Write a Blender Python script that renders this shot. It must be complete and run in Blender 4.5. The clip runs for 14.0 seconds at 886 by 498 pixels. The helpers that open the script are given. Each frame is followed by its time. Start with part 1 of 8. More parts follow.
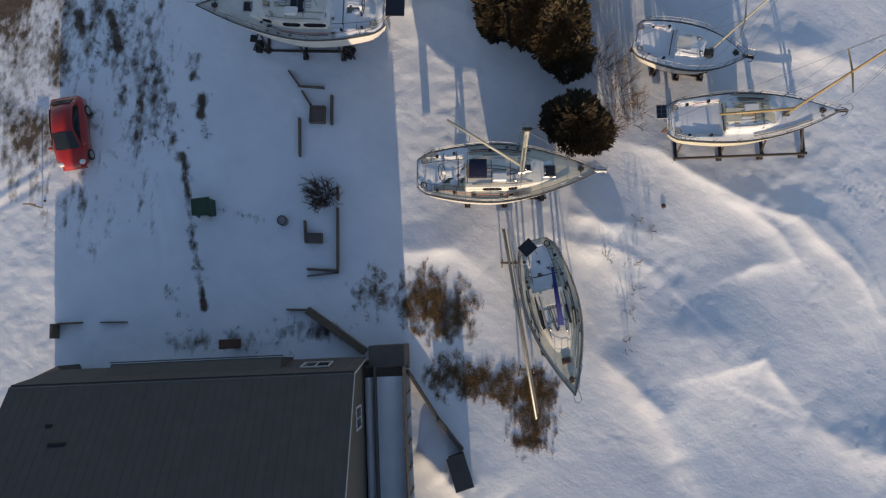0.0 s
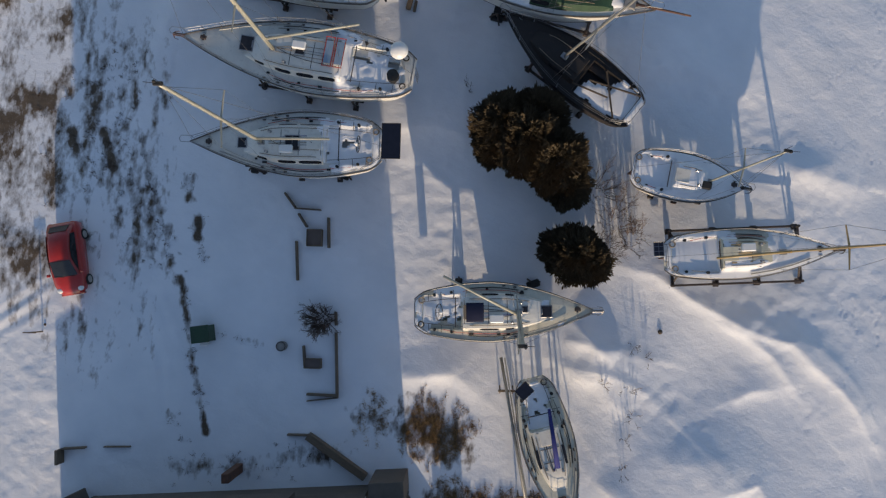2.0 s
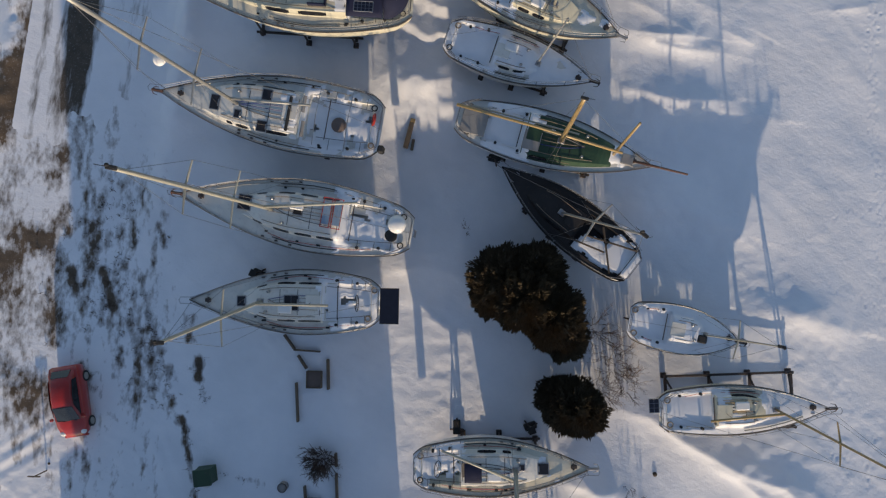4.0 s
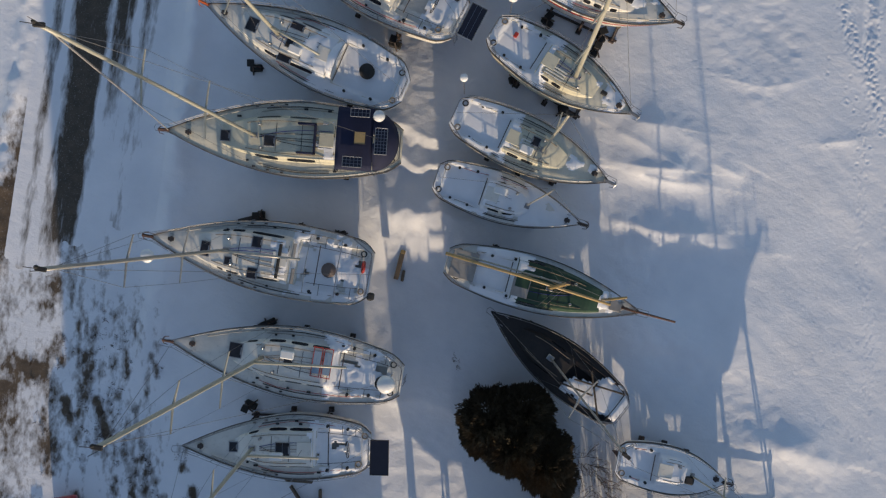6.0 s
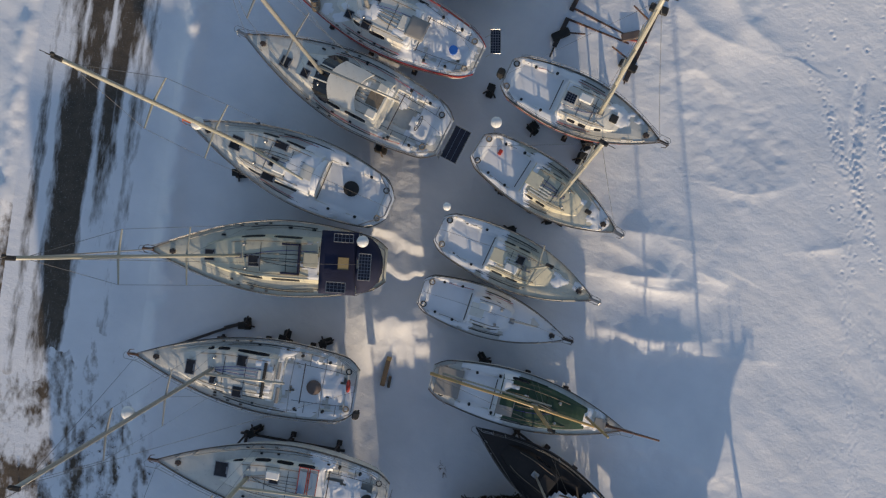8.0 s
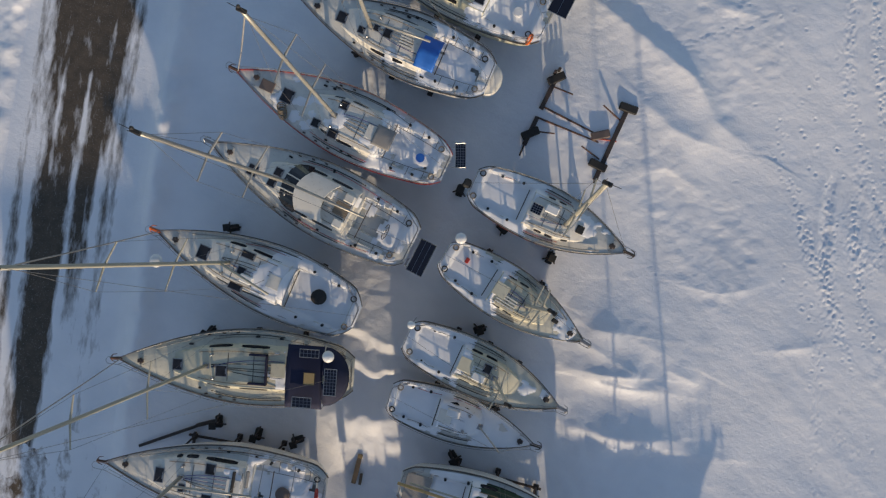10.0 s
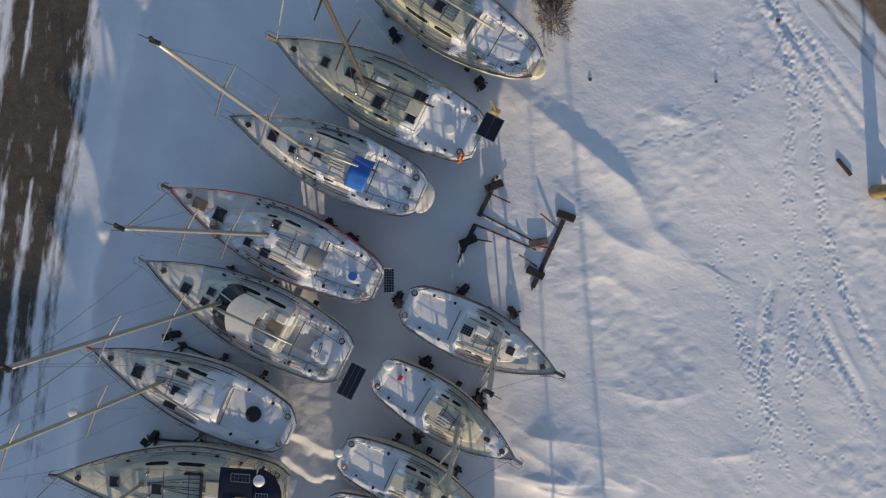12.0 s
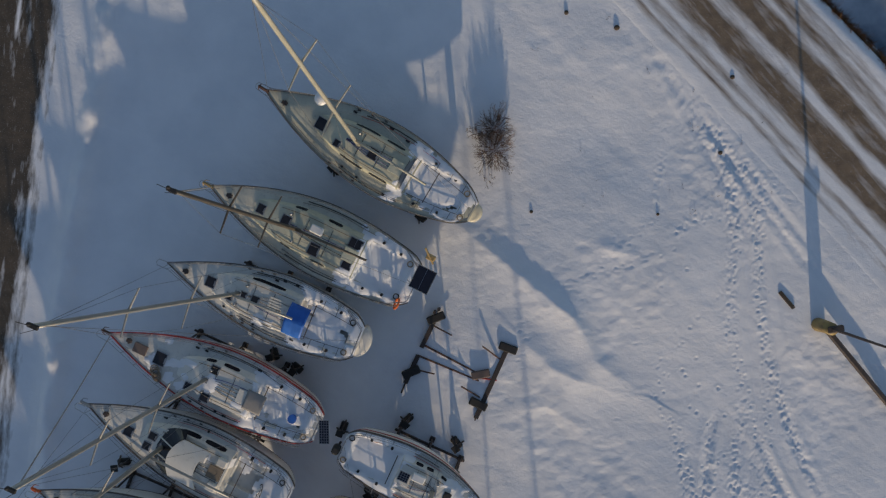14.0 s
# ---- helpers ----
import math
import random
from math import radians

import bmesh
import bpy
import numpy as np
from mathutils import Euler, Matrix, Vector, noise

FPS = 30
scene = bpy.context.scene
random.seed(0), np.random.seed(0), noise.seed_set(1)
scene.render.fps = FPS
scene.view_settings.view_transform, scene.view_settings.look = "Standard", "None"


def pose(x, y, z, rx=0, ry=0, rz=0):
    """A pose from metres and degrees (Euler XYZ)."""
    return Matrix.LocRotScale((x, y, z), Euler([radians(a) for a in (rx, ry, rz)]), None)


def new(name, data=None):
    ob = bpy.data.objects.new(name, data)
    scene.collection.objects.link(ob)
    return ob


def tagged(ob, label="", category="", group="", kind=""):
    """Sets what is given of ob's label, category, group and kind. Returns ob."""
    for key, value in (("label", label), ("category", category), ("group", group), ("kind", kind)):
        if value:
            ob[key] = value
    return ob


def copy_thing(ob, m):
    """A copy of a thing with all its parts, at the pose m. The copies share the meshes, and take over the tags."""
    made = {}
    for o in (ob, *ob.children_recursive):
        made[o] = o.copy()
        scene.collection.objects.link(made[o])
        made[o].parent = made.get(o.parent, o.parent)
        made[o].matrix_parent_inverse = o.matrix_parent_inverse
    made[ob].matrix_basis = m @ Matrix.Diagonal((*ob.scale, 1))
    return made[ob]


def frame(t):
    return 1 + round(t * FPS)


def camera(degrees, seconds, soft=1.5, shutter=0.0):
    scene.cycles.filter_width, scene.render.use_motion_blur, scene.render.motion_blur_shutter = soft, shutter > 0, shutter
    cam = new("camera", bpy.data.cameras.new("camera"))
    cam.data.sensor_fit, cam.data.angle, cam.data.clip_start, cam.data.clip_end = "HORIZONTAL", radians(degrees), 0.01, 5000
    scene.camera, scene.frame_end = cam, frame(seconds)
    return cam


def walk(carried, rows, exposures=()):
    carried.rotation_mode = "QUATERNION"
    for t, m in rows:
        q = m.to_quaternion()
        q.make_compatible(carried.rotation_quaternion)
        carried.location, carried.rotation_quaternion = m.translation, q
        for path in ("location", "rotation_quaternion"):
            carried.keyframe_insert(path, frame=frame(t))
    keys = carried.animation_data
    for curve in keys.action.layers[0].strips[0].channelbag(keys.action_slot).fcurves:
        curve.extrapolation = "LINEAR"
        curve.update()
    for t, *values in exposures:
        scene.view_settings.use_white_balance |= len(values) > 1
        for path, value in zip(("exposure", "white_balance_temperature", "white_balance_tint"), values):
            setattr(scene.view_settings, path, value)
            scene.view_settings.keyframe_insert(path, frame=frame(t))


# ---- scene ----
cam = camera(66.3, 14.0, soft=1.25)
ROWS = [
    (0.0, 1.320, -2.816, 36.739, 6.819, 2.185, 1.449),
    (0.5, 1.390, -0.619, 37.015, 5.972, 2.356, 1.351),
    (1.0, 1.414, 1.545, 37.257, 5.172, 2.384, 1.257),
    (1.5, 1.389, 3.744, 37.483, 4.433, 2.340, 1.173),
    (2.0, 1.328, 6.001, 37.702, 3.764, 2.271, 1.100),
    (2.5, 1.256, 8.311, 37.914, 3.165, 2.203, 1.035),
    (3.0, 1.197, 10.650, 38.116, 2.634, 2.149, 0.979),
    (3.5, 1.171, 12.986, 38.302, 2.165, 2.114, 0.928),
    (4.0, 1.188, 15.285, 38.466, 1.756, 2.096, 0.880),
    (4.5, 1.251, 17.515, 38.605, 1.400, 2.089, 0.833),
    (5.0, 1.354, 19.650, 38.717, 1.095, 2.089, 0.787),
    (5.5, 1.486, 21.670, 38.800, 0.837, 2.089, 0.741),
    (6.0, 1.635, 23.567, 38.857, 0.621, 2.087, 0.695),
    (6.5, 1.794, 25.339, 38.892, 0.444, 2.080, 0.648),
    (7.0, 1.960, 26.999, 38.908, 0.301, 2.070, 0.603),
    (7.5, 2.140, 28.564, 38.911, 0.184, 2.060, 0.558),
    (8.0, 2.354, 30.062, 38.906, 0.085, 2.054, 0.515),
    (8.5, 2.626, 31.526, 38.897, -0.007, 2.057, 0.473),
    (9.0, 2.988, 32.988, 38.885, -0.106, 2.076, 0.430),
    (9.5, 3.472, 34.480, 38.870, -0.226, 2.116, 0.386),
    (10.0, 4.103, 36.029, 38.851, -0.383, 2.181, 0.338),
    (10.5, 4.889, 37.651, 38.824, -0.592, 2.274, 0.282),
    (11.0, 5.819, 39.353, 38.782, -0.865, 2.395, 0.216),
    (11.5, 6.857, 41.132, 38.720, -1.207, 2.543, 0.136),
    (12.0, 7.944, 42.978, 38.635, -1.616, 2.713, 0.039),
    (12.5, 9.008, 44.886, 38.523, -2.073, 2.899, -0.075),
    (13.0, 9.986, 46.876, 38.392, -2.541, 3.097, -0.205),
    (13.5, 10.871, 49.016, 38.256, -2.955, 3.299, -0.344),
    (14.0, 11.767, 51.472, 38.146, -3.215, 3.505, -0.481),
]
EXPOSURES = [(0.0, 0.09, 6580, 19), (4.0, 0.1, 6620, 19), (7.0, 0.11, 6740, 18), (10.0, 0.09, 6760, 18), (12.6, 0.07, 6770, 18), (13.4, 0.0, 6740, 18), (14.0, -0.34, 6720, 18)]
walk(cam, [(t, pose(*row)) for t, *row in ROWS], EXPOSURES)

# ---- light ----
SUN_ELEVATION = 10.6
SUN_WAY = Vector((-0.088, 1.0, -math.tan(radians(SUN_ELEVATION)) * 1.008)).normalized()
world = bpy.data.worlds.new("winter_sky")
scene.world = world
world.use_nodes = True
sky = world.node_tree.nodes.new("ShaderNodeTexSky")
sky.sky_type = "NISHITA"
sky.sun_disc = False
sky.sun_elevation = radians(SUN_ELEVATION)
sky.sun_rotation = math.atan2(-SUN_WAY.x, -SUN_WAY.y)
sky.dust_density = 0.4
sky.ozone_density = 1.75
world.node_tree.links.new(sky.outputs[0], world.node_tree.nodes["Background"].inputs[0])
world.node_tree.nodes["Background"].inputs[1].default_value = 0.155
sun = new("sun", bpy.data.lights.new("sun", "SUN"))
sun.data.energy = 3.85
sun.data.angle = radians(0.6)
sun.data.color = (1.0, 0.835, 0.57)
sun.rotation_mode = "QUATERNION"
sun.rotation_quaternion = SUN_WAY.to_track_quat("-Z", "Y")
sun.location = (0, -60, 40)


# ---- materials ----
def material(name, colour, other=None, scale=2.0, rough=0.5, metal=0.0, bump=0.0, fine=60.0, contrast=0.5, vary=0.04, streak=(1, 1, 1), grime=None, coat=0.0):
    """Two tones by coarse noise, grime by a second noise, relief by fine noise, and a little change from thing to thing."""
    m = bpy.data.materials.new(name)
    m.use_nodes = True
    n, link = m.node_tree.nodes, m.node_tree.links.new
    b = n["Principled BSDF"]
    b.inputs["Roughness"].default_value = rough
    b.inputs["Metallic"].default_value = metal
    b.inputs["Coat Weight"].default_value = coat
    co = n.new("ShaderNodeTexCoord")
    mp = n.new("ShaderNodeMapping")
    mp.inputs["Scale"].default_value = streak
    link(co.outputs["Object"], mp.inputs[0])
    t1 = n.new("ShaderNodeTexNoise")
    t1.inputs["Scale"].default_value = scale
    t1.inputs["Detail"].default_value = 6
    link(mp.outputs[0], t1.inputs[0])
    ramp = n.new("ShaderNodeMapRange")
    ramp.inputs["From Min"].default_value = 0.5 - contrast / 2
    ramp.inputs["From Max"].default_value = 0.5 + contrast / 2
    link(t1.outputs[0], ramp.inputs[0])
    mix = n.new("ShaderNodeMix")
    mix.data_type = "RGBA"
    other = other or tuple(c * 0.85 for c in colour)
    mix.inputs[6].default_value, mix.inputs[7].default_value = (*colour, 1), (*other, 1)
    link(ramp.outputs[0], mix.inputs[0])
    out = mix.outputs[2]
    if grime:
        t3 = n.new("ShaderNodeTexNoise")
        t3.inputs["Scale"].default_value = scale * 4.3
        t3.inputs["Detail"].default_value = 8
        t3.inputs["Roughness"].default_value = 0.7
        link(co.outputs["Object"], t3.inputs[0])
        r3 = n.new("ShaderNodeMapRange")
        r3.inputs["From Min"].default_value, r3.inputs["From Max"].default_value = 0.55, 0.8
        link(t3.outputs[0], r3.inputs[0])
        mg = n.new("ShaderNodeMix")
        mg.data_type = "RGBA"
        mg.inputs[7].default_value = (*grime, 1)
        link(r3.outputs[0], mg.inputs[0])
        link(out, mg.inputs[6])
        out = mg.outputs[2]
    if vary:
        info = n.new("ShaderNodeObjectInfo")
        hv = n.new("ShaderNodeMapRange")
        hv.inputs["To Min"].default_value, hv.inputs["To Max"].default_value = 1 - 2 * vary, 1 + vary
        link(info.outputs["Random"], hv.inputs[0])
        h = n.new("ShaderNodeHueSaturation")
        link(hv.outputs[0], h.inputs["Value"])
        link(out, h.inputs["Color"])
        out = h.outputs[0]
    link(out, b.inputs["Base Color"])
    if bump:
        t2 = n.new("ShaderNodeTexNoise")
        t2.inputs["Scale"].default_value = fine
        t2.inputs["Detail"].default_value = 4
        link(mp.outputs[0], t2.inputs[0])
        bp = n.new("ShaderNodeBump")
        bp.inputs["Strength"].default_value = min(1.0, bump)
        bp.inputs["Distance"].default_value = 0.02
        link(t2.outputs[0], bp.inputs["Height"])
        link(bp.outputs[0], b.inputs["Normal"])
    return m


GELCOAT = material("gelcoat", (0.80, 0.77, 0.69), (0.68, 0.65, 0.57), 0.9, 0.35, bump=0.05, grime=(0.45, 0.42, 0.36))
CREAM = material("cream_gelcoat", (0.70, 0.655, 0.50), (0.57, 0.53, 0.39), 0.9, 0.4, bump=0.05, grime=(0.42, 0.38, 0.3))
GREENISH = material("old_cream_gelcoat", (0.66, 0.635, 0.47), (0.54, 0.52, 0.38), 0.9, 0.45, bump=0.05, grime=(0.33, 0.32, 0.25))
DECKING = material("nonskid_deck", (0.74, 0.72, 0.65), (0.60, 0.585, 0.53), 1.3, 0.75, bump=0.3, fine=90, grime=(0.4, 0.39, 0.36))
CREAMDECK = material("cream_deck", (0.72, 0.68, 0.55), (0.58, 0.55, 0.44), 1.3, 0.75, bump=0.3, fine=90, grime=(0.38, 0.36, 0.3))
GREENDECK = material("grey_green_deck", (0.585, 0.57, 0.45), (0.475, 0.465, 0.37), 1.3, 0.75, bump=0.3, fine=90, grime=(0.25, 0.25, 0.2))
BLACKPAINT = material("worn_black_paint", (0.010, 0.009, 0.009), (0.022, 0.018, 0.017), 1.2, 0.75, bump=0.2, grime=(0.06, 0.035, 0.026))
ANTIFOUL = material("antifouling", (0.10, 0.045, 0.035), (0.05, 0.03, 0.03), 1.2, 0.8, bump=0.2, grime=(0.16, 0.12, 0.1), vary=0.2)
ACRYLIC = material("dark_acrylic", (0.012, 0.013, 0.016), (0.03, 0.03, 0.035), 3, 0.12, vary=0.02)
ALLOY = material("mast_alloy", (0.40, 0.39, 0.355), (0.31, 0.30, 0.27), 1.5, 0.42, 0.35, bump=0.05, streak=(6, 6, 0.6))
CREAMSPAR = material("cream_painted_spar", (0.43, 0.415, 0.34), (0.34, 0.325, 0.26), 1.5, 0.4, bump=0.05, streak=(6, 6, 0.6))
DARKSPAR = material("dark_wood_spar", (0.10, 0.085, 0.06), (0.06, 0.05, 0.04), 2, 0.5, bump=0.1, streak=(8, 8, 0.7))
VARNISH = material("varnished_spruce", (0.42, 0.30, 0.13), (0.31, 0.21, 0.09), 2, 0.35, bump=0.1, streak=(8, 8, 0.7))
STEEL = material("stainless_steel", (0.45, 0.45, 0.46), (0.3, 0.3, 0.3), 8, 0.3, 0.9)
WIRE = material("rigging_wire", (0.25, 0.25, 0.25), (0.16, 0.16, 0.16), 8, 0.45, 0.7)
DARKRAIL = material("weathered_rail", (0.07, 0.06, 0.05), (0.14, 0.12, 0.1), 3, 0.6, bump=0.1)
TEAK = material("grey_teak", (0.26, 0.2, 0.14), (0.18, 0.15, 0.11), 3, 0.75, bump=0.2, streak=(1, 8, 1))
BLACKRUBBER = material("black_rubber", (0.018, 0.018, 0.018), (0.03, 0.03, 0.03), 6, 0.8, bump=0.1)
NAVY = material("navy_canvas", (0.006, 0.009, 0.034), (0.010, 0.014, 0.046), 2, 0.85, bump=0.3, fine=40)
SAILBLUE = material("blue_sail_cover", (0.02, 0.03, 0.22), (0.015, 0.02, 0.12), 2, 0.8, bump=0.4, fine=12)
TARPBLUE = material("blue_tarpaulin", (0.018, 0.15, 0.56), (0.014, 0.11, 0.42), 2, 0.5, bump=0.5, fine=7)
LIGHTBLUE = material("light_blue_plastic", (0.12, 0.42, 0.68), (0.09, 0.33, 0.55), 3, 0.5)
FADEDBLUE = material("faded_blue_cloth", (0.13, 0.24, 0.36), (0.3, 0.36, 0.42), 4, 0.85, bump=0.2, streak=(9, 1, 1))
RED = material("red_paint", (0.45, 0.04, 0.025), (0.35, 0.03, 0.02), 2, 0.45)
ORANGE = material("orange_plastic", (0.75, 0.16, 0.03), (0.6, 0.12, 0.02), 3, 0.5)
RUST = material("rusty_steel", (0.16, 0.07, 0.04), (0.06, 0.04, 0.035), 4, 0.8, bump=0.3)
CRADLE = material("dark_cradle_steel", (0.03, 0.03, 0.032), (0.07, 0.045, 0.035), 3, 0.65, bump=0.2)
TIMBER = material("weathered_timber", (0.20, 0.15, 0.10), (0.11, 0.085, 0.065), 3, 0.85, bump=0.4, streak=(1, 7, 7))
PALEWOOD = material("pale_timber", (0.5, 0.38, 0.22), (0.38, 0.27, 0.15), 3, 0.8, bump=0.3, streak=(1, 7, 7))
WHITEPLASTIC = material("white_plastic", (0.8, 0.8, 0.78), (0.72, 0.72, 0.7), 2, 0.35)
GREENPAINT = material("dark_green_paint", (0.025, 0.07, 0.035), (0.015, 0.045, 0.025), 1.5, 0.5, bump=0.15, grime=(0.07, 0.08, 0.06))
GREYCANVAS = material("grey_canvas", (0.32, 0.31, 0.29), (0.24, 0.23, 0.22), 2, 0.85, bump=0.3, fine=30)
BROWNCANVAS = material("brown_hatch_board", (0.17, 0.13, 0.11), (0.12, 0.09, 0.08), 2, 0.8, bump=0.2)
BARK = material("bark", (0.09, 0.065, 0.045), (0.05, 0.04, 0.03), 6, 0.9, bump=0.6, fine=25)
TWIG = material("bare_twigs", (0.15, 0.10, 0.075), (0.09, 0.065, 0.05), 6, 0.85)
BROWNTWIG = material("red_brown_twigs", (0.19, 0.125, 0.09), (0.12, 0.08, 0.062), 6, 0.85)
SHINGLE = material("dark_roof_shingle", (0.082, 0.07, 0.064), (0.10, 0.088, 0.08), 1.5, 0.9, bump=0.5, fine=40, vary=0.12)
SIDING = material("grey_brown_siding", (0.12, 0.105, 0.09), (0.085, 0.075, 0.065), 2, 0.8, bump=0.3, streak=(1, 1, 9))
FLASHING = material("dull_flashing", (0.16, 0.15, 0.145), (0.11, 0.105, 0.1), 2, 0.5, 0.3)
TRIM = material("pale_trim", (0.5, 0.48, 0.45), (0.4, 0.39, 0.36), 2, 0.6)
CARPAINT = material("red_car_paint", (0.42, 0.022, 0.014), (0.36, 0.02, 0.012), 2, 0.28, coat=0.6, grime=(0.28, 0.08, 0.06))
GLASSDARK = material("tinted_glass", (0.012, 0.014, 0.016), (0.02, 0.022, 0.025), 3, 0.08)


def panel_material():
    m = material("solar_cells", (0.010, 0.012, 0.022), (0.014, 0.016, 0.028), 3, 0.18, vary=0.02)
    return m


SOLAR = panel_material()


def leaf_material():
    m = material("cedar_foliage", (0.095, 0.074, 0.042), (0.14, 0.1, 0.054), 0.7, 0.8, contrast=0.5, vary=0.0)
    n, link = m.node_tree.nodes, m.node_tree.links.new
    geo = n.new("ShaderNodeNewGeometry")
    hsv = n.new("ShaderNodeHueSaturation")
    mr = n.new("ShaderNodeMapRange")
    mr.inputs["To Min"].default_value, mr.inputs["To Max"].default_value = 0.75, 1.2
    link(geo.outputs["Random Per Island"], mr.inputs[0])
    link(mr.outputs[0], hsv.inputs["Value"])
    b = n["Principled BSDF"]
    old = b.inputs["Base Color"].links[0].from_socket
    link(old, hsv.inputs["Color"])
    link(hsv.outputs[0], b.inputs["Base Color"])
    return m


LEAF = leaf_material()


def grass_material():
    m = material("dead_grass", (0.44, 0.285, 0.13), (0.29, 0.19, 0.085), 1.2, 0.85, contrast=0.4, vary=0.0)
    n, link = m.node_tree.nodes, m.node_tree.links.new
    geo = n.new("ShaderNodeNewGeometry")
    hsv = n.new("ShaderNodeHueSaturation")
    mr = n.new("ShaderNodeMapRange")
    mr.inputs["To Min"].default_value, mr.inputs["To Max"].default_value = 0.5, 1.4
    link(geo.outputs["Random Per Island"], mr.inputs[0])
    link(mr.outputs[0], hsv.inputs["Value"])
    b = n["Principled BSDF"]
    old = b.inputs["Base Color"].links[0].from_socket
    link(old, hsv.inputs["Color"])
    link(hsv.outputs[0], b.inputs["Base Color"])
    return m


GRASS = grass_material()


def snow_material(name, bare_colour, bare_other, clean=False, stretch=(1, 0.4, 1), turn=0.1, soft=(0.40, 0.68)):
    """Snow with wind relief; where the sheet's 'bare' value is high the soil or asphalt shows through in ragged patches."""
    m = bpy.data.materials.new(name)
    m.use_nodes = True
    n, link = m.node_tree.nodes, m.node_tree.links.new
    b = n["Principled BSDF"]
    co = n.new("ShaderNodeTexCoord")

    def noise_at(scale, detail=5, stretch=(1, 1, 1), turn=0.0, roughness=0.55):
        mr = n.new("ShaderNodeMapping")
        mr.inputs["Rotation"].default_value = (0, 0, turn)
        link(co.outputs["Object"], mr.inputs[0])
        mp = n.new("ShaderNodeMapping")
        mp.inputs["Scale"].default_value = stretch
        link(mr.outputs[0], mp.inputs[0])
        t = n.new("ShaderNodeTexNoise")
        t.inputs["Scale"].default_value, t.inputs["Detail"].default_value, t.inputs["Roughness"].default_value = scale, detail, roughness
        link(mp.outputs[0], t.inputs[0])
        return t.outputs[0]

    def rng(src, a, c, d=0.0, e=1.0):
        r = n.new("ShaderNodeMapRange")
        for k, v in zip(("From Min", "From Max", "To Min", "To Max"), (a, c, d, e)):
            r.inputs[k].default_value = v
        link(src, r.inputs[0])
        return r.outputs[0]

    def blend(f, a, c):
        x = n.new("ShaderNodeMix")
        x.data_type = "RGBA"
        link(f, x.inputs[0])
        for k, v in ((6, a), (7, c)):
            if isinstance(v, tuple):
                x.inputs[k].default_value = (*v, 1)
            else:
                link(v, x.inputs[k])
        return x.outputs[2]

    def math_(op, a, c):
        x = n.new("ShaderNodeMath")
        x.operation = op
        for k, v in ((0, a), (1, c)):
            if isinstance(v, (int, float)):
                x.inputs[k].default_value = v
            else:
                link(v, x.inputs[k])
        return x.outputs[0]

    snow = blend(rng(noise_at(0.35, 6), 0.35, 0.7), (0.86, 0.87, 0.89), (0.76, 0.78, 0.81))
    if not clean:
        att = n.new("ShaderNodeAttribute")
        att.attribute_name = "bare"
        ragged = noise_at(3.0, 8, stretch, turn, 0.62)
        mask = rng(math_("ADD", att.outputs["Fac"], math_("MULTIPLY", math_("SUBTRACT", ragged, 0.5), 1.2)), *soft)
        soil = blend(rng(noise_at(1.6, 6), 0.3, 0.7), bare_colour, bare_other)
        soil = blend(rng(noise_at(14, 5), 0.6, 0.85), soil, (0.42, 0.42, 0.43))
        colour = blend(mask, snow, soil)
        link(rng(mask, 0, 1, 0.62, 0.85), b.inputs["Roughness"])
    else:
        colour = snow
        b.inputs["Roughness"].default_value = 0.62
    link(colour, b.inputs["Base Color"])
    b.inputs["Specular IOR Level"].default_value = 0.25
    h = math_("ADD", math_("MULTIPLY", noise_at(1.1, 6, (1, 2.2, 1), 0.5), 0.4), math_("ADD", math_("MULTIPLY", noise_at(6, 6, roughness=0.65), 0.3), math_("MULTIPLY", noise_at(24, 4), 0.08)))
    bp = n.new("ShaderNodeBump")
    bp.inputs["Strength"].default_value = 0.45
    bp.inputs["Distance"].default_value = 0.12
    link(h, bp.inputs["Height"])
    link(bp.outputs[0], b.inputs["Normal"])
    return m


SNOWGROUND = snow_material("snow_ground", (0.15, 0.11, 0.075), (0.075, 0.057, 0.042), soft=(0.34, 0.76), stretch=(1, 0.55, 1))
ROADSNOW = snow_material("snowy_asphalt", (0.072, 0.06, 0.048), (0.115, 0.092, 0.07), stretch=(1, 0.24, 1), turn=0.14, soft=(0.28, 0.74))
DIRTSNOW = snow_material("snowy_dirt_road", (0.24, 0.18, 0.125), (0.15, 0.115, 0.085), stretch=(1, 0.13, 1), turn=-0.74, soft=(0.12, 0.8))
DECKSNOW = material("thin_deck_snow", (0.86, 0.87, 0.88), (0.78, 0.79, 0.80), 1.2, 0.65, bump=0.25, fine=6)
SNOW = snow_material("clean_snow", (0, 0, 0), (0, 0, 0), True)


# ---- mesh helpers ----
def mesh_of(name, bm, mat, soft=False):
    me = bpy.data.meshes.new(name)
    bm.to_mesh(me)
    bm.free()
    me.materials.append(mat)
    if soft:
        me.shade_smooth()
    return me


def part(name, bm, mat, parent=None, label="", soft=False):
    """One mesh object out of a bmesh (or a ready mesh), under a thing or a part."""
    me = bm if isinstance(bm, bpy.types.Mesh) else mesh_of(name, bm, mat, soft)
    ob = new(name, me)
    if parent is not None:
        ob.parent = parent
    if label:
        ob["label"] = label
    return ob


def thing(name, m, label, category, group="", kind=""):
    ob = new(name)
    ob.empty_display_size = 0.3
    ob.matrix_basis = m
    return tagged(ob, label, category, group, kind)


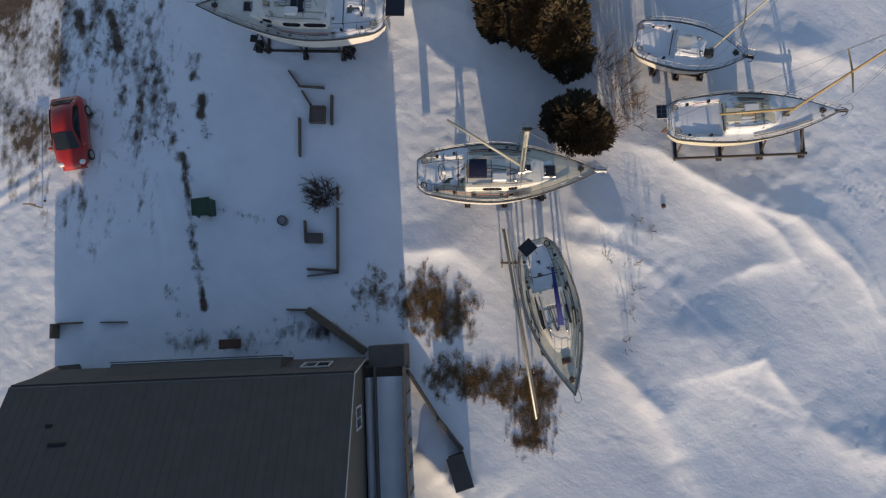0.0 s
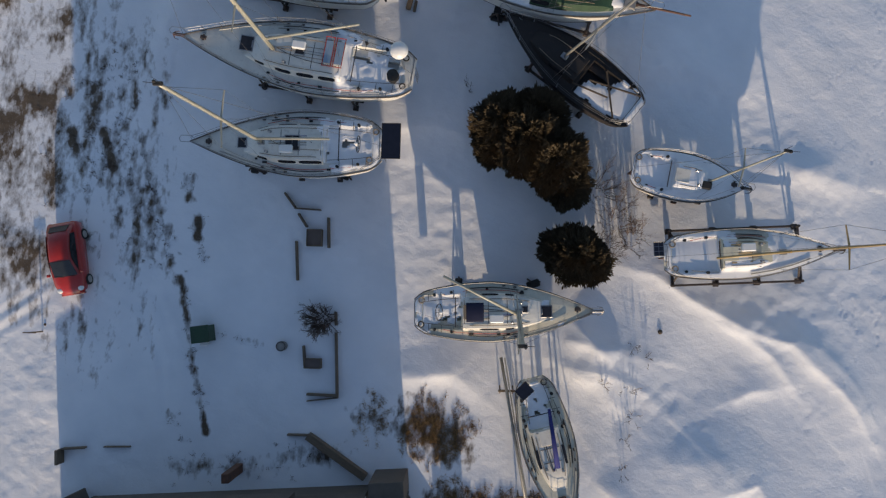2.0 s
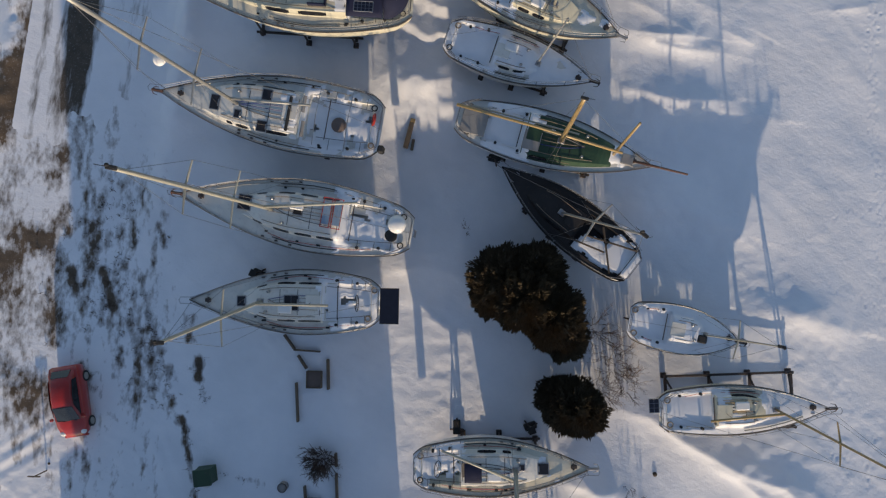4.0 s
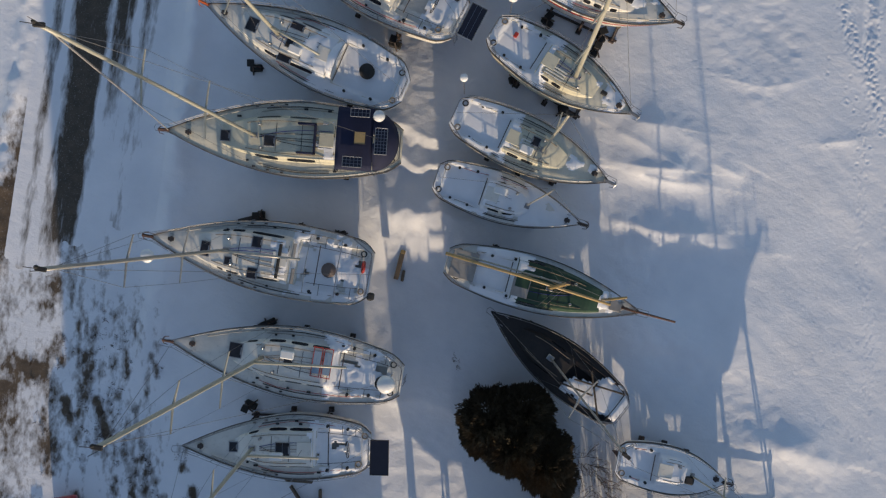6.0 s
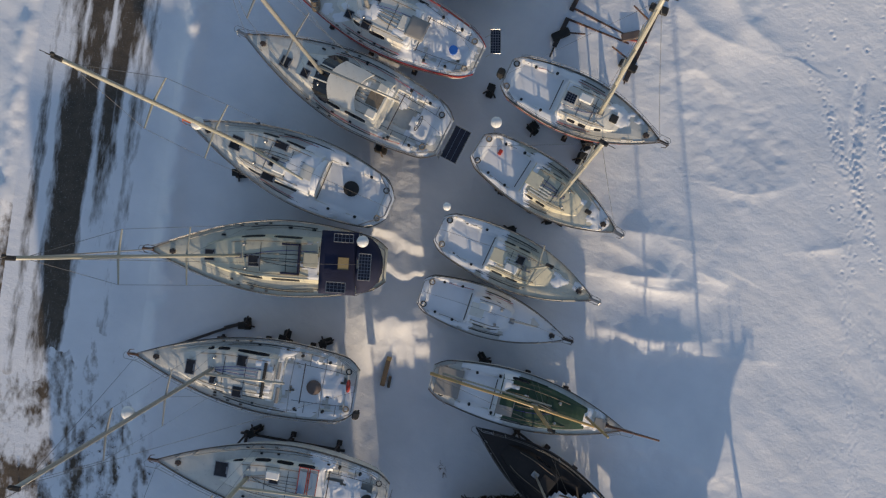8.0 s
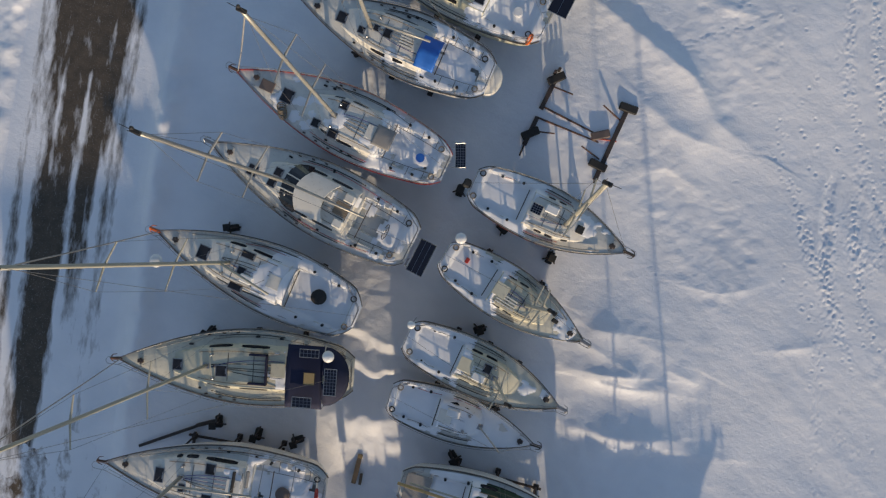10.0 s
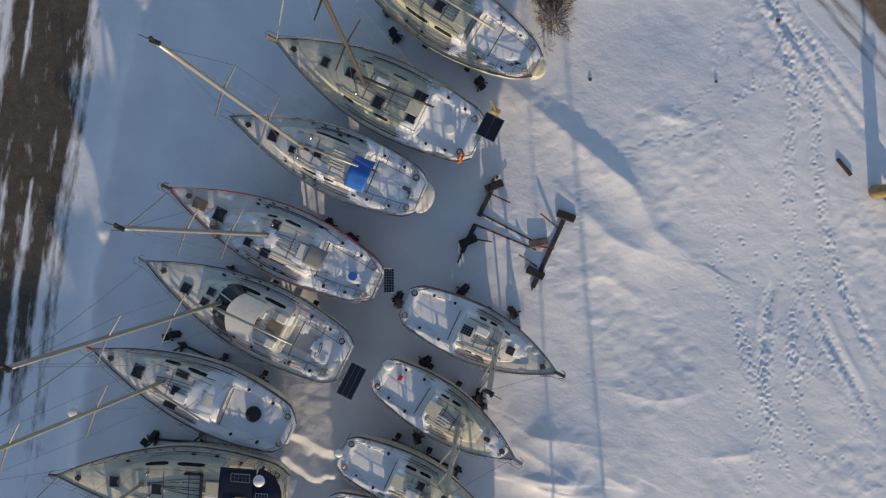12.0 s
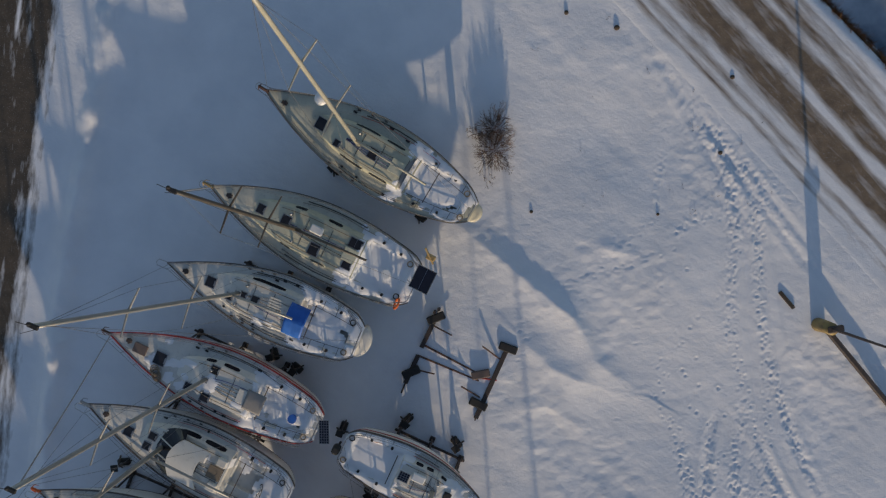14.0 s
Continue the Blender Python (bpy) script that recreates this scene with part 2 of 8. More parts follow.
def box(bm, c, s, rz=0.0, bevel=0.0, tilt=None):
    """A box with bevelled edges, centre c, size s."""
    mm = Matrix.Translation(c) @ Matrix.Rotation(rz, 4, "Z")
    if tilt is not None:
        mm = mm @ tilt
    r = bmesh.ops.create_cube(bm, size=1.0, matrix=mm @ Matrix.Diagonal((*s, 1)))
    if bevel:
        es = list({e for v in r["verts"] for e in v.link_edges})
        bmesh.ops.bevel(bm, geom=es, offset=bevel, segments=1, affect="EDGES")
    return bm


def tube(bm, pts, r, seg=6, r2=None, flat=1.0):
    """A round bar along points, tapering from r to r2."""
    r2 = r if r2 is None else r2
    pts = [Vector(p) for p in pts]
    rings = []
    for i, p in enumerate(pts):
        d = (pts[min(i + 1, len(pts) - 1)] - pts[max(i - 1, 0)]).normalized()
        up = Vector((0, 0, 1)) if abs(d.z) < 0.9 else Vector((1, 0, 0))
        a = d.cross(up).normalized()
        b = a.cross(d).normalized()
        rr = r + (r2 - r) * i / max(1, len(pts) - 1)
        rings.append([bm.verts.new(p + a * math.cos(2 * math.pi * k / seg) * rr * flat + b * math.sin(2 * math.pi * k / seg) * rr) for k in range(seg)])
    for q, w in zip(rings, rings[1:]):
        for k in range(seg):
            bm.faces.new((q[k], q[(k + 1) % seg], w[(k + 1) % seg], w[k]))
    bm.faces.new(rings[0][::-1])
    bm.faces.new(rings[-1])
    return bm


def loft(bm, rings, closed=False, caps=False):
    vs = [[bm.verts.new(p) for p in ring] for ring in rings]
    n = len(vs[0])
    for a, b in zip(vs, vs[1:]):
        for k in range(n if closed else n - 1):
            bm.faces.new((a[k], a[(k + 1) % n], b[(k + 1) % n], b[k]))
    if caps:
        bm.faces.new(vs[0][::-1])
        bm.faces.new(vs[-1])
    return vs


def ring_torus(bm, c, big, small, seg=24, sides=6, normal="Z", tilt=None):
    rot = tilt or Matrix.Identity(3)
    rings = []
    for i in range(seg + 1):
        a = 2 * math.pi * i / seg
        ring = []
        for k in range(sides):
            p = 2 * math.pi * k / sides
            rr = big + small * math.cos(p)
            ring.append(Vector(c) + rot @ Vector((rr * math.cos(a), rr * math.sin(a), small * math.sin(p))))
        rings.append(ring)
    loft(bm, rings, closed=True)
    bmesh.ops.remove_doubles(bm, verts=bm.verts, dist=1e-5)
    return bm


def dome(bm, c, r, h, seg=18, rows=6):
    rings = []
    for i in range(rows):
        a = i / rows * math.pi / 2
        rings.append([Vector(c) + Vector((r * math.cos(a) * math.cos(2 * math.pi * k / seg), r * math.cos(a) * math.sin(2 * math.pi * k / seg), h * math.sin(a))) for k in range(seg)])
    base = [Vector(c) + Vector((0.9 * r * math.cos(2 * math.pi * k / seg), 0.9 * r * math.sin(2 * math.pi * k / seg), -h * 0.35)) for k in range(seg)]
    loft(bm, [base] + rings, closed=True, caps=True)
    return bm


# value noise on a lattice, for the snow sheet
LATTICE = np.random.RandomState(7).rand(256, 256)


def vnoise(x, y):
    xi, yi = np.floor(x).astype(int), np.floor(y).astype(int)
    fx, fy = x - xi, y - yi
    fx, fy = fx * fx * (3 - 2 * fx), fy * fy * (3 - 2 * fy)
    g = lambda a, b: LATTICE[a % 256, b % 256]
    return (g(xi, yi) * (1 - fx) + g(xi + 1, yi) * fx) * (1 - fy) + (g(xi, yi + 1) * (1 - fx) + g(xi + 1, yi + 1) * fx) * fy


def fbm(x, y, octaves=4, gain=0.5):
    total, amp, norm = 0, 1, 0
    for k in range(octaves):
        total = total + amp * (vnoise(x + 17.3 * k, y - 9.1 * k) - 0.5)
        norm += amp
        amp *= gain
        x, y = x * 2.03, y * 2.03
    return total / norm


def sstep(a, b, v):
    t = np.clip((v - a) / (b - a), 0, 1)
    return t * t * (3 - 2 * t)


def near(x, y, pts):
    """Distance to a broken line, the share of the way along it and the signed side."""
    best = np.full(np.shape(x), 1e9)
    along = np.zeros(np.shape(x))
    side = np.zeros(np.shape(x))
    done, total = 0.0, sum(math.dist(a, b) for a, b in zip(pts, pts[1:]))
    for (ax, ay), (bx, by) in zip(pts, pts[1:]):
        dx, dy = bx - ax, by - ay
        ll = math.hypot(dx, dy)
        t = np.clip(((x - ax) * dx + (y - ay) * dy) / ll**2, 0, 1)
        d = np.hypot(x - ax - t * dx, y - ay - t * dy)
        s = ((x - ax) * dy - (y - ay) * dx) / ll
        hit = d < best
        best, along, side = np.where(hit, d, best), np.where(hit, (done + t * ll) / total, along), np.where(hit, s, side)
        done += ll
    return best, along, side


# ---- the snow sheet, the road and the shore ----
RIDGES = [  # line of a drift, height, width, sharpness of the lee side
    ([(9.2, 7.7), (12.0, 7.0), (14.4, 5.1), (16.4, 3.6), (18.2, 1.6), (19.3, 0.2)], 0.16, 1.3),
    ([(14.1, 6.4), (17.9, 4.4), (19.7, 3.0), (21.4, 0.8), (22.2, -1.6)], 0.16, 1.2),
    ([(8.6, -3.4), (10.6, -6.4), (12.4, -9.4)], 0.25, 1.2),
    ([(6.8, 1.9), (8.4, 1.2), (10.0, -0.6)], 0.25, 0.9),
    ([(9.6, 51.4), (11.2, 50.4), (13.7, 48.4), (16.2, 46.2), (17.9, 43.6), (19.7, 41.4)], 0.05, 1.6),
    ([(13.2, 44.6), (15.3, 42.8), (17.8, 41.6)], 0.1, 0.8),
    ([(-15.8, 20.0), (-14.9, 27.0), (-14.6, 36.0), (-13.2, 46.0), (-11.4, 54.0), (-10.2, 62.0)], 0.35, 1.3),
    ([(-3.2, 25.8), (-1.0, 25.6), (1.0, 24.8)], 0.12, 1.1),
    ([(-3.4, 15.2), (-0.6, 15.4), (1.6, 14.4)], 0.22, 0.8),
    ([(10.4, 28.6), (13.0, 28.2), (15.5, 27.6)], 0.28, 0.7),
    ([(10.8, 32.0), (13.2, 30.9), (16.2, 29.4)], 0.18, 1.2),
    ([(10.5, 24.4), (14.5, 24.6), (18.5, 23.9)], 0.18, 0.6),
    ([(9.4, 18.6), (13.0, 19.0), (16.4, 17.6)], 0.22, 1.1),
    ([(-3.2, 1.2), (0.6, 1.6), (2.2, 0.2)], 0.25, 0.8),
    ([(6.2, 5.6), (8.4, 3.2), (11.0, 2.6)], 0.3, 0.8),
    ([(-1.4, -8.8), (0.4, -10.4), (2.0, -12.6)], 0.7, 1.0),
    ([(17.0, 13.2), (19.6, 13.0), (22.6, 12.2)], 0.28, 0.9),
    ([(24.5, 5.0), (25.6, 0.0), (24.6, -6.0)], 0.25, 0.9),
    ([(18.6, -7.0), (22.4, -8.6), (27.0, -8.2)], 0.4, 1.4),
]
CRESTS = [  # thin wind-cut crests on the drifts: line, height, width
    ([(9.0, 7.8), (11.4, 7.2), (13.1, 6.0), (14.6, 5.2), (16.7, 4.1), (18.7, 3.6), (19.8, 2.4), (21.2, 1.2), (22.1, 0.0), (22.9, -1.6)], 0.2, 0.27),
    ([(14.3, 4.9), (16.2, 4.0), (17.7, 2.8), (19.1, 0.7)], 0.18, 0.25),
    ([(18.3, 4.3), (20.3, 3.3), (21.9, 1.6), (22.6, 0.4)], 0.13, -0.4),
    ([(13.4, -5.0), (15.6, -4.3), (16.8, -3.9), (17.2, -4.6), (18.8, -6.5)], 0.2, 0.35),
    ([(6.4, 3.6), (7.9, 3.3), (9.3, 2.4)], 0.3, 0.6),
    ([(6.4, 2.1), (8.7, 1.8), (10.6, 1.0), (11.8, -0.2)], 0.3, 0.6),
    ([(7.9, -3.7), (9.8, -5.3), (11.5, -6.9), (12.2, -9.5)], 0.22, 0.5),
    ([(15.4, 0.4), (16.6, 1.0), (18.1, 1.2)], 0.16, 0.4),
    ([(8.8, 52.0), (10.0, 50.9), (11.4, 49.8), (12.9, 48.6), (14.6, 47.1), (16.7, 45.4), (17.4, 44.2), (18.0, 43.0), (18.9, 42.2), (20.4, 41.3)], 0.23, -0.6),
    ([(13.9, 47.8), (15.4, 46.5), (16.7, 45.4), (17.4, 44.2), (18.0, 43.0), (18.9, 42.2)], 0.1, -0.6),
    ([(13.8, 44.4), (15.5, 42.6), (16.8, 41.9), (18.6, 41.5)], 0.16, -0.6),
    ([(18.1, 49.4), (19.6, 49.0)], 0.1, 0.25),
        ([(13.5, 40.1), (15.3, 40.4), (17.4, 38.9)], 0.08, 0.3),
    ([(9.4, 32.4), (11.1, 31.3), (12.8, 31.0)], 0.16, 0.5),
    ([(9.8, 30.9), (11.3, 30.1), (13.9, 28.6)], 0.22, 0.6),
    ([(9.5, 29.1), (11.6, 28.7), (13.9, 28.5)], 0.24, 0.45),
    ([(9.5, 25.9), (12.9, 24.9), (16.0, 25.0)], 0.25, 0.45),
    ([(15.2, 29.1), (17.2, 28.1)], 0.1, 0.3),
    ([(21.3, 30.1), (23.6, 30.4)], 0.08, 0.25),
    ([(15.9, 33.9), (18.2, 33.3), (20.0, 33.6)], 0.07, 0.25),
]
CHURN = [  # snow trodden and driven rough: line, width, depth
    ([(21.4, 59.4), (22.8, 56.8), (24.6, 54.4), (25.2, 52.9), (25.4, 50.1), (25.3, 47.7), (25.2, 45.2), (25.6, 43.3), (26.2, 41.7)], 0.45, 0.1),
    ([(26.2, 41.7), (25.8, 38.9), (25.5, 36.3), (25.9, 33.4)], 0.4, 0.095),
    ([(26.4, 40.8), (26.7, 37.6), (28.0, 35.4), (28.9, 33.5), (30.0, 31.2)], 0.5, 0.1),
    ([(27.4, 43.3), (28.5, 39.5), (29.5, 37.0), (30.8, 34.1)], 0.3, 0.1),
    ([(22.7, 39.1), (23.0, 36.3), (23.4, 34.0)], 0.4, 0.1),
    ([(24.4, 51.4), (22.9, 50.8), (22.0, 49.8)], 0.35, 0.11),
    ([(21.6, 54.8), (21.3, 52.6), (21.3, 51.1)], 0.35, 0.09),
    ([(26.8, 52.4), (26.7, 47.3), (27.0, 44.5), (27.9, 41.5), (28.7, 38.9), (30.8, 34.9)], 0.35, 0.09),
    ([(24.9, 40.5), (24.2, 38.4), (24.3, 35.3), (24.4, 33.2), (25.1, 30.9), (25.9, 28.9)], 0.35, 0.09),
    ([(25.7, 38.1), (25.9, 34.8), (26.2, 32.8), (27.0, 29.9)], 0.25, 0.09),
    ([(23.8, 58.0), (24.6, 55.0), (27.0, 51.9), (29.3, 48.6)], 0.5, 0.09),
    ([(22.6, 58.6), (24.7, 54.6), (29.5, 51.3)], 0.5, 0.08),
    ([(24.2, 54.0), (25.8, 51.4), (26.6, 49.0)], 1.0, 0.08),
    ([(22.2, 38.5), (24.0, 34.4), (25.0, 31.0)], 0.5, 0.08),
    ([(24.4, 40.3), (24.2, 37.7), (24.0, 34.6), (24.2, 31.5)], 0.4, 0.07),
    ([(21.9, 49.2), (18.8, 48.1), (15.0, 47.1)], 0.25, 0.07),
    ([(25.4, 36.5), (27.2, 34.2)], 0.8, 0.08),
    ([(14.0, -4.6), (16.4, -6.4), (15.0, -8.6)], 1.6, 0.06),
    ([(18.5, 2.4), (19.8, 0.2), (18.4, -1.6)], 0.9, 0.08),
    ([(19.6, 7.4), (21.0, 5.6), (22.4, 4.6)], 0.9, 0.06),
    ([(8.6, -6.0), (9.4, -9.6)], 1.4, 0.05),
    ([(13.4, 45.6), (14.0, 42.6)], 0.8, 0.05),
    ([(19.0, 22.5), (21.5, 21.0)], 1.2, 0.04),
    ([(-22.6, 3.8), (-24.8, 3.0), (-26.6, 1.2)], 0.7, 0.06),
]
PRINTS = [  # trails of footprints, paces apart
    [(16.8, 14.2), (19.6, 16.8), (22.1, 18.7), (24.2, 19.4)],
    [(16.2, 14.4), (18.2, 14.9), (20.2, 14.8), (22.0, 14.5), (24.2, 13.2)],
    [(24.1, 12.0), (24.0, 20.8), (23.6, 26.0), (24.0, 31.0), (24.6, 38.0)],
    [(16.4, 47.0), (19.2, 49.2), (21.3, 51.2)],
    [(27.6, 36.0), (27.2, 44.0), (26.4, 52.0)],
    [(13.6, 42.0), (13.9, 44.6), (13.2, 46.4)],
    [(25.2, 54.1), (25.4, 49.4), (25.3, 44.8), (26.2, 41.5), (26.6, 39.4), (28.0, 36.4), (29.3, 34.1), (30.6, 31.5)],
    [(26.8, 51.9), (26.7, 47.3), (27.0, 44.5), (27.9, 41.5), (28.7, 38.9)],
    [(25.7, 38.1), (25.9, 34.8), (26.2, 32.8), (27.0, 29.9)],
    [(21.6, 49.1), (18.8, 48.1), (15.0, 47.1)],
    [(24.8, 51.1), (22.8, 50.6), (22.3, 49.9)],
    [(21.4, 43.3), (21.7, 41.5), (21.3, 40.4), (22.4, 39.4), (22.9, 36.8)],
    [(23.7, 31.3), (23.4, 27.4), (23.7, 22.8), (24.1, 20.5), (24.2, 16.4)],
    [(24.1, 18.9), (21.6, 18.6), (20.1, 17.1), (17.6, 14.9)],
    [(22.2, 38.5), (24.0, 34.4), (25.3, 30.0)],
    [(24.7, 25.9), (25.4, 22.3)],
    [(14.1, 34.8), (15.9, 33.8), (18.2, 33.3)],
    [(-23.2, -4.0), (-22.6, 0.4), (-22.8, 3.2)],
    [(-22.0, -6.4), (-22.3, -2.4), (-24.2, 1.0)],
]
TRACKS = [  # wheel tracks pressed into the snow
    [(30.4, 33.0), (28.4, 40.6), (27.4, 46.0), (26.4, 52.0), (22.6, 58.4), (19.8, 63.0)],
    [(26.0, 33.0), (26.9, 39.0), (26.3, 45.0), (25.9, 51.0), (22.0, 58.4), (19.2, 63.0)],
    [(20.2, 61.6), (21.2, 60.0), (22.8, 57.5), (24.6, 55.0), (27.1, 51.3), (29.2, 48.6), (32.3, 45.8)],
    [(22.4, 59.3), (25.5, 54.4), (28.3, 50.7), (30.7, 47.9)],
    [(26.7, 39.2), (27.7, 37.0), (29.6, 33.5)],
    [(24.5, 40.4), (24.1, 38.2), (24.0, 35.6), (24.2, 34.0)],
    [(24.7, 40.3), (24.2, 37.7), (24.0, 34.6)],
    [(27.9, 41.5), (28.7, 38.9), (30.8, 34.9)],
    [(26.6, 39.4), (28.0, 36.4), (29.3, 34.1), (30.6, 31.5)],
    [(-26.5, 2.6), (-23.7, 4.4), (-22.0, 5.7)],
    [(-26.5, 3.6), (-23.9, 5.3), (-22.2, 6.6)],
    [(-20.4, 6.4), (-17.3, 4.9), (-15.9, 2.0), (-15.4, -1.5)],
    [(-19.4, 7.2), (-16.4, 5.6), (-15.0, 2.2)],
]
WEEDS = [  # streaks of bare soil
    ([(-19.9, 14.9), (-19.1, 12.7)], 0.5, 0.95), ([(-19.8, 13.3), (-19.9, 11.8)], 0.35, 0.85), ([(-21.8, 14.9), (-21.5, 13.6)], 0.45, 0.9),
    ([(-23.5, 17.0), (-23.4, 16.1)], 0.5, 0.9), ([(-23.0, 14.2), (-23.1, 12.8)], 0.4, 0.9), ([(-14.4, 12.4), (-14.7, 11.1)], 0.3, 0.85),
    ([(-14.1, 9.9), (-14.2, 8.8)], 0.38, 0.95), ([(-15.9, 9.4), (-15.6, 7.4)], 0.45, 0.95), ([(-18.7, 10.4), (-18.6, 9.6)], 0.42, 0.9),
    ([(-16.5, 11.9), (-17.4, 11.5)], 0.3, 0.85), ([(-16.9, 10.8), (-16.8, 7.8)], 0.35, 0.72), ([(-18.9, 8.9), (-18.4, 8.2)], 0.4, 0.75),
    ([(-20.4, 12.6), (-20.6, 11.0)], 0.45, 0.7), ([(-21.0, 9.4), (-20.2, 8.2)], 0.5, 0.75), ([(-17.6, 14.6), (-17.2, 12.8)], 0.4, 0.62),
    ([(-13.8, 8.0), (-13.7, 7.4)], 0.3, 0.85), ([(-22.4, 12.0), (-22.6, 10.6)], 0.5, 0.7), ([(-18.0, 16.6), (-18.6, 15.2)], 0.4, 0.7),
    ([(-20.6, 17.4), (-21.0, 16.2)], 0.5, 0.75), ([(-16.6, 17.6), (-16.2, 16.4)], 0.35, 0.65), ([(-22.2, 18.6), (-22.0, 17.2)], 0.5, 0.75),
    ([(-15.0, 6.6), (-14.5, 4.0), (-14.1, 1.9), (-13.2, -2.0)], 0.28, 0.95),
    ([(-19.2, 14.5), (-16.4, 8.6), (-15.4, 6.8)], 0.9, 0.55),
    ([(-14.2, 9.4), (-13.8, 7.6)], 0.35, 0.75),
    ([(-17.2, 12.6), (-15.2, 7.4)], 0.35, 0.62),
    ([(-14.9, 12.4), (-14.4, 11.0)], 0.3, 0.6),
    ([(-12.4, 3.4), (-10.2, 2.9)], 0.3, 0.5),
    ([(-18.6, 20.6), (-18.9, 13.4)], 1.0, 0.5),
    ([(-19.8, 21.0), (-21.0, 12.0)], 0.6, 0.68),
    ([(-15.4, -1.0), (-13.0, -4.2)], 0.4, 0.45),
    ([(-15.0, -3.9), (-11.8, -3.8), (-8.0, -3.2), (-5.6, -2.9)], 0.75, 0.62),
]
GRASSES = [  # beds of low dead grass: line, half width, how dense
    ([(-1.7, -0.9), (-0.4, -1.5), (0.7, -2.5)], 1.5, 1.0),
    ([(-4.5, -0.7), (-3.2, -1.1)], 1.1, 0.4),
    ([(-0.4, -5.3), (1.4, -5.4), (3.2, -5.9), (4.9, -6.0)], 0.95, 1.0),
    ([(5.2, -5.5), (4.9, -7.0), (4.6, -8.7)], 1.0, 0.9),
]
ROAD = [(-23.4, 13.0), (-21.2, 23.2), (-18.5, 43.0), (-15.4, 60.5), (-9.0, 96.0)]
DIRT = [(13.4, 74.8), (24.6, 62.6), (33.4, 53.0), (46.0, 39.0)]
SHORE = [(20.0, 72.0), (28.9, 62.6), (33.4, 57.8), (48.0, 41.5)]
ROAD_HALF, DIRT_HALF = 4.6, 4.4


def bank_side(x, y):
    return near(x, y, SHORE)[2]


def heights(x, y):
    """The level of the snow: long swells, drifts, wheel tracks and footprints."""
    far = np.maximum(np.abs(x - 4) - 40, 0) + np.maximum(np.abs(y - 25) - 50, 0)
    calm = np.exp(-far / 60)
    h = (0.33 * fbm(x / 10 + 3, y / 8, 2) + 0.075 * fbm((0.73 * x + 0.68 * y) / 1.5, (0.68 * x - 0.73 * y) / 9 + 40, 3) + 0.022 * fbm(x / 0.8, y / 0.5, 3)) * calm
    # broad swell added to dim the south-east snow, its slope turned from the sun
    h = h + 0.34 * np.exp(-(((y + 14) / 5.5) ** 2)) * sstep(7, 15, x)

    def window(pts, reach):
        xs, ys = [q[0] for q in pts], [q[1] for q in pts]
        return (slice(*np.searchsorted(GY, (min(ys) - reach, max(ys) + reach))), slice(*np.searchsorted(GX, (min(xs) - reach, max(xs) + reach))))

    for pts, high, wide in RIDGES:
        k = window(pts, wide * 6)
        u, v = x[k], y[k]
        d, along, side = near(u, v, pts)
        wob = 1 + 0.8 * fbm(u / 1.6 + high * 9, v / 1.6, 3)
        taper = np.sin(np.pi * np.clip(along, 0.04, 0.96)) ** 0.5
        w = np.where(side > 0, wide * 0.75, wide * 1.7)
        h[k] += high * wob * taper * np.exp(-((d / w) ** 1.45))
    # the great drift, highest near its east end
    pts = [(8.0, -0.6), (10.4, -2.2), (12.3, -2.9), (14.5, -2.9), (16.9, -3.2)]
    k = window(pts, 9)
    u, v = x[k], y[k]
    d, along, side = near(u, v, pts)
    peak = sstep(0.0, 1.1, np.clip(np.minimum((u - 7.2) / 5.2, (17.8 - u) / 3.2), 0, 1))
    h[k] += 0.55 * peak * (1 + 0.22 * fbm(u / 1.5, v / 2.2, 3)) * np.exp(-((d / np.where(side > 0, 4.6, 2.4)) ** 1.5))
    for pts, high, wide in CRESTS:
        k = window(pts, abs(wide) * 9)
        u, v = x[k], y[k]
        d, along, side = near(u, v, pts)
        wob = np.maximum(0.3, 1 + 0.9 * fbm(u / 2.4 + high * 9, v / 2.4, 2))
        taper = np.sin(np.pi * np.clip(along, 0.03, 0.97)) ** 0.5
        w = np.where(side > 0, wide, wide * 2.6) if wide > 0 else np.where(side > 0, -wide * 2.8, -wide)
        h[k] += high * wob * taper * np.exp(-((d / w) ** 1.2))
    # steps along the lane between the rows, north-falling slopes shaped in to imitate shade
    lane = np.interp(y + 1.7 * fbm(x / 1.5 + 9, y / 2.5, 3) + 0.2 * (x + 1.3), [13.0, 16.5, 22.0, 24.0, 26.0, 28.6, 29.2, 30.3, 31.0, 37.0, 46.0], [0, 0.2, -0.38, -0.02, 0.36, -0.06, 0.12, -0.02, 0.18, -0.55, 0])
    h = h + lane * sstep(-5.0, -3.0, x) * sstep(2.8, 0.6, x)
    crust = sstep(0.02, 0.2, fbm(x / 6.0 + 20, y / 6.0 + 7, 2)) * calm
    h = h + 0.07 * crust * fbm(x / 0.5, y / 0.5, 3)
    for pts, wide, deep in CHURN:
        k = window(pts, wide * 2)
        u, v = x[k], y[k]
        d, along, _ = near(u, v, pts)
        h[k] += deep * np.sin(np.pi * np.clip(along, 0.02, 0.98)) ** 0.6 * np.exp(-((d / wide) ** 4)) * (0.62 * fbm(u / 0.13 + 4, v / 0.17, 2) - 0.03)
    for pts in TRACKS:
        k = window(pts, 1.2)
        u, v = x[k], y[k]
        d, along, _ = near(u, v, pts)
        h[k] += np.sin(np.pi * np.clip(along, 0, 1)) ** 0.7 * (-0.032 * np.exp(-((d / 0.16) ** 2)) + 0.022 * np.exp(-(((d - 0.42) / 0.16) ** 2)))
    d, along, side = near(x, y, ROAD)
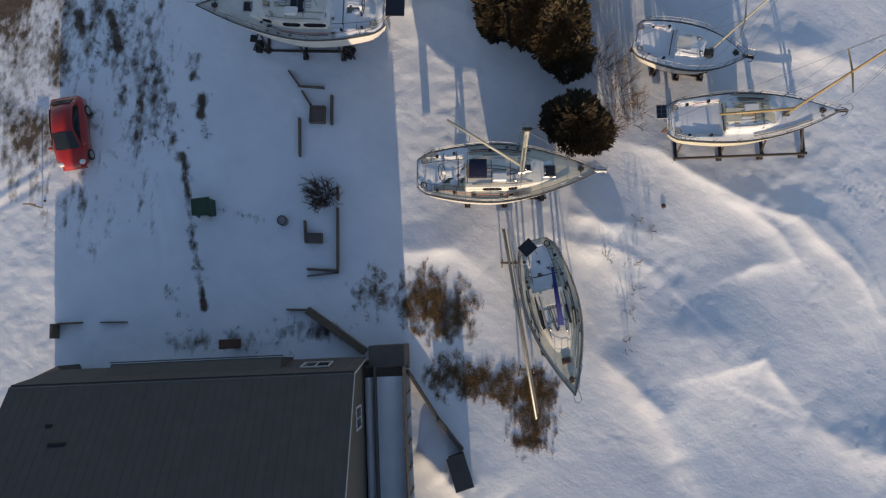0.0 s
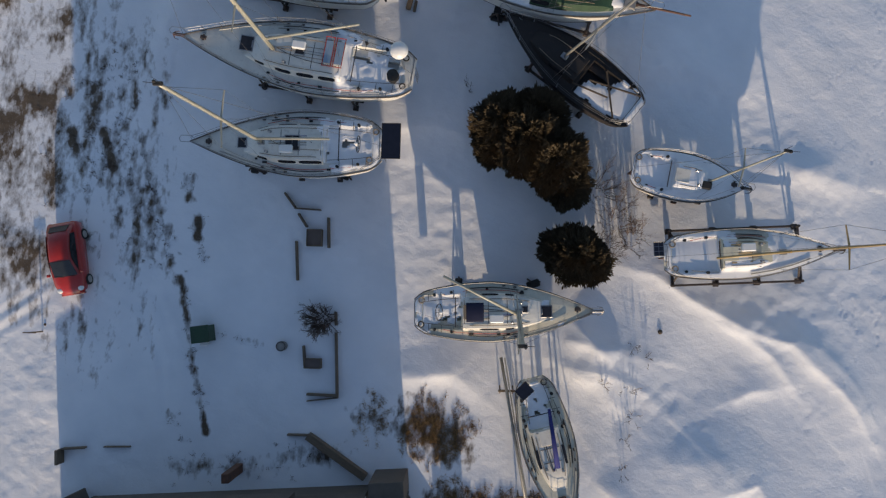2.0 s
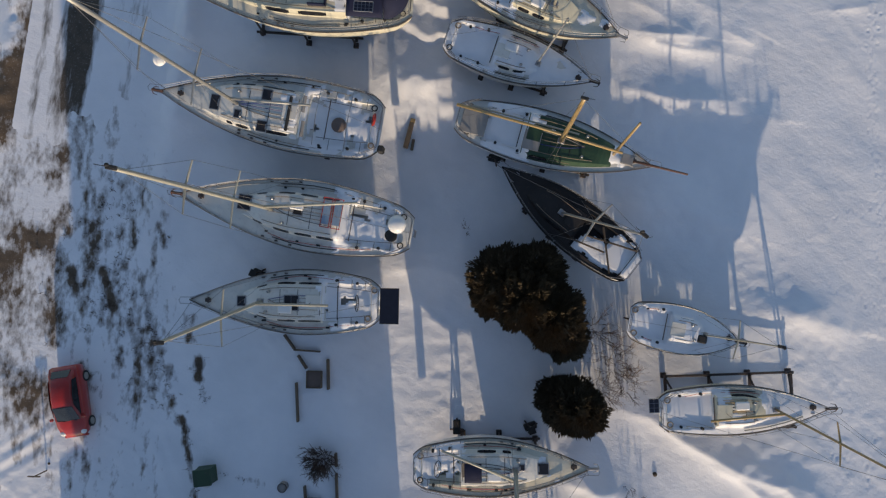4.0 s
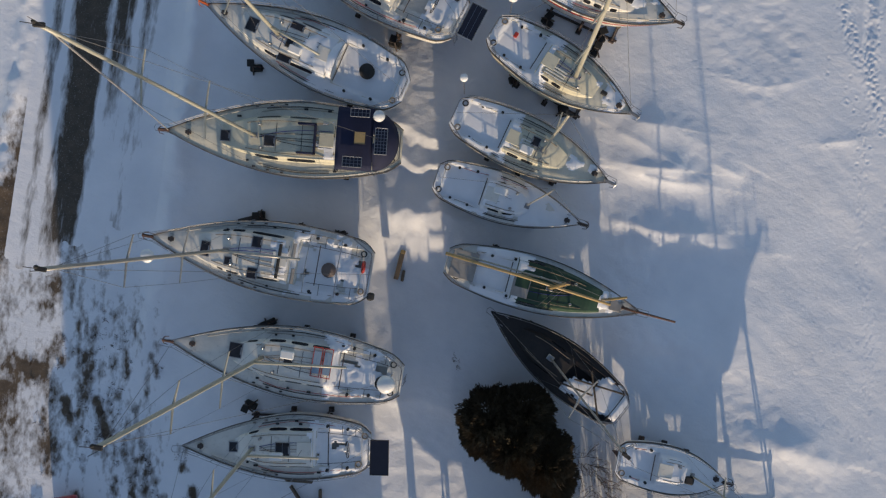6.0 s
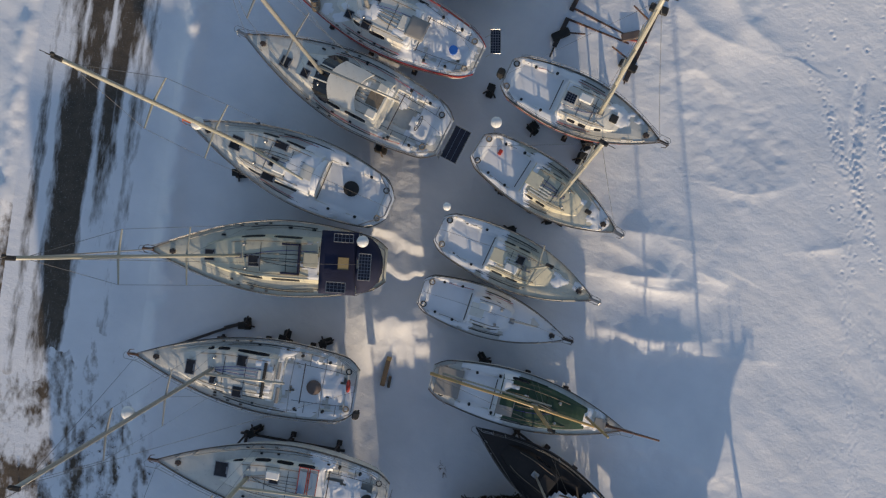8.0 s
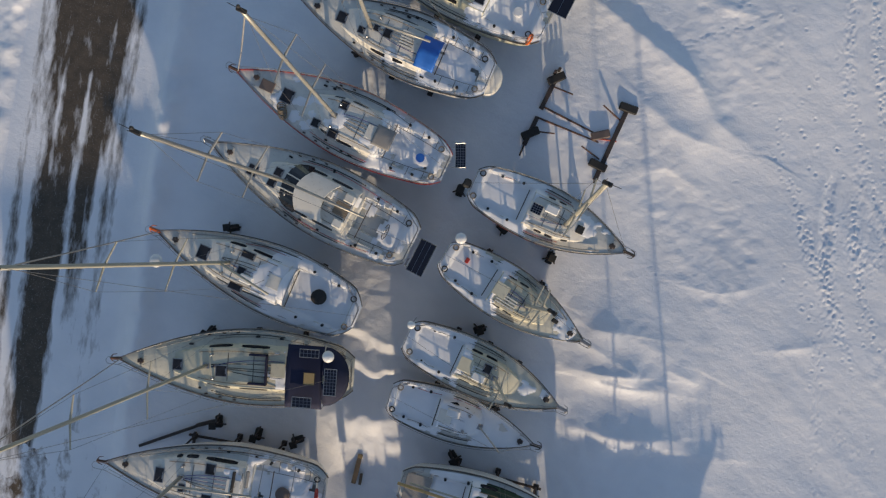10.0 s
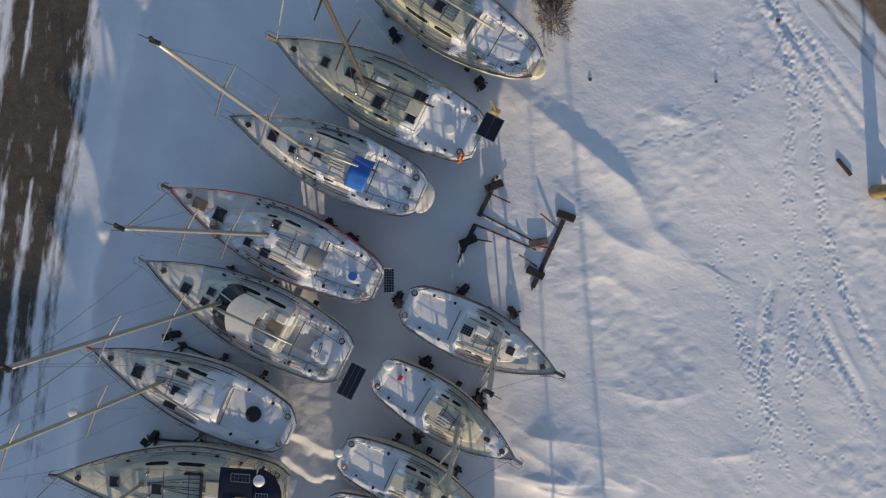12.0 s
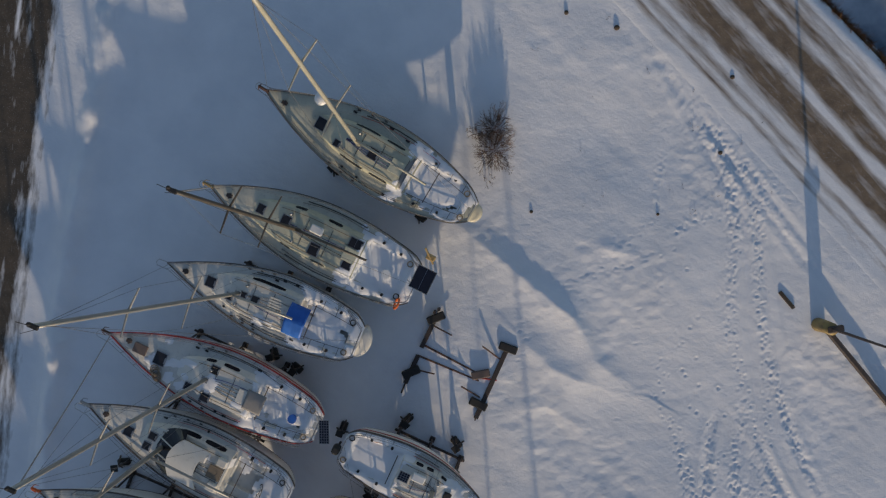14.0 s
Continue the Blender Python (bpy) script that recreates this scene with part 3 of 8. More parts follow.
    plough = sstep(ROAD_HALF - 1.2, ROAD_HALF + 0.2, d)
    h = h * (0.15 + 0.85 * plough) + 0.22 * np.exp(-(((d - ROAD_HALF - 0.5) / 0.5) ** 2)) * (0.6 + 1.6 * fbm(x / 1.1, y / 1.1, 2)) * sstep(14, 26, y)
    d, along, side = near(x, y, DIRT)
    plough = sstep(DIRT_HALF - 1.5, DIRT_HALF + 0.3, d)
    h = h * (0.2 + 0.8 * plough)
    s = bank_side(x, y)
    h = h - 1.3 * sstep(0.3, 2.2, -s)
    return h


rs = np.random.RandomState(11)
PITS = []
for trail in PRINTS:
    for (ax, ay), (bx, by) in zip(trail, trail[1:]):
        ll = math.hypot(bx - ax, by - ay)
        for k in range(int(ll / 0.42)):
            t = (k + 0.5) * 0.42 / ll
            off = 0.14 * (1 if k % 2 else -1) + rs.uniform(-0.05, 0.05)
            PITS.append((ax + (bx - ax) * t + off * (by - ay) / ll, ay + (by - ay) * t - off * (bx - ax) / ll, rs.uniform(0.06, 0.075), rs.uniform(0.02, 0.035)))
for cx, cy, sx, sy, count in ((24.4, 34.0, 2.4, 4.0, 40), (20.5, -3.0, 3.0, 4.0, 40), (23.0, 4.5, 1.5, 2.0, 22), (15.0, -7.0, 2.5, 2.0, 40), (25.4, 24.0, 1.0, 4.0, 30), (22.6, 44.0, 1.5, 4.0, 30)):
    for k in range(count):
        PITS.append((rs.normal(cx, sx), rs.normal(cy, sy), rs.uniform(0.055, 0.09), rs.uniform(0.015, 0.04)))

GX = np.concatenate([[-3000, -1200, -500, -220, -110, -70, -52, -42, -36, -32], np.arange(-30, 20.99, 0.125), np.arange(21, 30.99, 0.0625), np.arange(31, 36.01, 0.125), [38, 41, 46, 54, 68, 95, 160, 320, 800, 1500, 3000]])
GY = np.concatenate([[-3000, -1200, -500, -220, -120, -70, -46, -32, -24, -20, -17, -15], np.arange(-13, 27.99, 0.125), np.arange(28, 55.99, 0.0714), np.arange(56, 66.01, 0.125), [68, 71, 75, 82, 94, 120, 180, 320, 800, 1500, 3000]])
XX, YY = np.meshgrid(GX, GY)
HH = heights(XX, YY)
for px, py, pr, pd in PITS:
    i0, i1 = np.searchsorted(GX, (px - 0.5, px + 0.5))
    j0, j1 = np.searchsorted(GY, (py - 0.5, py + 0.5))
    dd = np.hypot(XX[j0:j1, i0:i1] - px, YY[j0:j1, i0:i1] - py)
    HH[j0:j1, i0:i1] += -pd * np.exp(-((dd / pr) ** 2)) + 0.3 * pd * np.exp(-(((dd - 0.15) / 0.06) ** 2))


def ground_z(x, y):
    i = int(np.clip(np.searchsorted(GX, x) - 1, 0, len(GX) - 2))
    j = int(np.clip(np.searchsorted(GY, y) - 1, 0, len(GY) - 2))
    u, v = (x - GX[i]) / (GX[i + 1] - GX[i]), (y - GY[j]) / (GY[j + 1] - GY[j])
    return float((HH[j, i] * (1 - u) + HH[j, i + 1] * u) * (1 - v) + (HH[j + 1, i] * (1 - u) + HH[j + 1, i + 1] * u) * v)


def sheet(name, xx, yy, zz, bare, mat):
    rows, cols = xx.shape
    me = bpy.data.meshes.new(name)
    idx = np.arange(rows * cols).reshape(rows, cols)
    quads = np.stack([idx[:-1, :-1], idx[:-1, 1:], idx[1:, 1:], idx[1:, :-1]], -1).reshape(-1, 4)
    me.vertices.add(rows * cols)
    me.vertices.foreach_set("co", np.stack([xx, yy, zz], -1).astype(np.float32).ravel())
    me.loops.add(quads.size)
    me.loops.foreach_set("vertex_index", quads.ravel().astype(np.int32))
    me.polygons.add(len(quads))
    me.polygons.foreach_set("loop_start", np.arange(0, quads.size, 4, dtype=np.int32))
    me.update(calc_edges=True)
    me.validate()
    at = me.attributes.new("bare", "FLOAT", "POINT")
    at.data.foreach_set("value", bare.astype(np.float32).ravel())
    me.materials.append(mat)
    me.shade_smooth()
    return new(name, me)


def soil(x, y):
    """How far wind and wheels have bared the soil, with the west darkened further for shade."""
    m = np.zeros(np.shape(x))
    for pts, wide, much in WEEDS:
        ok = (np.abs(x - pts[0][0]) < 12) & (np.abs(y - pts[0][1]) < 12)
        u, v = x[ok], y[ok]
        d, along, _ = near(u, v, pts)
        m[ok] = np.maximum(m[ok], much * np.exp(-((d / wide) ** 2)) * (0.75 + 1.3 * fbm(u / 0.9 + wide, v / 0.9, 2)))
    for pts, wide, much in GRASSES:
        ok = (np.abs(x - pts[0][0]) < 12) & (np.abs(y - pts[0][1]) < 12)
        u, v = x[ok], y[ok]
        d, along, _ = near(u, v, pts)
        m[ok] = np.maximum(m[ok], (0.3 + 0.45 * much) * np.exp(-((d / wide) ** 4)) * (0.8 + 1.6 * fbm(u / 0.35, v / 0.5, 3)))
    # west verge: bare patches carried further and stronger to darken it like shade
    west = sstep(-20.8, -22.8, x) * sstep(2.0, 7.0, y) * sstep(38, 27, y)
    m = np.maximum(m, west * (0.56 + 1.5 * fbm(x / 2.0 + 5, y / 2.4, 3)))
    speck = sstep(-13.5, -16.5, x) * sstep(0, 5, y) * sstep(19, 14, y)
    m = np.maximum(m, speck * (0.12 + 1.0 * fbm(x / 0.8, y / 0.9 + 30, 3)))
    strip = sstep(-14.6, -16.6, x) * sstep(-2, 4, y) * sstep(34, 20, y)
    m = np.maximum(m, strip * (0.27 + 1.2 * fbm(x / 0.42 + 2, y / 2.4, 3) + 0.5 * fbm(x / 1.8, y / 3.0 + 9, 2)))
    s = bank_side(x, y)
    m = np.maximum(m, 0.95 * np.exp(-(((s + 0.9) / 0.55) ** 2)))
    return m


ground = sheet("ground", XX, YY, HH, soil(XX, YY), SNOWGROUND)
tagged(ground, "wind-drifted snow over a boatyard with footprints and bare soil", "snow ground", kind="structure")


def ribbon(name, line, half, step, mat, bare, sink, lift=0.018):
    """A road laid on the snow sheet along a broken line."""
    pts = [Vector((*p, 0)) for p in line]
    stations = []
    for a, b in zip(pts, pts[1:]):
        n = max(1, int((b - a).length / 0.35))
        stations += [a.lerp(b, k / n) for k in range(n)]
    stations.append(pts[-1])
    xs, ys = [], []
    offs = np.arange(-half, half + 0.001, step)
    tang = [(stations[min(i + 6, len(stations) - 1)] - stations[max(i - 6, 0)]).normalized() for i in range(len(stations))]
    for p, t in zip(stations, tang):
        xs.append(p.x + offs * t.y)
        ys.append(p.y - offs * t.x)
    xs, ys = np.array(xs), np.array(ys)
    zs = np.array([[ground_z(x, y) for x, y in zip(rx, ry)] for rx, ry in zip(xs, ys)])
    edge = np.abs(offs)[None, :] / half
    zs = zs + lift - 0.06 * sstep(0.9, 1.0, edge) - sink(xs, ys)
    along = np.cumsum(np.r_[0, [(b - a).length for a, b in zip(stations, stations[1:])]])[:, None] + 0 * offs[None, :]
    return sheet(name, xs, ys, zs, bare(xs, ys, offs[None, :] + 0 * along, along), mat)


def road_bare(x, y, off, along):
    w = off + 0.22 * fbm(along / 6.0, off * 0 + 1, 2)
    open_ = sstep(36, 46, y)

    def band(c, half, much):
        return much * np.exp(-((np.abs(w - c) / half) ** 4))

    m = band(-0.95, 0.8, 0.95 * sstep(19, 27, y)) + band(0.72, 0.66, 0.95 * sstep(27, 39, y)) + band(-2.05, 0.5, 0.62 * sstep(20, 26, y))
    m = np.maximum(m, open_ * 0.98 * np.exp(-((np.abs(w + 0.35) / 2.5) ** 8)))
    m = np.maximum(m, np.maximum(band(1.95, 0.2, 0.62), band(2.45, 0.16, 0.5)) * sstep(24, 34, y))
    m = np.maximum(m, np.maximum(band(-3.3, 0.4, 0.5), band(2.1, 0.7, 0.42)) * sstep(15, 22, y))
    streaks = 0.75 * fbm(off / 0.5 + 3, along / 5.0, 3) + 0.35 * fbm(off / 0.5, along / 1.6, 3)
    white = open_ * (0.75 * np.exp(-(((w + 1.55) / 0.16) ** 2)) * sstep(-0.15, 0.15, fbm(along / 5.0 + 2, off * 0, 2)) + 0.6 * np.exp(-(((w - 0.05) / 0.12) ** 2)) * sstep(-0.05, 0.2, fbm(along / 4.0 + 9, off * 0, 2)))
    blotch = sstep(26, 16, y) * (0.3 + 1.3 * fbm(x / 1.3 + 4, y / 2.2, 3))
    return np.maximum(m + streaks * 0.8 - white - 0.05, blotch) - 0.8 * sstep(0.82, 1.0, np.abs(off) / ROAD_HALF)


def dirt_bare(x, y, off, along):
    w = off + 0.35 * fbm(along / 7.0, off * 0 + 3, 2)
    bands = 0.95 * np.exp(-(((w - 1.05) / 0.85) ** 4)) + 0.92 * np.exp(-(((w + 0.95) / 0.72) ** 4))
    for c, wide, much in ((2.55, 0.22, 0.62), (3.15, 0.16, 0.55), (-2.25, 0.4, 0.6), (-3.0, 0.2, 0.5)):
        bands = np.maximum(bands, much * np.exp(-(((w - c) / wide) ** 2)))
    streaks = 0.7 * fbm(off / 0.4 + 8, along / 10.0, 4) + 0.3 * fbm(off / 0.3, along / 1.5, 3)
    return bands + streaks - 0.8 * sstep(0.85, 1.0, np.abs(off) / DIRT_HALF)


road = tagged(ribbon("road", ROAD, ROAD_HALF, 0.16, ROADSNOW, road_bare, lambda x, y: 0.12 * sstep(25, 19, y + 6 * fbm(x / 1.2, y / 3.0, 3))), "ploughed asphalt road streaked with snow", "road", kind="structure")
dirt_road = tagged(ribbon("dirt_road", DIRT, DIRT_HALF, 0.16, DIRTSNOW, dirt_bare, lambda x, y: 0 * x), "brown dirt road with snowy wheel ruts", "dirt road", kind="structure")

ICE = material("lake_ice", (0.10, 0.15, 0.20), (0.45, 0.5, 0.56), 0.35, 0.35, bump=0.3, fine=5, contrast=0.3, vary=0)
bm = bmesh.new()
ice_pts = [(16, 80), (29.6, 63.4), (34.2, 58.5), (49, 42), (300, -200), (1500, 300), (900, 1500), (-200, 1500)]
bm.faces.new([bm.verts.new((x, y, -0.75)) for x, y in ice_pts])
tagged(part("water", bm, ICE), "dark frozen lake with snowy ice", "ice", kind="structure")
BANKBROWN = material("reed_bank", (0.26, 0.12, 0.045), (0.16, 0.08, 0.035), 3, 0.9, bump=0.5, fine=10)


# ---- sailing boats on their stands ----
class Hull:
    """The lines of one boat: x ahead from the middle, y to port, z up from the ground."""

    def __init__(self, L, beam, zs, zb, stern=0.7, widest=0.45, fine=2.0, depth=1.75, rake=0.9, round=0.28):
        self.round = round
        self.L, self.B, self.zs, self.zb, self.stern, self.widest, self.fine, self.depth, self.rake = L, beam, zs, zb, stern, widest, fine, depth, rake

    def x(self, s):
        return (s - 0.5) * self.L

    def half(self, s):
        if s < self.widest:
            f = self.stern + (1 - self.stern) * math.sin(math.pi / 2 * s / self.widest) ** 0.9
        else:
            f = 1 - ((s - self.widest) / (1 - self.widest)) ** self.fine
        if s < 0.075:
            f *= 1 - self.round * (1 - s / 0.075) ** 2
        return max(0.015, f * self.B / 2)

    def sheer(self, s):
        return self.zs + (self.zb - self.zs) * s**1.5 - 0.28 * s * (1 - s)

    def deck(self, s, y):
        b = self.half(s)
        return self.sheer(s) + 0.09 * (1 - min(1, (y / b) ** 2)) * min(1, b)

    def draught(self, s):
        d = self.depth * (0.45 + 0.55 * math.sin(math.pi * min(1, 0.12 + s * 0.86)) ** 0.8)
        return d * (1 - 0.35 * s**4)

    def section(self, s, k, n):
        """Point k of n from the sheer (0) to the keel line (n - 1), on the port side."""
        b, d = self.half(s), self.draught(s)
        tall = min(1.2, 0.66 * d)
        if k <= 5:
            u = k / 5
            drop, y = tall * u, b * (1 - (0.07 + 0.3 * s**5) * u**1.6)
        else:
            a = math.pi / 2 * (k - 5) / (n - 6)
            drop, y = tall + (d - tall) * math.sin(a), b * (0.93 - 0.3 * s**5) * math.cos(a) ** 0.75
        v = drop / d
        back = self.rake * v**1.2 * s**5 - 0.3 * v * (1 - s) ** 6
        return Vector((self.x(s) - back, y, self.sheer(s) - drop))


def shell(h, k0, k1, n=12, m=30):
    bm = bmesh.new()
    rings = []
    for i in range(m + 1):
        s = i / m
        port = [h.section(s, k, n) for k in range(k0, k1 + 1)]
        star = [Vector((p.x, -p.y, p.z)) for p in port]
        rings.append((port, star))
    loft(bm, [r[0] for r in rings])
    loft(bm, [r[1][::-1] for r in rings])
    bmesh.ops.remove_doubles(bm, verts=bm.verts, dist=0.003)
    bmesh.ops.recalc_face_normals(bm, faces=bm.faces)
    return bm


def deck_mesh(h, well):
    """The deck with its camber and the cockpit sunk into it: well = (s0, s1, half width, depth)."""
    bm = bmesh.new()
    s0, s1, cw, cd = well
    ss = sorted({i / 44 for i in range(45)} | {s0 - 0.002, s0 + 0.004, s1 - 0.004, s1 + 0.002} | {s0 + (s1 - s0) * 0.2, s0 + (s1 - s0) * 0.203} if cd else {i / 44 for i in range(45)})
    rows = []
    for s in ss:
        if s < 0 or s > 1:
            continue
        b = h.half(s) * 0.985
        w = min(cw, b * 0.82)
        ys = [-b, -b * 0.93, -w - 0.02, -w + 0.02, -w * 0.5 - 0.02, -w * 0.5 + 0.02, 0, w * 0.5 - 0.02, w * 0.5 + 0.02, w - 0.02, w + 0.02, b * 0.93, b]
        row = []
        for y in ys:
            z = h.deck(s, y) - 0.02
            if cd and s0 < s < s1 and abs(y) < w:
                z -= cd * (1.0 if abs(y) < w * 0.5 else 0.42)
            row.append(Vector((h.x(s), y, z)))
        rows.append(row)
    loft(bm, rows)
    bmesh.ops.recalc_face_normals(bm, faces=bm.faces)
    return bm


class Cabin:
    """A coachroof from s0 (aft) to s1 (fore), rising to a height, with sloped sides."""

    def __init__(self, h, s0, s1, wide, high, front=0.35, square=False):
        self.h, self.s0, self.s1, self.w, self.high, self.front, self.square = h, s0, s1, wide, high, front, square

    def half(self, s):
        t = (s - self.s0) / (self.s1 - self.s0)
        w = self.w * (1 - 0.55 * max(0, (t - 0.45) / 0.55) ** 1.8)
        return min(w, self.h.half(s) - 0.3 if not self.square else self.h.half(s) - 0.12)

    def rise(self, s):
        t = (s - self.s0) / (self.s1 - self.s0)
        f = min(1.0, (1 - t) / self.front)
        return max(0.02, self.high * (1 - 0.12 * t) * (f * (2 - f)))

    def inside(self, s, y):
        return self.s0 <= s <= self.s1 and abs(y) < self.half(s)

    def top(self, s, y):
        w, r = max(0.05, self.half(s)), self.rise(s)
        q = abs(y) / w
        base = self.h.sheer(s) + 0.05
        slope = 0.16
        if q > 1 - slope:
            return base + r * 0.88 * (1 - q) / slope
        return base + r * (0.88 + 0.14 * (1 - (q / (1 - slope)) ** 2))

    def mesh(self):
        bm = bmesh.new()
        rings = []
        n = 22
        for i in range(n + 1):
            s = self.s0 + (self.s1 - self.s0) * i / n
            w = max(0.05, self.half(s))
            ring = []
            for q in (-1.02, -1, -0.84, -0.8, -0.5, -0.2, 0.2, 0.5, 0.8, 0.84, 1, 1.02):
                z = self.top(s, q * w) if abs(q) < 1 else self.h.sheer(s) + (0.04 if abs(q) == 1 else -0.05)
                ring.append(Vector((self.h.x(s), q * w, z)))
            rings.append(ring)
        vs = loft(bm, rings)
        bm.faces.new(vs[0])
        bm.faces.new(vs[-1][::-1])
        bmesh.ops.recalc_face_normals(bm, faces=bm.faces)
        return bm

    def window(self, s0, s1, side, lo=0.2, hi=0.8):
        """A strip of glass let into the sloped side, standing 8 mm proud."""
        bm = bmesh.new()
        rings = []
        n = 6
        for i in range(n + 1):
            s = s0 + (s1 - s0) * i / n
            w = max(0.05, self.half(s))
            a, b = 1 - 0.16 * lo, 1 - 0.16 * hi
            end = 0.6 if i in (0, n) else 1.0
            mid = (a + b) / 2
            ring = []
            for q in (mid + (a - mid) * end, mid + (b - mid) * end):
                ring.append(Vector((self.h.x(s), side * (q * w + 0.012), self.top(s, q * w) + 0.008)))
            rings.append(ring)
        loft(bm, rings)
        bmesh.ops.recalc_face_normals(bm, faces=bm.faces)
        bmesh.ops.solidify(bm, geom=bm.faces[:], thickness=0.006)
        return bm


def snow_cover(h, top, zones, seed, thick=0.05):
    """Snow lying on the deck and in the cockpit: zones of (s0, s1, y0, y1, amount)."""
    n, m = 76, 26
    grid, deep = [], []
    for i in range(n + 1):
        s = i / n
        b = h.half(s) * 0.94
        for k in range(m + 1):
            y = (2 * k / m - 1) * b
            t = -1.0
            for s0, s1, y0, y1, amount in zones:
                ex = min((s - s0) * h.L, (s1 - s) * h.L, y - y0, y1 - y)
                t = max(t, amount + min(0.0, ex * 1.1))
            nz = noise.noise((s * h.L * 0.7 + seed * 3.1, y * 0.9, seed * 1.7)) * 0.8 + noise.noise((s * h.L * 2.3, y * 2.6, seed)) * 0.45
            d = t + nz * (1.0 if t < 0.8 else 0.35) - 0.42
            deep.append(d)
            z = top(s, y)
            grid.append((h.x(s), y, z + (0.012 + thick * min(1.0, d * 3.0) * (0.7 + 0.3 * noise.noise((s * h.L * 0.5, y * 0.6, seed + 5))) if d > 0 else -0.03)))
    bm = bmesh.new()
    vs = {}

    def vert(q):
        if q not in vs:
            vs[q] = bm.verts.new(grid[q])
        return vs[q]

    for i in range(n):
        for k in range(m):
            ids = (i * (m + 1) + k, (i + 1) * (m + 1) + k, (i + 1) * (m + 1) + k + 1, i * (m + 1) + k + 1)
            if max(deep[q] for q in ids) > 0:
                bm.faces.new([vert(q) for q in ids])
    bmesh.ops.recalc_face_normals(bm, faces=bm.faces)
    return bm


def hatch_on(boat, h, top, s, y, lx, ly, glass=ACRYLIC, frame_mat=STEEL, panes=1, label="dark tinted deck hatch"):
    x = h.x(s)
    z = max(top(s, y), top(s + lx / 2 / h.L, y), top(s - lx / 2 / h.L, y))
    bm = bmesh.new()
    box(bm, (x, y, z + 0.005), (lx + 0.07, ly + 0.07, 0.06), bevel=0.012)
    ob = part("hatch", bm, frame_mat, boat, label)
    for k in range(panes):
        bm = bmesh.new()
        pl = lx / panes
        box(bm, (x - lx / 2 + pl * (k + 0.5), y, z + 0.04), (pl - 0.02, ly - 0.02, 0.022), bevel=0.006)
        part("pane", bm, glass, ob)
    bm = bmesh.new()
    box(bm, (x - lx / 2 + 0.03, y, z + 0.06), (0.05, ly * 0.5, 0.025), bevel=0.006)
    part("hinge", bm, frame_mat, ob)
    return ob


def rail_line(h, side, s0, s1, up, n=26, inset=0.06):
    return [Vector((h.x(s0 + (s1 - s0) * i / n), side * max(0.02, h.half(s0 + (s1 - s0) * i / n) - inset), h.sheer(s0 + (s1 - s0) * i / n) + up)) for i in range(n + 1)]


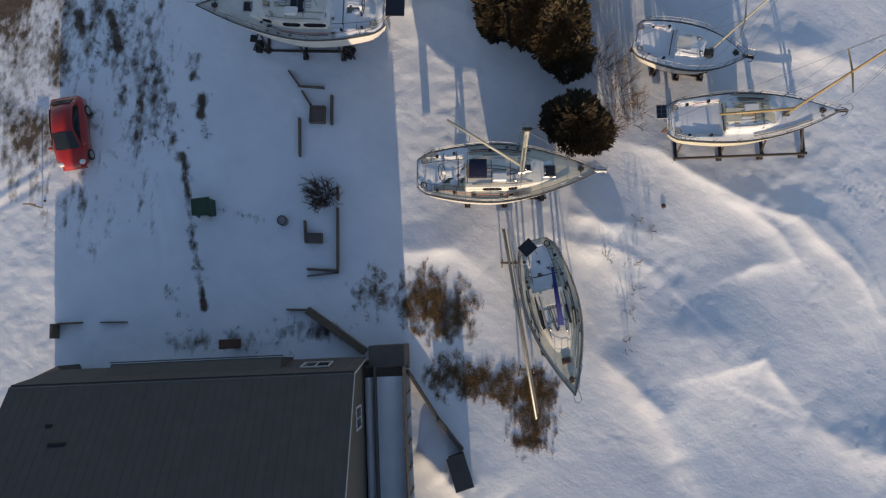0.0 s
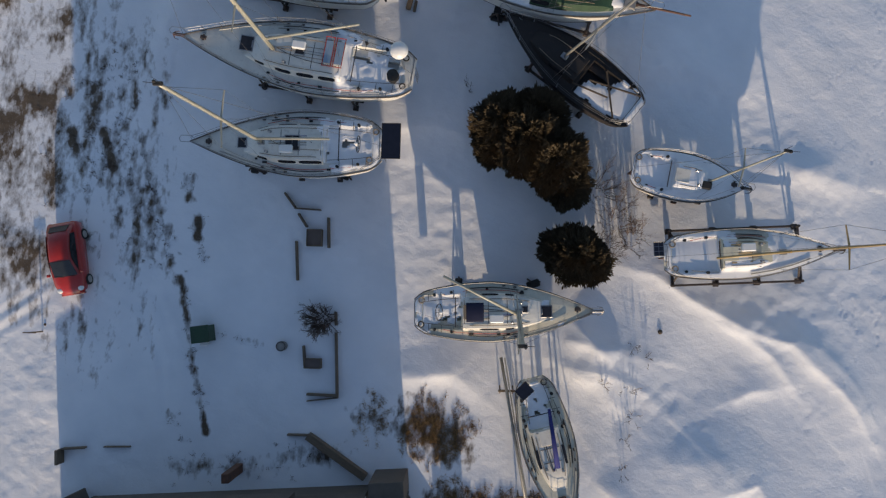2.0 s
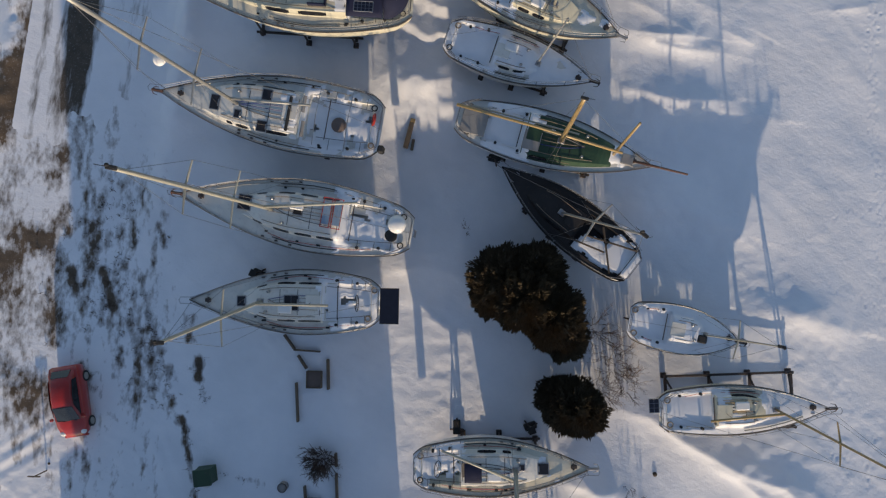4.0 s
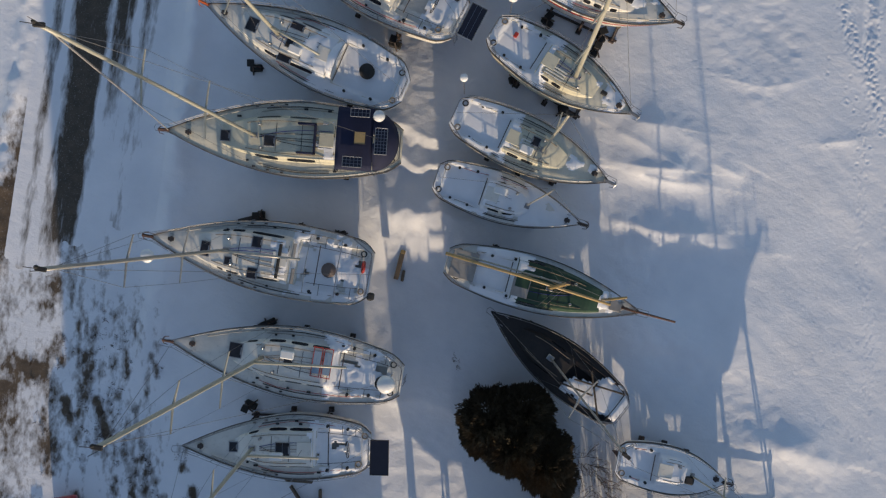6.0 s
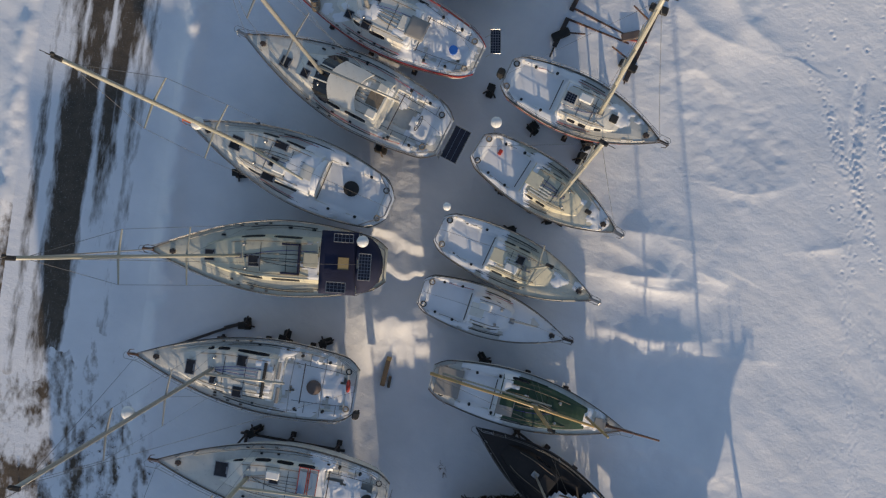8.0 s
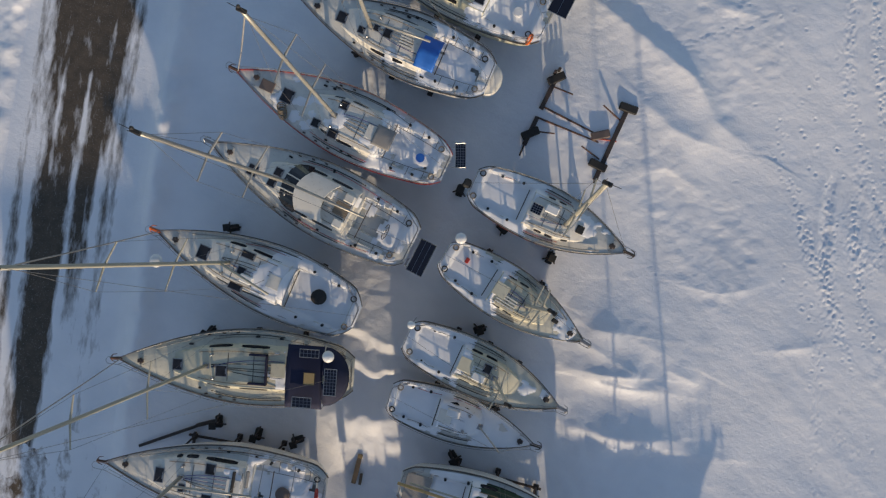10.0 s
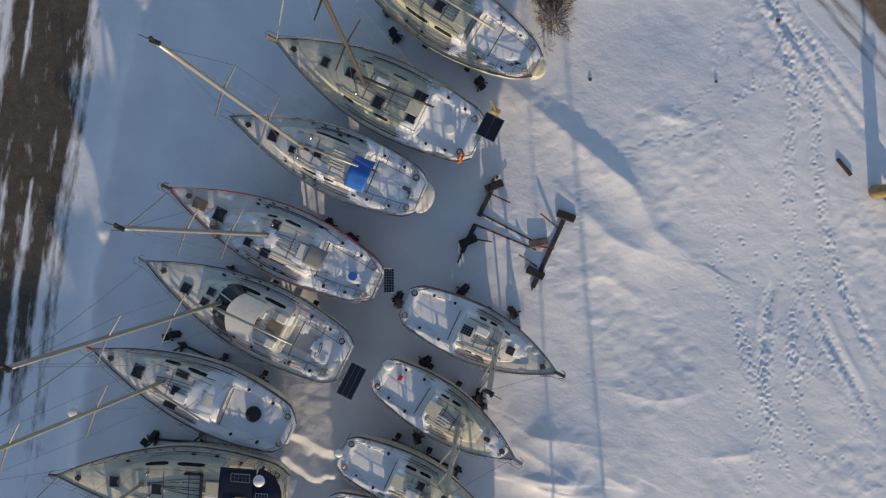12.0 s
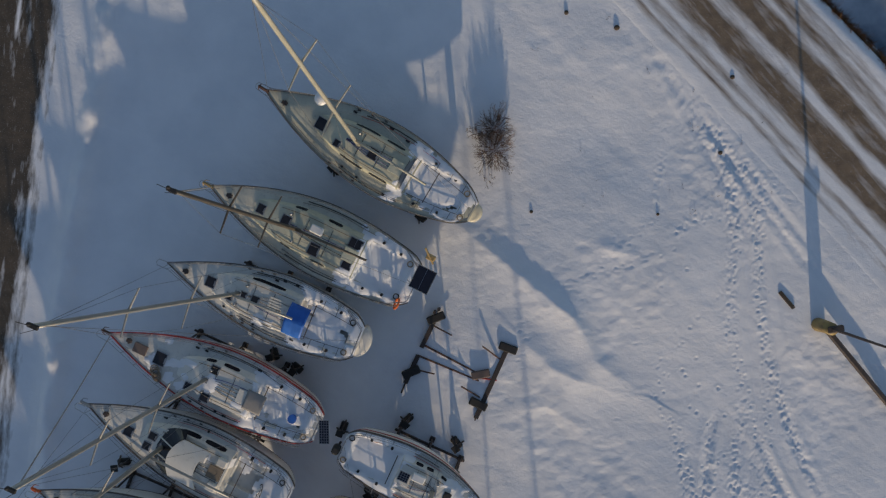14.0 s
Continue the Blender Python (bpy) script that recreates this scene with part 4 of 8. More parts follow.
def fittings(boat, h, posts=6, pulpit=True, pushpit=True, lines=True, rail=DARKRAIL):
    for side in (1, -1):
        bm = bmesh.new()
        rings = []
        for i in range(37):
            s = i / 36
            b = h.half(s)
            z = h.sheer(s)
            x = h.x(s)
            rings.append([Vector((x, side * (b + 0.012), z - 0.05)), Vector((x, side * (b + 0.015), z + 0.05)), Vector((x, side * max(0.0, b - 0.035), z + 0.055)), Vector((x, side * max(0.0, b - 0.04), z - 0.03))])
        loft(bm, rings, closed=True, caps=True)
        bmesh.ops.recalc_face_normals(bm, faces=bm.faces)
        part("toe_rail", bm, rail, boat)
    if posts:
        bm = bmesh.new()
        tube(bm, [(0, 0, 0), (0, 0, 0.6)], 0.018, 6)
        tube(bm, [(0, 0, 0), (0, 0, 0.05)], 0.035, 6)
        me = mesh_of("stanchion", bm, STEEL)
        for side in (1, -1):
            for k in range(posts):
                s = 0.13 + 0.7 * k / (posts - 1)
                ob = new("stanchion", me)
                ob.parent = boat
                ob.location = (h.x(s), side * (h.half(s) - 0.06), h.sheer(s) + 0.02)
            if lines:
                for up in (0.32, 0.6):
                    bm = bmesh.new()
                    tube(bm, rail_line(h, side, 0.04, 0.9, up), 0.010, 4)
                    part("lifeline", bm, WIRE, boat)
    if pulpit:
        s0 = 0.9
        b0 = h.half(s0) - 0.05
        z0, z1 = h.sheer(s0), h.sheer(1) + 0.02
        tip = h.x(1) + 0.28
        rails = {}
        for up in (0.6, 0.32):
            rails[up] = [(h.x(s0), b0, z0 + up), (h.x(0.96), h.half(0.96) - 0.02, z1 + up), (tip - 0.08, 0.16, z1 + up + 0.03), (tip, 0, z1 + up + 0.04), (tip - 0.08, -0.16, z1 + up + 0.03), (h.x(0.96), -h.half(0.96) + 0.02, z1 + up), (h.x(s0), -b0, z0 + up)]
        ob = single_bar("pulpit", rails[0.6], boat)
        for pts in (rails[0.32][:2], rails[0.32][-2:]):
            single_bar("lower_rail", pts, ob)
        for side in (1, -1):
            single_bar("rail_leg", [(h.x(s0), side * b0, z0), (h.x(s0), side * b0, z0 + 0.6)], ob)
            single_bar("rail_leg", [(h.x(0.97), side * (h.half(0.97) - 0.01), z1 - 0.02), (h.x(0.97), side * h.half(0.97), z1 + 0.6)], ob)
    if pushpit:
        b0, z0 = h.half(0.0) - 0.06, h.sheer(0.0)
        ob = None
        for up in (0.62, 0.34):
            bar_ = single_bar("lower_rail" if ob else "pushpit", [(h.x(0.1), h.half(0.1) - 0.06, h.sheer(0.1) + up), (h.x(0.012), b0, z0 + up), (h.x(0.006), b0 - 0.12, z0 + up), (h.x(0.006), -b0 + 0.12, z0 + up), (h.x(0.012), -b0, z0 + up), (h.x(0.1), -h.half(0.1) + 0.06, h.sheer(0.1) + up)], ob or boat)
            ob = ob or bar_
        for side in (1, -1):
            for s, y in ((0.1, h.half(0.1) - 0.06), (0.012, b0), (0.008, b0 * 0.45)):
                single_bar("rail_leg", [(h.x(s), side * y, h.sheer(s)), (h.x(s), side * y, h.sheer(s) + 0.62)], ob)


def single_bar(name, pts, parent, r=0.016, mat=STEEL):
    bm = bmesh.new()
    tube(bm, pts, r, 6)
    return part(name, bm, mat, parent)


def rig(boat, h, s, z0, tip, lean=(0, 0), boom=None, spreaders=2, mat=None, radar=0.0, furl=True, cover=None, thick=0.11, top_mat=None, gear=True, shrouds=True):
    """A standing mast with spreaders, boom, stays and masthead gear. boom = (length, turn in degrees, height, lift)."""
    mat = mat or ALLOY
    x0 = h.x(s)
    foot = Vector((x0, 0, z0))
    height = tip - z0

    def on(t):
        return foot + Vector((lean[0] * t * height, lean[1] * t * height, t * height))

    bm = bmesh.new()
    tube(bm, [on(k / 8) for k in range(9)], thick, 10, thick * 0.72, flat=0.8)
    mast = part("mast", bm, mat, boat, "tall standing mast", soft=True)
    if top_mat:
        bm = bmesh.new()
        tube(bm, [on(0.86), on(0.93), on(1.0)], thick * 0.85, 10)
        part("masthead", bm, top_mat, mast)
    bm = bmesh.new()
    box(bm, foot + Vector((0, 0, 0.04)), (0.36, 0.3, 0.1), bevel=0.02)
    part("mast_step", bm, STEEL, mast)
    reach = min(h.B * 0.36, 1.25)
    levels = [0.36, 0.68] if spreaders == 2 else ([0.5] if spreaders == 1 else [])
    for t in levels:
        for side in (1, -1):
            bm = bmesh.new()
            r = reach * (1.0 if t < 0.55 else 0.78)
            tube(bm, [on(t), on(t) + Vector((-0.12, side * r, 0.08))], 0.04, 6, 0.025, flat=1.3)
            part("spreader", bm, mat, mast)
    if shrouds:
        for side in (1, -1):
            chain = Vector((x0 - 0.15, side * (h.half(s) - 0.12), h.sheer(s)))
            path = [chain] + [on(t) + Vector((-0.12, side * reach * (1.0 if t < 0.55 else 0.78), 0.08)) for t in levels] + [on(0.97)]
            bm = bmesh.new()
            tube(bm, path, 0.008, 4)
            tube(bm, [chain + Vector((-0.3, 0, 0)), on(levels[0] if levels else 0.6)], 0.007, 4)
            part("shroud", bm, WIRE, mast)
    bow = Vector((h.x(0.985), 0, h.sheer(0.985) + 0.05))
    bm = bmesh.new()
    tube(bm, [bow, bow.lerp(on(0.98), 0.5) + Vector((0, 0, -0.1)), on(0.98)], 0.028 if furl else 0.009, 6)
    part("furled_forestay" if furl else "forestay", bm, WIRE if not furl else GREYCANVAS, mast)
    stern = Vector((h.x(0.01), 0, h.sheer(0) + 0.05))
    bm = bmesh.new()
    tube(bm, [stern, on(0.995)], 0.008, 4)
    part("backstay", bm, WIRE, mast)
    if gear:
        bm = bmesh.new()
        p = on(1.0)
        box(bm, p + Vector((0, 0, 0.04)), (0.34, 0.14, 0.09), bevel=0.02)
        tube(bm, [p + Vector((-0.15, 0.02, 0)), p + Vector((-0.15, 0.02, 0.75))], 0.01, 5)
        tube(bm, [p + Vector((0.1, 0, 0.1)), p + Vector((0.42, 0, 0.22))], 0.012, 5)
        dome(bm, p + Vector((0.1, -0.05, 0.12)), 0.06, 0.09, 8, 3)
        part("masthead_gear", bm, BLACKRUBBER, mast)
    if radar:
        p = on(radar) + Vector((0.34, 0, 0))
        bm = bmesh.new()
        dome(bm, p, 0.28, 0.14)
        part("radome", bm, WHITEPLASTIC, mast, "white radar dome on the mast", soft=True)
        bm = bmesh.new()
        box(bm, p + Vector((-0.16, 0, -0.08)), (0.34, 0.14, 0.05), bevel=0.01)
        part("radar_bracket", bm, STEEL, mast)
    if boom:
        length, turn, up, lift = boom
        a = radians(180 + turn)
        p0 = on(up / height) + Vector((0, 0, 0))
        p1 = p0 + Vector((math.cos(a) * length, math.sin(a) * length, lift))
        bm = bmesh.new()
        tube(bm, [p0, p0.lerp(p1, 0.5), p1], 0.075, 8, 0.06)
        bo = part("boom", bm, mat, boat, soft=True)
        if cover:
            bm = bmesh.new()
            q = [p0.lerp(p1, t) + Vector((0, 0, 0.1 * math.sin(math.pi * min(1, t * 1.2 + 0.15)))) for t in (0.0, 0.15, 0.35, 0.55, 0.75, 0.92)]
            tube(bm, q, 0.19, 9, 0.09)
            part("sail_cover", bm, cover, bo, "sail cover laced over the boom", soft=True)
        bm = bmesh.new()
        tube(bm, [p0.lerp(p1, 0.7), Vector((h.x(max(0.06, s - 0.7 * length / h.L)), 0, h.sheer(0.2)))], 0.014, 5)
        part("mainsheet", bm, WIRE, bo)
    return mast


def solar(boat, x, y, z, lx, ly, nx, ny, rz=0.0, legs=True, label="black solar panel on a stern frame", mat=SOLAR):
    holder = new("solar_panel")
    holder.parent = boat
    holder["label"] = label
    holder.location = (x, y, z)
    holder.rotation_euler = (0, 0, rz)
    bm = bmesh.new()
    for c, s in (((lx / 2, 0, 0), (0.03, ly + 0.03, 0.04)), ((-lx / 2, 0, 0), (0.03, ly + 0.03, 0.04)), ((0, ly / 2, 0), (lx, 0.03, 0.04)), ((0, -ly / 2, 0), (lx, 0.03, 0.04))):
        box(bm, c, s, bevel=0.006)
    box(bm, (0, 0, -0.012), (lx - 0.02, ly - 0.02, 0.01))
    part("panel_frame", bm, STEEL if nx > 1 else BLACKRUBBER, holder)
    bm = bmesh.new()
    box(bm, (0, 0, 0), (lx / nx - 0.022, ly / ny - 0.022, 0.012))
    cell = mesh_of("cell", bm, mat)
    for i in range(nx):
        for k in range(ny):
            part("cell", cell, mat, holder).location = (-lx / 2 + lx * (i + 0.5) / nx, -ly / 2 + ly * (k + 0.5) / ny, 0.004)
    if legs:
        for dy in (-ly / 2 + 0.1, ly / 2 - 0.1):
            bm = bmesh.new()
            tube(bm, [(0.0, dy, -0.02), (lx * 0.5, dy, -0.5), (lx * 0.5 + 0.25, dy, -1.0)], 0.02, 6)
            part("panel_leg", bm, STEEL, holder)
    return holder


def stands(name_m, h, label, wide=0.0):
    """A steel cradle with timber-topped posts under one boat; wide: how far its rails stand out beyond the hull."""
    st = thing("boat_cradle", name_m, label, "boat cradle", group="boat cradles")
    out = h.B / 2 + wide if wide else h.B * 0.24
    for side in (1, -1):
        bm = bmesh.new()
        box(bm, (0.2 if wide else 0.0, side * out, 0.55 if wide else 0.1), (h.L * (0.82 if wide else 0.5), 0.12, 0.14), bevel=0.015)
        part("rail", bm, CRADLE, st)
    for s in (0.12, 0.4, 0.66, 0.92) if wide else (0.28, 0.5, 0.72):
        bm = bmesh.new()
        box(bm, (h.x(s), 0, 0.45 if wide else 0.16), (0.16, 2 * out + 0.1 if wide else h.B * 0.6, 0.12), bevel=0.015)
        part("cross_beam", bm, CRADLE, st)
        for side in (1, -1):
            p = h.section(s, 8, 12)
            foot = Vector((h.x(s), side * (out if wide else p.y + 0.05), 0.16))
            head = Vector((p.x, side * p.y, p.z - 0.08))
            bm = bmesh.new()
            tube(bm, [foot, head], 0.06, 6)
            if wide:
                tube(bm, [foot, foot + Vector((0, 0, 0.55))], 0.08, 6)
            post = part("post", bm, CRADLE, st)
            bm = bmesh.new()
            box(bm, head, (0.34, 0.1, 0.28), bevel=0.02, tilt=Matrix.Rotation(side * 0.9, 4, "X"))
            part("pad", bm, TIMBER, post)
            bm = bmesh.new()
            box(bm, foot + Vector((0, 0, -0.02)), (0.3, 0.3, 0.18), bevel=0.02)
            part("foot_block", bm, CRADLE, post)
    bm = bmesh.new()
    box(bm, (h.x(0.5), 0, 0.29), (h.L * 0.2, 0.32, 0.12), bevel=0.02)
    part("keel_block", bm, TIMBER, st)
    return st


def winches(boat, h, top, spots):
    bm = bmesh.new()
    tube(bm, [(0, 0, 0), (0, 0, 0.07), (0, 0, 0.15)], 0.085, 10, 0.06)
    tube(bm, [(0, 0, 0.15), (0, 0, 0.18)], 0.075, 10)
    me = mesh_of("winch", bm, BLACKRUBBER)
    for s, y in spots:
        ob = new("winch", me)
        ob.parent = boat
        ob.location = (h.x(s), y, top(s, y))


def wheel_at(boat, h, s, z, r=0.42):
    bm = bmesh.new()
    tilt = Matrix.Rotation(radians(68), 3, "Y")
    ring_torus(bm, (h.x(s), 0, z + 0.75), r, 0.02, tilt=tilt)
    for k in range(6):
        a = math.pi * k / 3
        tube(bm, [Vector((h.x(s), 0, z + 0.75)), Vector((h.x(s), 0, z + 0.75)) + tilt @ Vector((r * math.cos(a), r * math.sin(a), 0))], 0.011, 5)
    w = part("steering_wheel", bm, BLACKRUBBER, boat)
    bm = bmesh.new()
    tube(bm, [(h.x(s) + 0.1, 0, z), (h.x(s) + 0.1, 0, z + 0.85)], 0.09, 8, 0.07)
    dome(bm, (h.x(s) + 0.1, 0, z + 0.87), 0.1, 0.1, 10, 4)
    part("pedestal", bm, WHITEPLASTIC, w)


def anchor_at(boat, h, mat=RUST):
    bm = bmesh.new()
    z = h.sheer(1) + 0.06
    x = h.x(1)
    box(bm, (x + 0.05, 0, z), (0.55, 0.16, 0.05), bevel=0.01)
    tube(bm, [(x - 0.3, 0, z + 0.07), (x + 0.35, 0, z + 0.03)], 0.03, 6)
    for side in (1, -1):
        tube(bm, [(x + 0.35, 0, z + 0.02), (x + 0.3, side * 0.17, z - 0.12), (x + 0.08, side * 0.22, z - 0.12)], 0.035, 5, 0.015)
    part("anchor", bm, mat, boat, "anchor on its bow roller")


def dodger(boat, h, top, s0, s1, wide, high, mat):
    """A spray hood: canvas arched over hoops."""
    bm = bmesh.new()
    rings = []
    base = top(s0 - 0.01, wide) + 0.02
    for t in (0, 0.25, 0.55, 0.85, 1.0):
        s = s0 + (s1 - s0) * t
        hh = high * (1 - 0.75 * max(0, t - 0.3) / 0.7)
        rings.append([Vector((h.x(s), wide * math.cos(math.pi * k / 12) * (1 - 0.1 * t), base + hh * math.sin(math.pi * k / 12) ** 0.6)) for k in range(13)])
    loft(bm, rings)
    bmesh.ops.recalc_face_normals(bm, faces=bm.faces)
    bmesh.ops.solidify(bm, geom=bm.faces[:], thickness=0.012)
    ob = part("spray_hood", bm, mat, boat, soft=True)
    for t in (0.0, 0.55):
        s = s0 + (s1 - s0) * t
        hh = high * (1 - 0.75 * max(0, t - 0.3) / 0.7) + 0.012
        bm = bmesh.new()
        tube(bm, [Vector((h.x(s), wide * 1.02 * math.cos(math.pi * k / 12) * (1 - 0.1 * t), base + hh * math.sin(math.pi * k / 12) ** 0.6)) for k in range(13)], 0.016, 5)
        part("hoop", bm, STEEL, ob)
    return ob


def deck_gear(boat, h, top, cab, seed, snowy=False):
    """Lines led aft, vents, a spinnaker pole and a raft case: what lies about on a laid-up deck."""
    rnd = random.Random(int(seed * 7))
    if cab:
        mid = (cab.s0 + cab.s1) / 2
        for k in range(5):
            y0, y1 = rnd.uniform(-0.15, 0.15), (k - 2) * 0.17 * cab.w + rnd.uniform(-0.04, 0.04)
            pts = []
            for i in range(7):
                s = cab.s0 + 0.02 + (cab.s0 + 0.62 * (cab.s1 - cab.s0) - cab.s0) * i / 6
                y = y1 + (y0 - y1) * (i / 6) ** 3
                pts.append((h.x(s), y, top(s, y) + 0.02))
            bm = bmesh.new()
            tube(bm, pts, 0.014, 4)
            part("halyard", bm, rnd.choice((BLACKRUBBER, TEAK, SAILBLUE, GREYCANVAS)), boat)
        for side in (1, -1):
            s = cab.s0 + (cab.s1 - cab.s0) * rnd.uniform(0.55, 0.7)
            y = side * cab.half(s) * 0.55
            bm = bmesh.new()
            tube(bm, [(h.x(s), y, top(s, y)), (h.x(s), y, top(s, y) + 0.12)], 0.07, 8, 0.06)
            dome(bm, (h.x(s) + 0.03, y, top(s, y) + 0.15), 0.085, 0.08, 10, 3)
            part("dorade_vent", bm, STEEL, boat)
        if rnd.random() < 0.6:
            s = cab.s0 + (cab.s1 - cab.s0) * rnd.uniform(0.3, 0.45)
            y = rnd.choice((-0.35, 0.35)) * cab.w
            bm = bmesh.new()
            box(bm, (h.x(s), y, top(s, y) + 0.1), (0.7, 0.42, 0.2), bevel=0.05)
            part("raft_case", bm, WHITEPLASTIC, boat, "white liferaft case on the coachroof")
    if rnd.random() < 0.7:
        side = rnd.choice((1, -1))
        bm = bmesh.new()
        tube(bm, [Vector((h.x(s), side * (h.half(s) - 0.22), h.deck(s, h.half(s) - 0.22) + 0.1)) for s in (0.5, 0.62, 0.74, 0.84)], 0.035, 6)
        part("spinnaker_pole", bm, ALLOY, boat)
    for side in (1, -1):
        pts = []
        for s in (0.16, 0.24, 0.32, 0.42, 0.52, 0.6):
            y = side * (h.half(s) - 0.38 + rnd.uniform(-0.05, 0.05))
            pts.append((h.x(s), y, max(h.deck(s, y), top(s, y)) + 0.025))
        bm = bmesh.new()
        tube(bm, pts, 0.013, 4)
        part("jib_sheet", bm, rnd.choice((BLACKRUBBER, TEAK, RED)), boat)
        s = rnd.uniform(0.03, 0.07)
        bm = bmesh.new()
        ring_torus(bm, (h.x(s), side * h.half(s) * 0.62, h.deck(s, 0) + 0.05), 0.14, 0.035, 12, 5)
        part("rope_coil", bm, rnd.choice((TEAK, BLACKRUBBER)), boat)
    # chainplates, deck blocks and the seams of the cockpit lockers
    for side in (1, -1):
        for s in () if snowy else (0.5, 0.56, 0.62):
            y = side * (h.half(s) - 0.16)
            bm = bmesh.new()
            box(bm, (h.x(s), y, h.deck(s, y) + 0.02), (0.16, 0.07, 0.06), bevel=0.012)
            part("chainplate", bm, CRADLE, boat)
        for k in range(0 if snowy else 3):
            s = rnd.uniform(0.24, 0.7)
            y = side * (h.half(s) - rnd.uniform(0.3, 0.5))
            bm = bmesh.new()
            box(bm, (h.x(s), y, top(s, y) + 0.03), (rnd.uniform(0.12, 0.24), 0.1, 0.07), bevel=0.02)
            part("deck_block", bm, BLACKRUBBER, boat)
        for s in () if snowy else (0.08, 0.15, 0.22):
            y = side * h.half(s) * 0.66
            bm = bmesh.new()
            box(bm, (h.x(s), y, h.deck(s, y) + 0.075), (0.025, h.half(s) * 0.3, 0.015), bevel=0.004)
            part("locker_seam", bm, BLACKRUBBER, boat)
        if snowy:
            continue
        pts = []
        for s in (0.05, 0.11, 0.17, 0.23, 0.28):
            y = side * h.half(s) * 0.5
            pts.append((h.x(s), y, h.deck(s, y) + 0.075))
        bm = bmesh.new()
        tube(bm, pts, 0.014, 4)
        part("coaming_seam", bm, BLACKRUBBER, boat)
    bm = bmesh.new()
    s = 0.325 if snowy else rnd.uniform(0.2, 0.27)
    tube(bm, [(h.x(s), -h.half(s) * 0.55, h.deck(s, 0) + 0.12), (h.x(s), h.half(s) * 0.55, h.deck(s, 0) + 0.12)], 0.028, 5)
    part("mainsheet_traveller", bm, CRADLE, boat)
    if cab:
        for s in (cab.s0 + 0.01, cab.s0 + 0.3 * (cab.s1 - cab.s0), cab.s0 + 0.52 * (cab.s1 - cab.s0)):
            bm = bmesh.new()
            w = cab.half(s) * 0.62
            tube(bm, [(h.x(s), w * (k / 3 - 1), top(s, w * (k / 3 - 1)) + 0.012) for k in range(7)], 0.013, 4)
            part("roof_seam", bm, BLACKRUBBER, boat)
    bm = bmesh.new()
    y = rnd.uniform(-0.1, 0.1)
    box(bm, (h.x(0.9), y, h.deck(0.9, 0) + 0.07), (0.3, 0.2, 0.14), bevel=0.03)
    tube(bm, [(h.x(0.9) - 0.02, y - 0.15, h.deck(0.9, 0) + 0.09), (h.x(0.9) - 0.02, y + 0.15, h.deck(0.9, 0) + 0.09)], 0.055, 8)
    part("windlass", bm, CRADLE, boat)


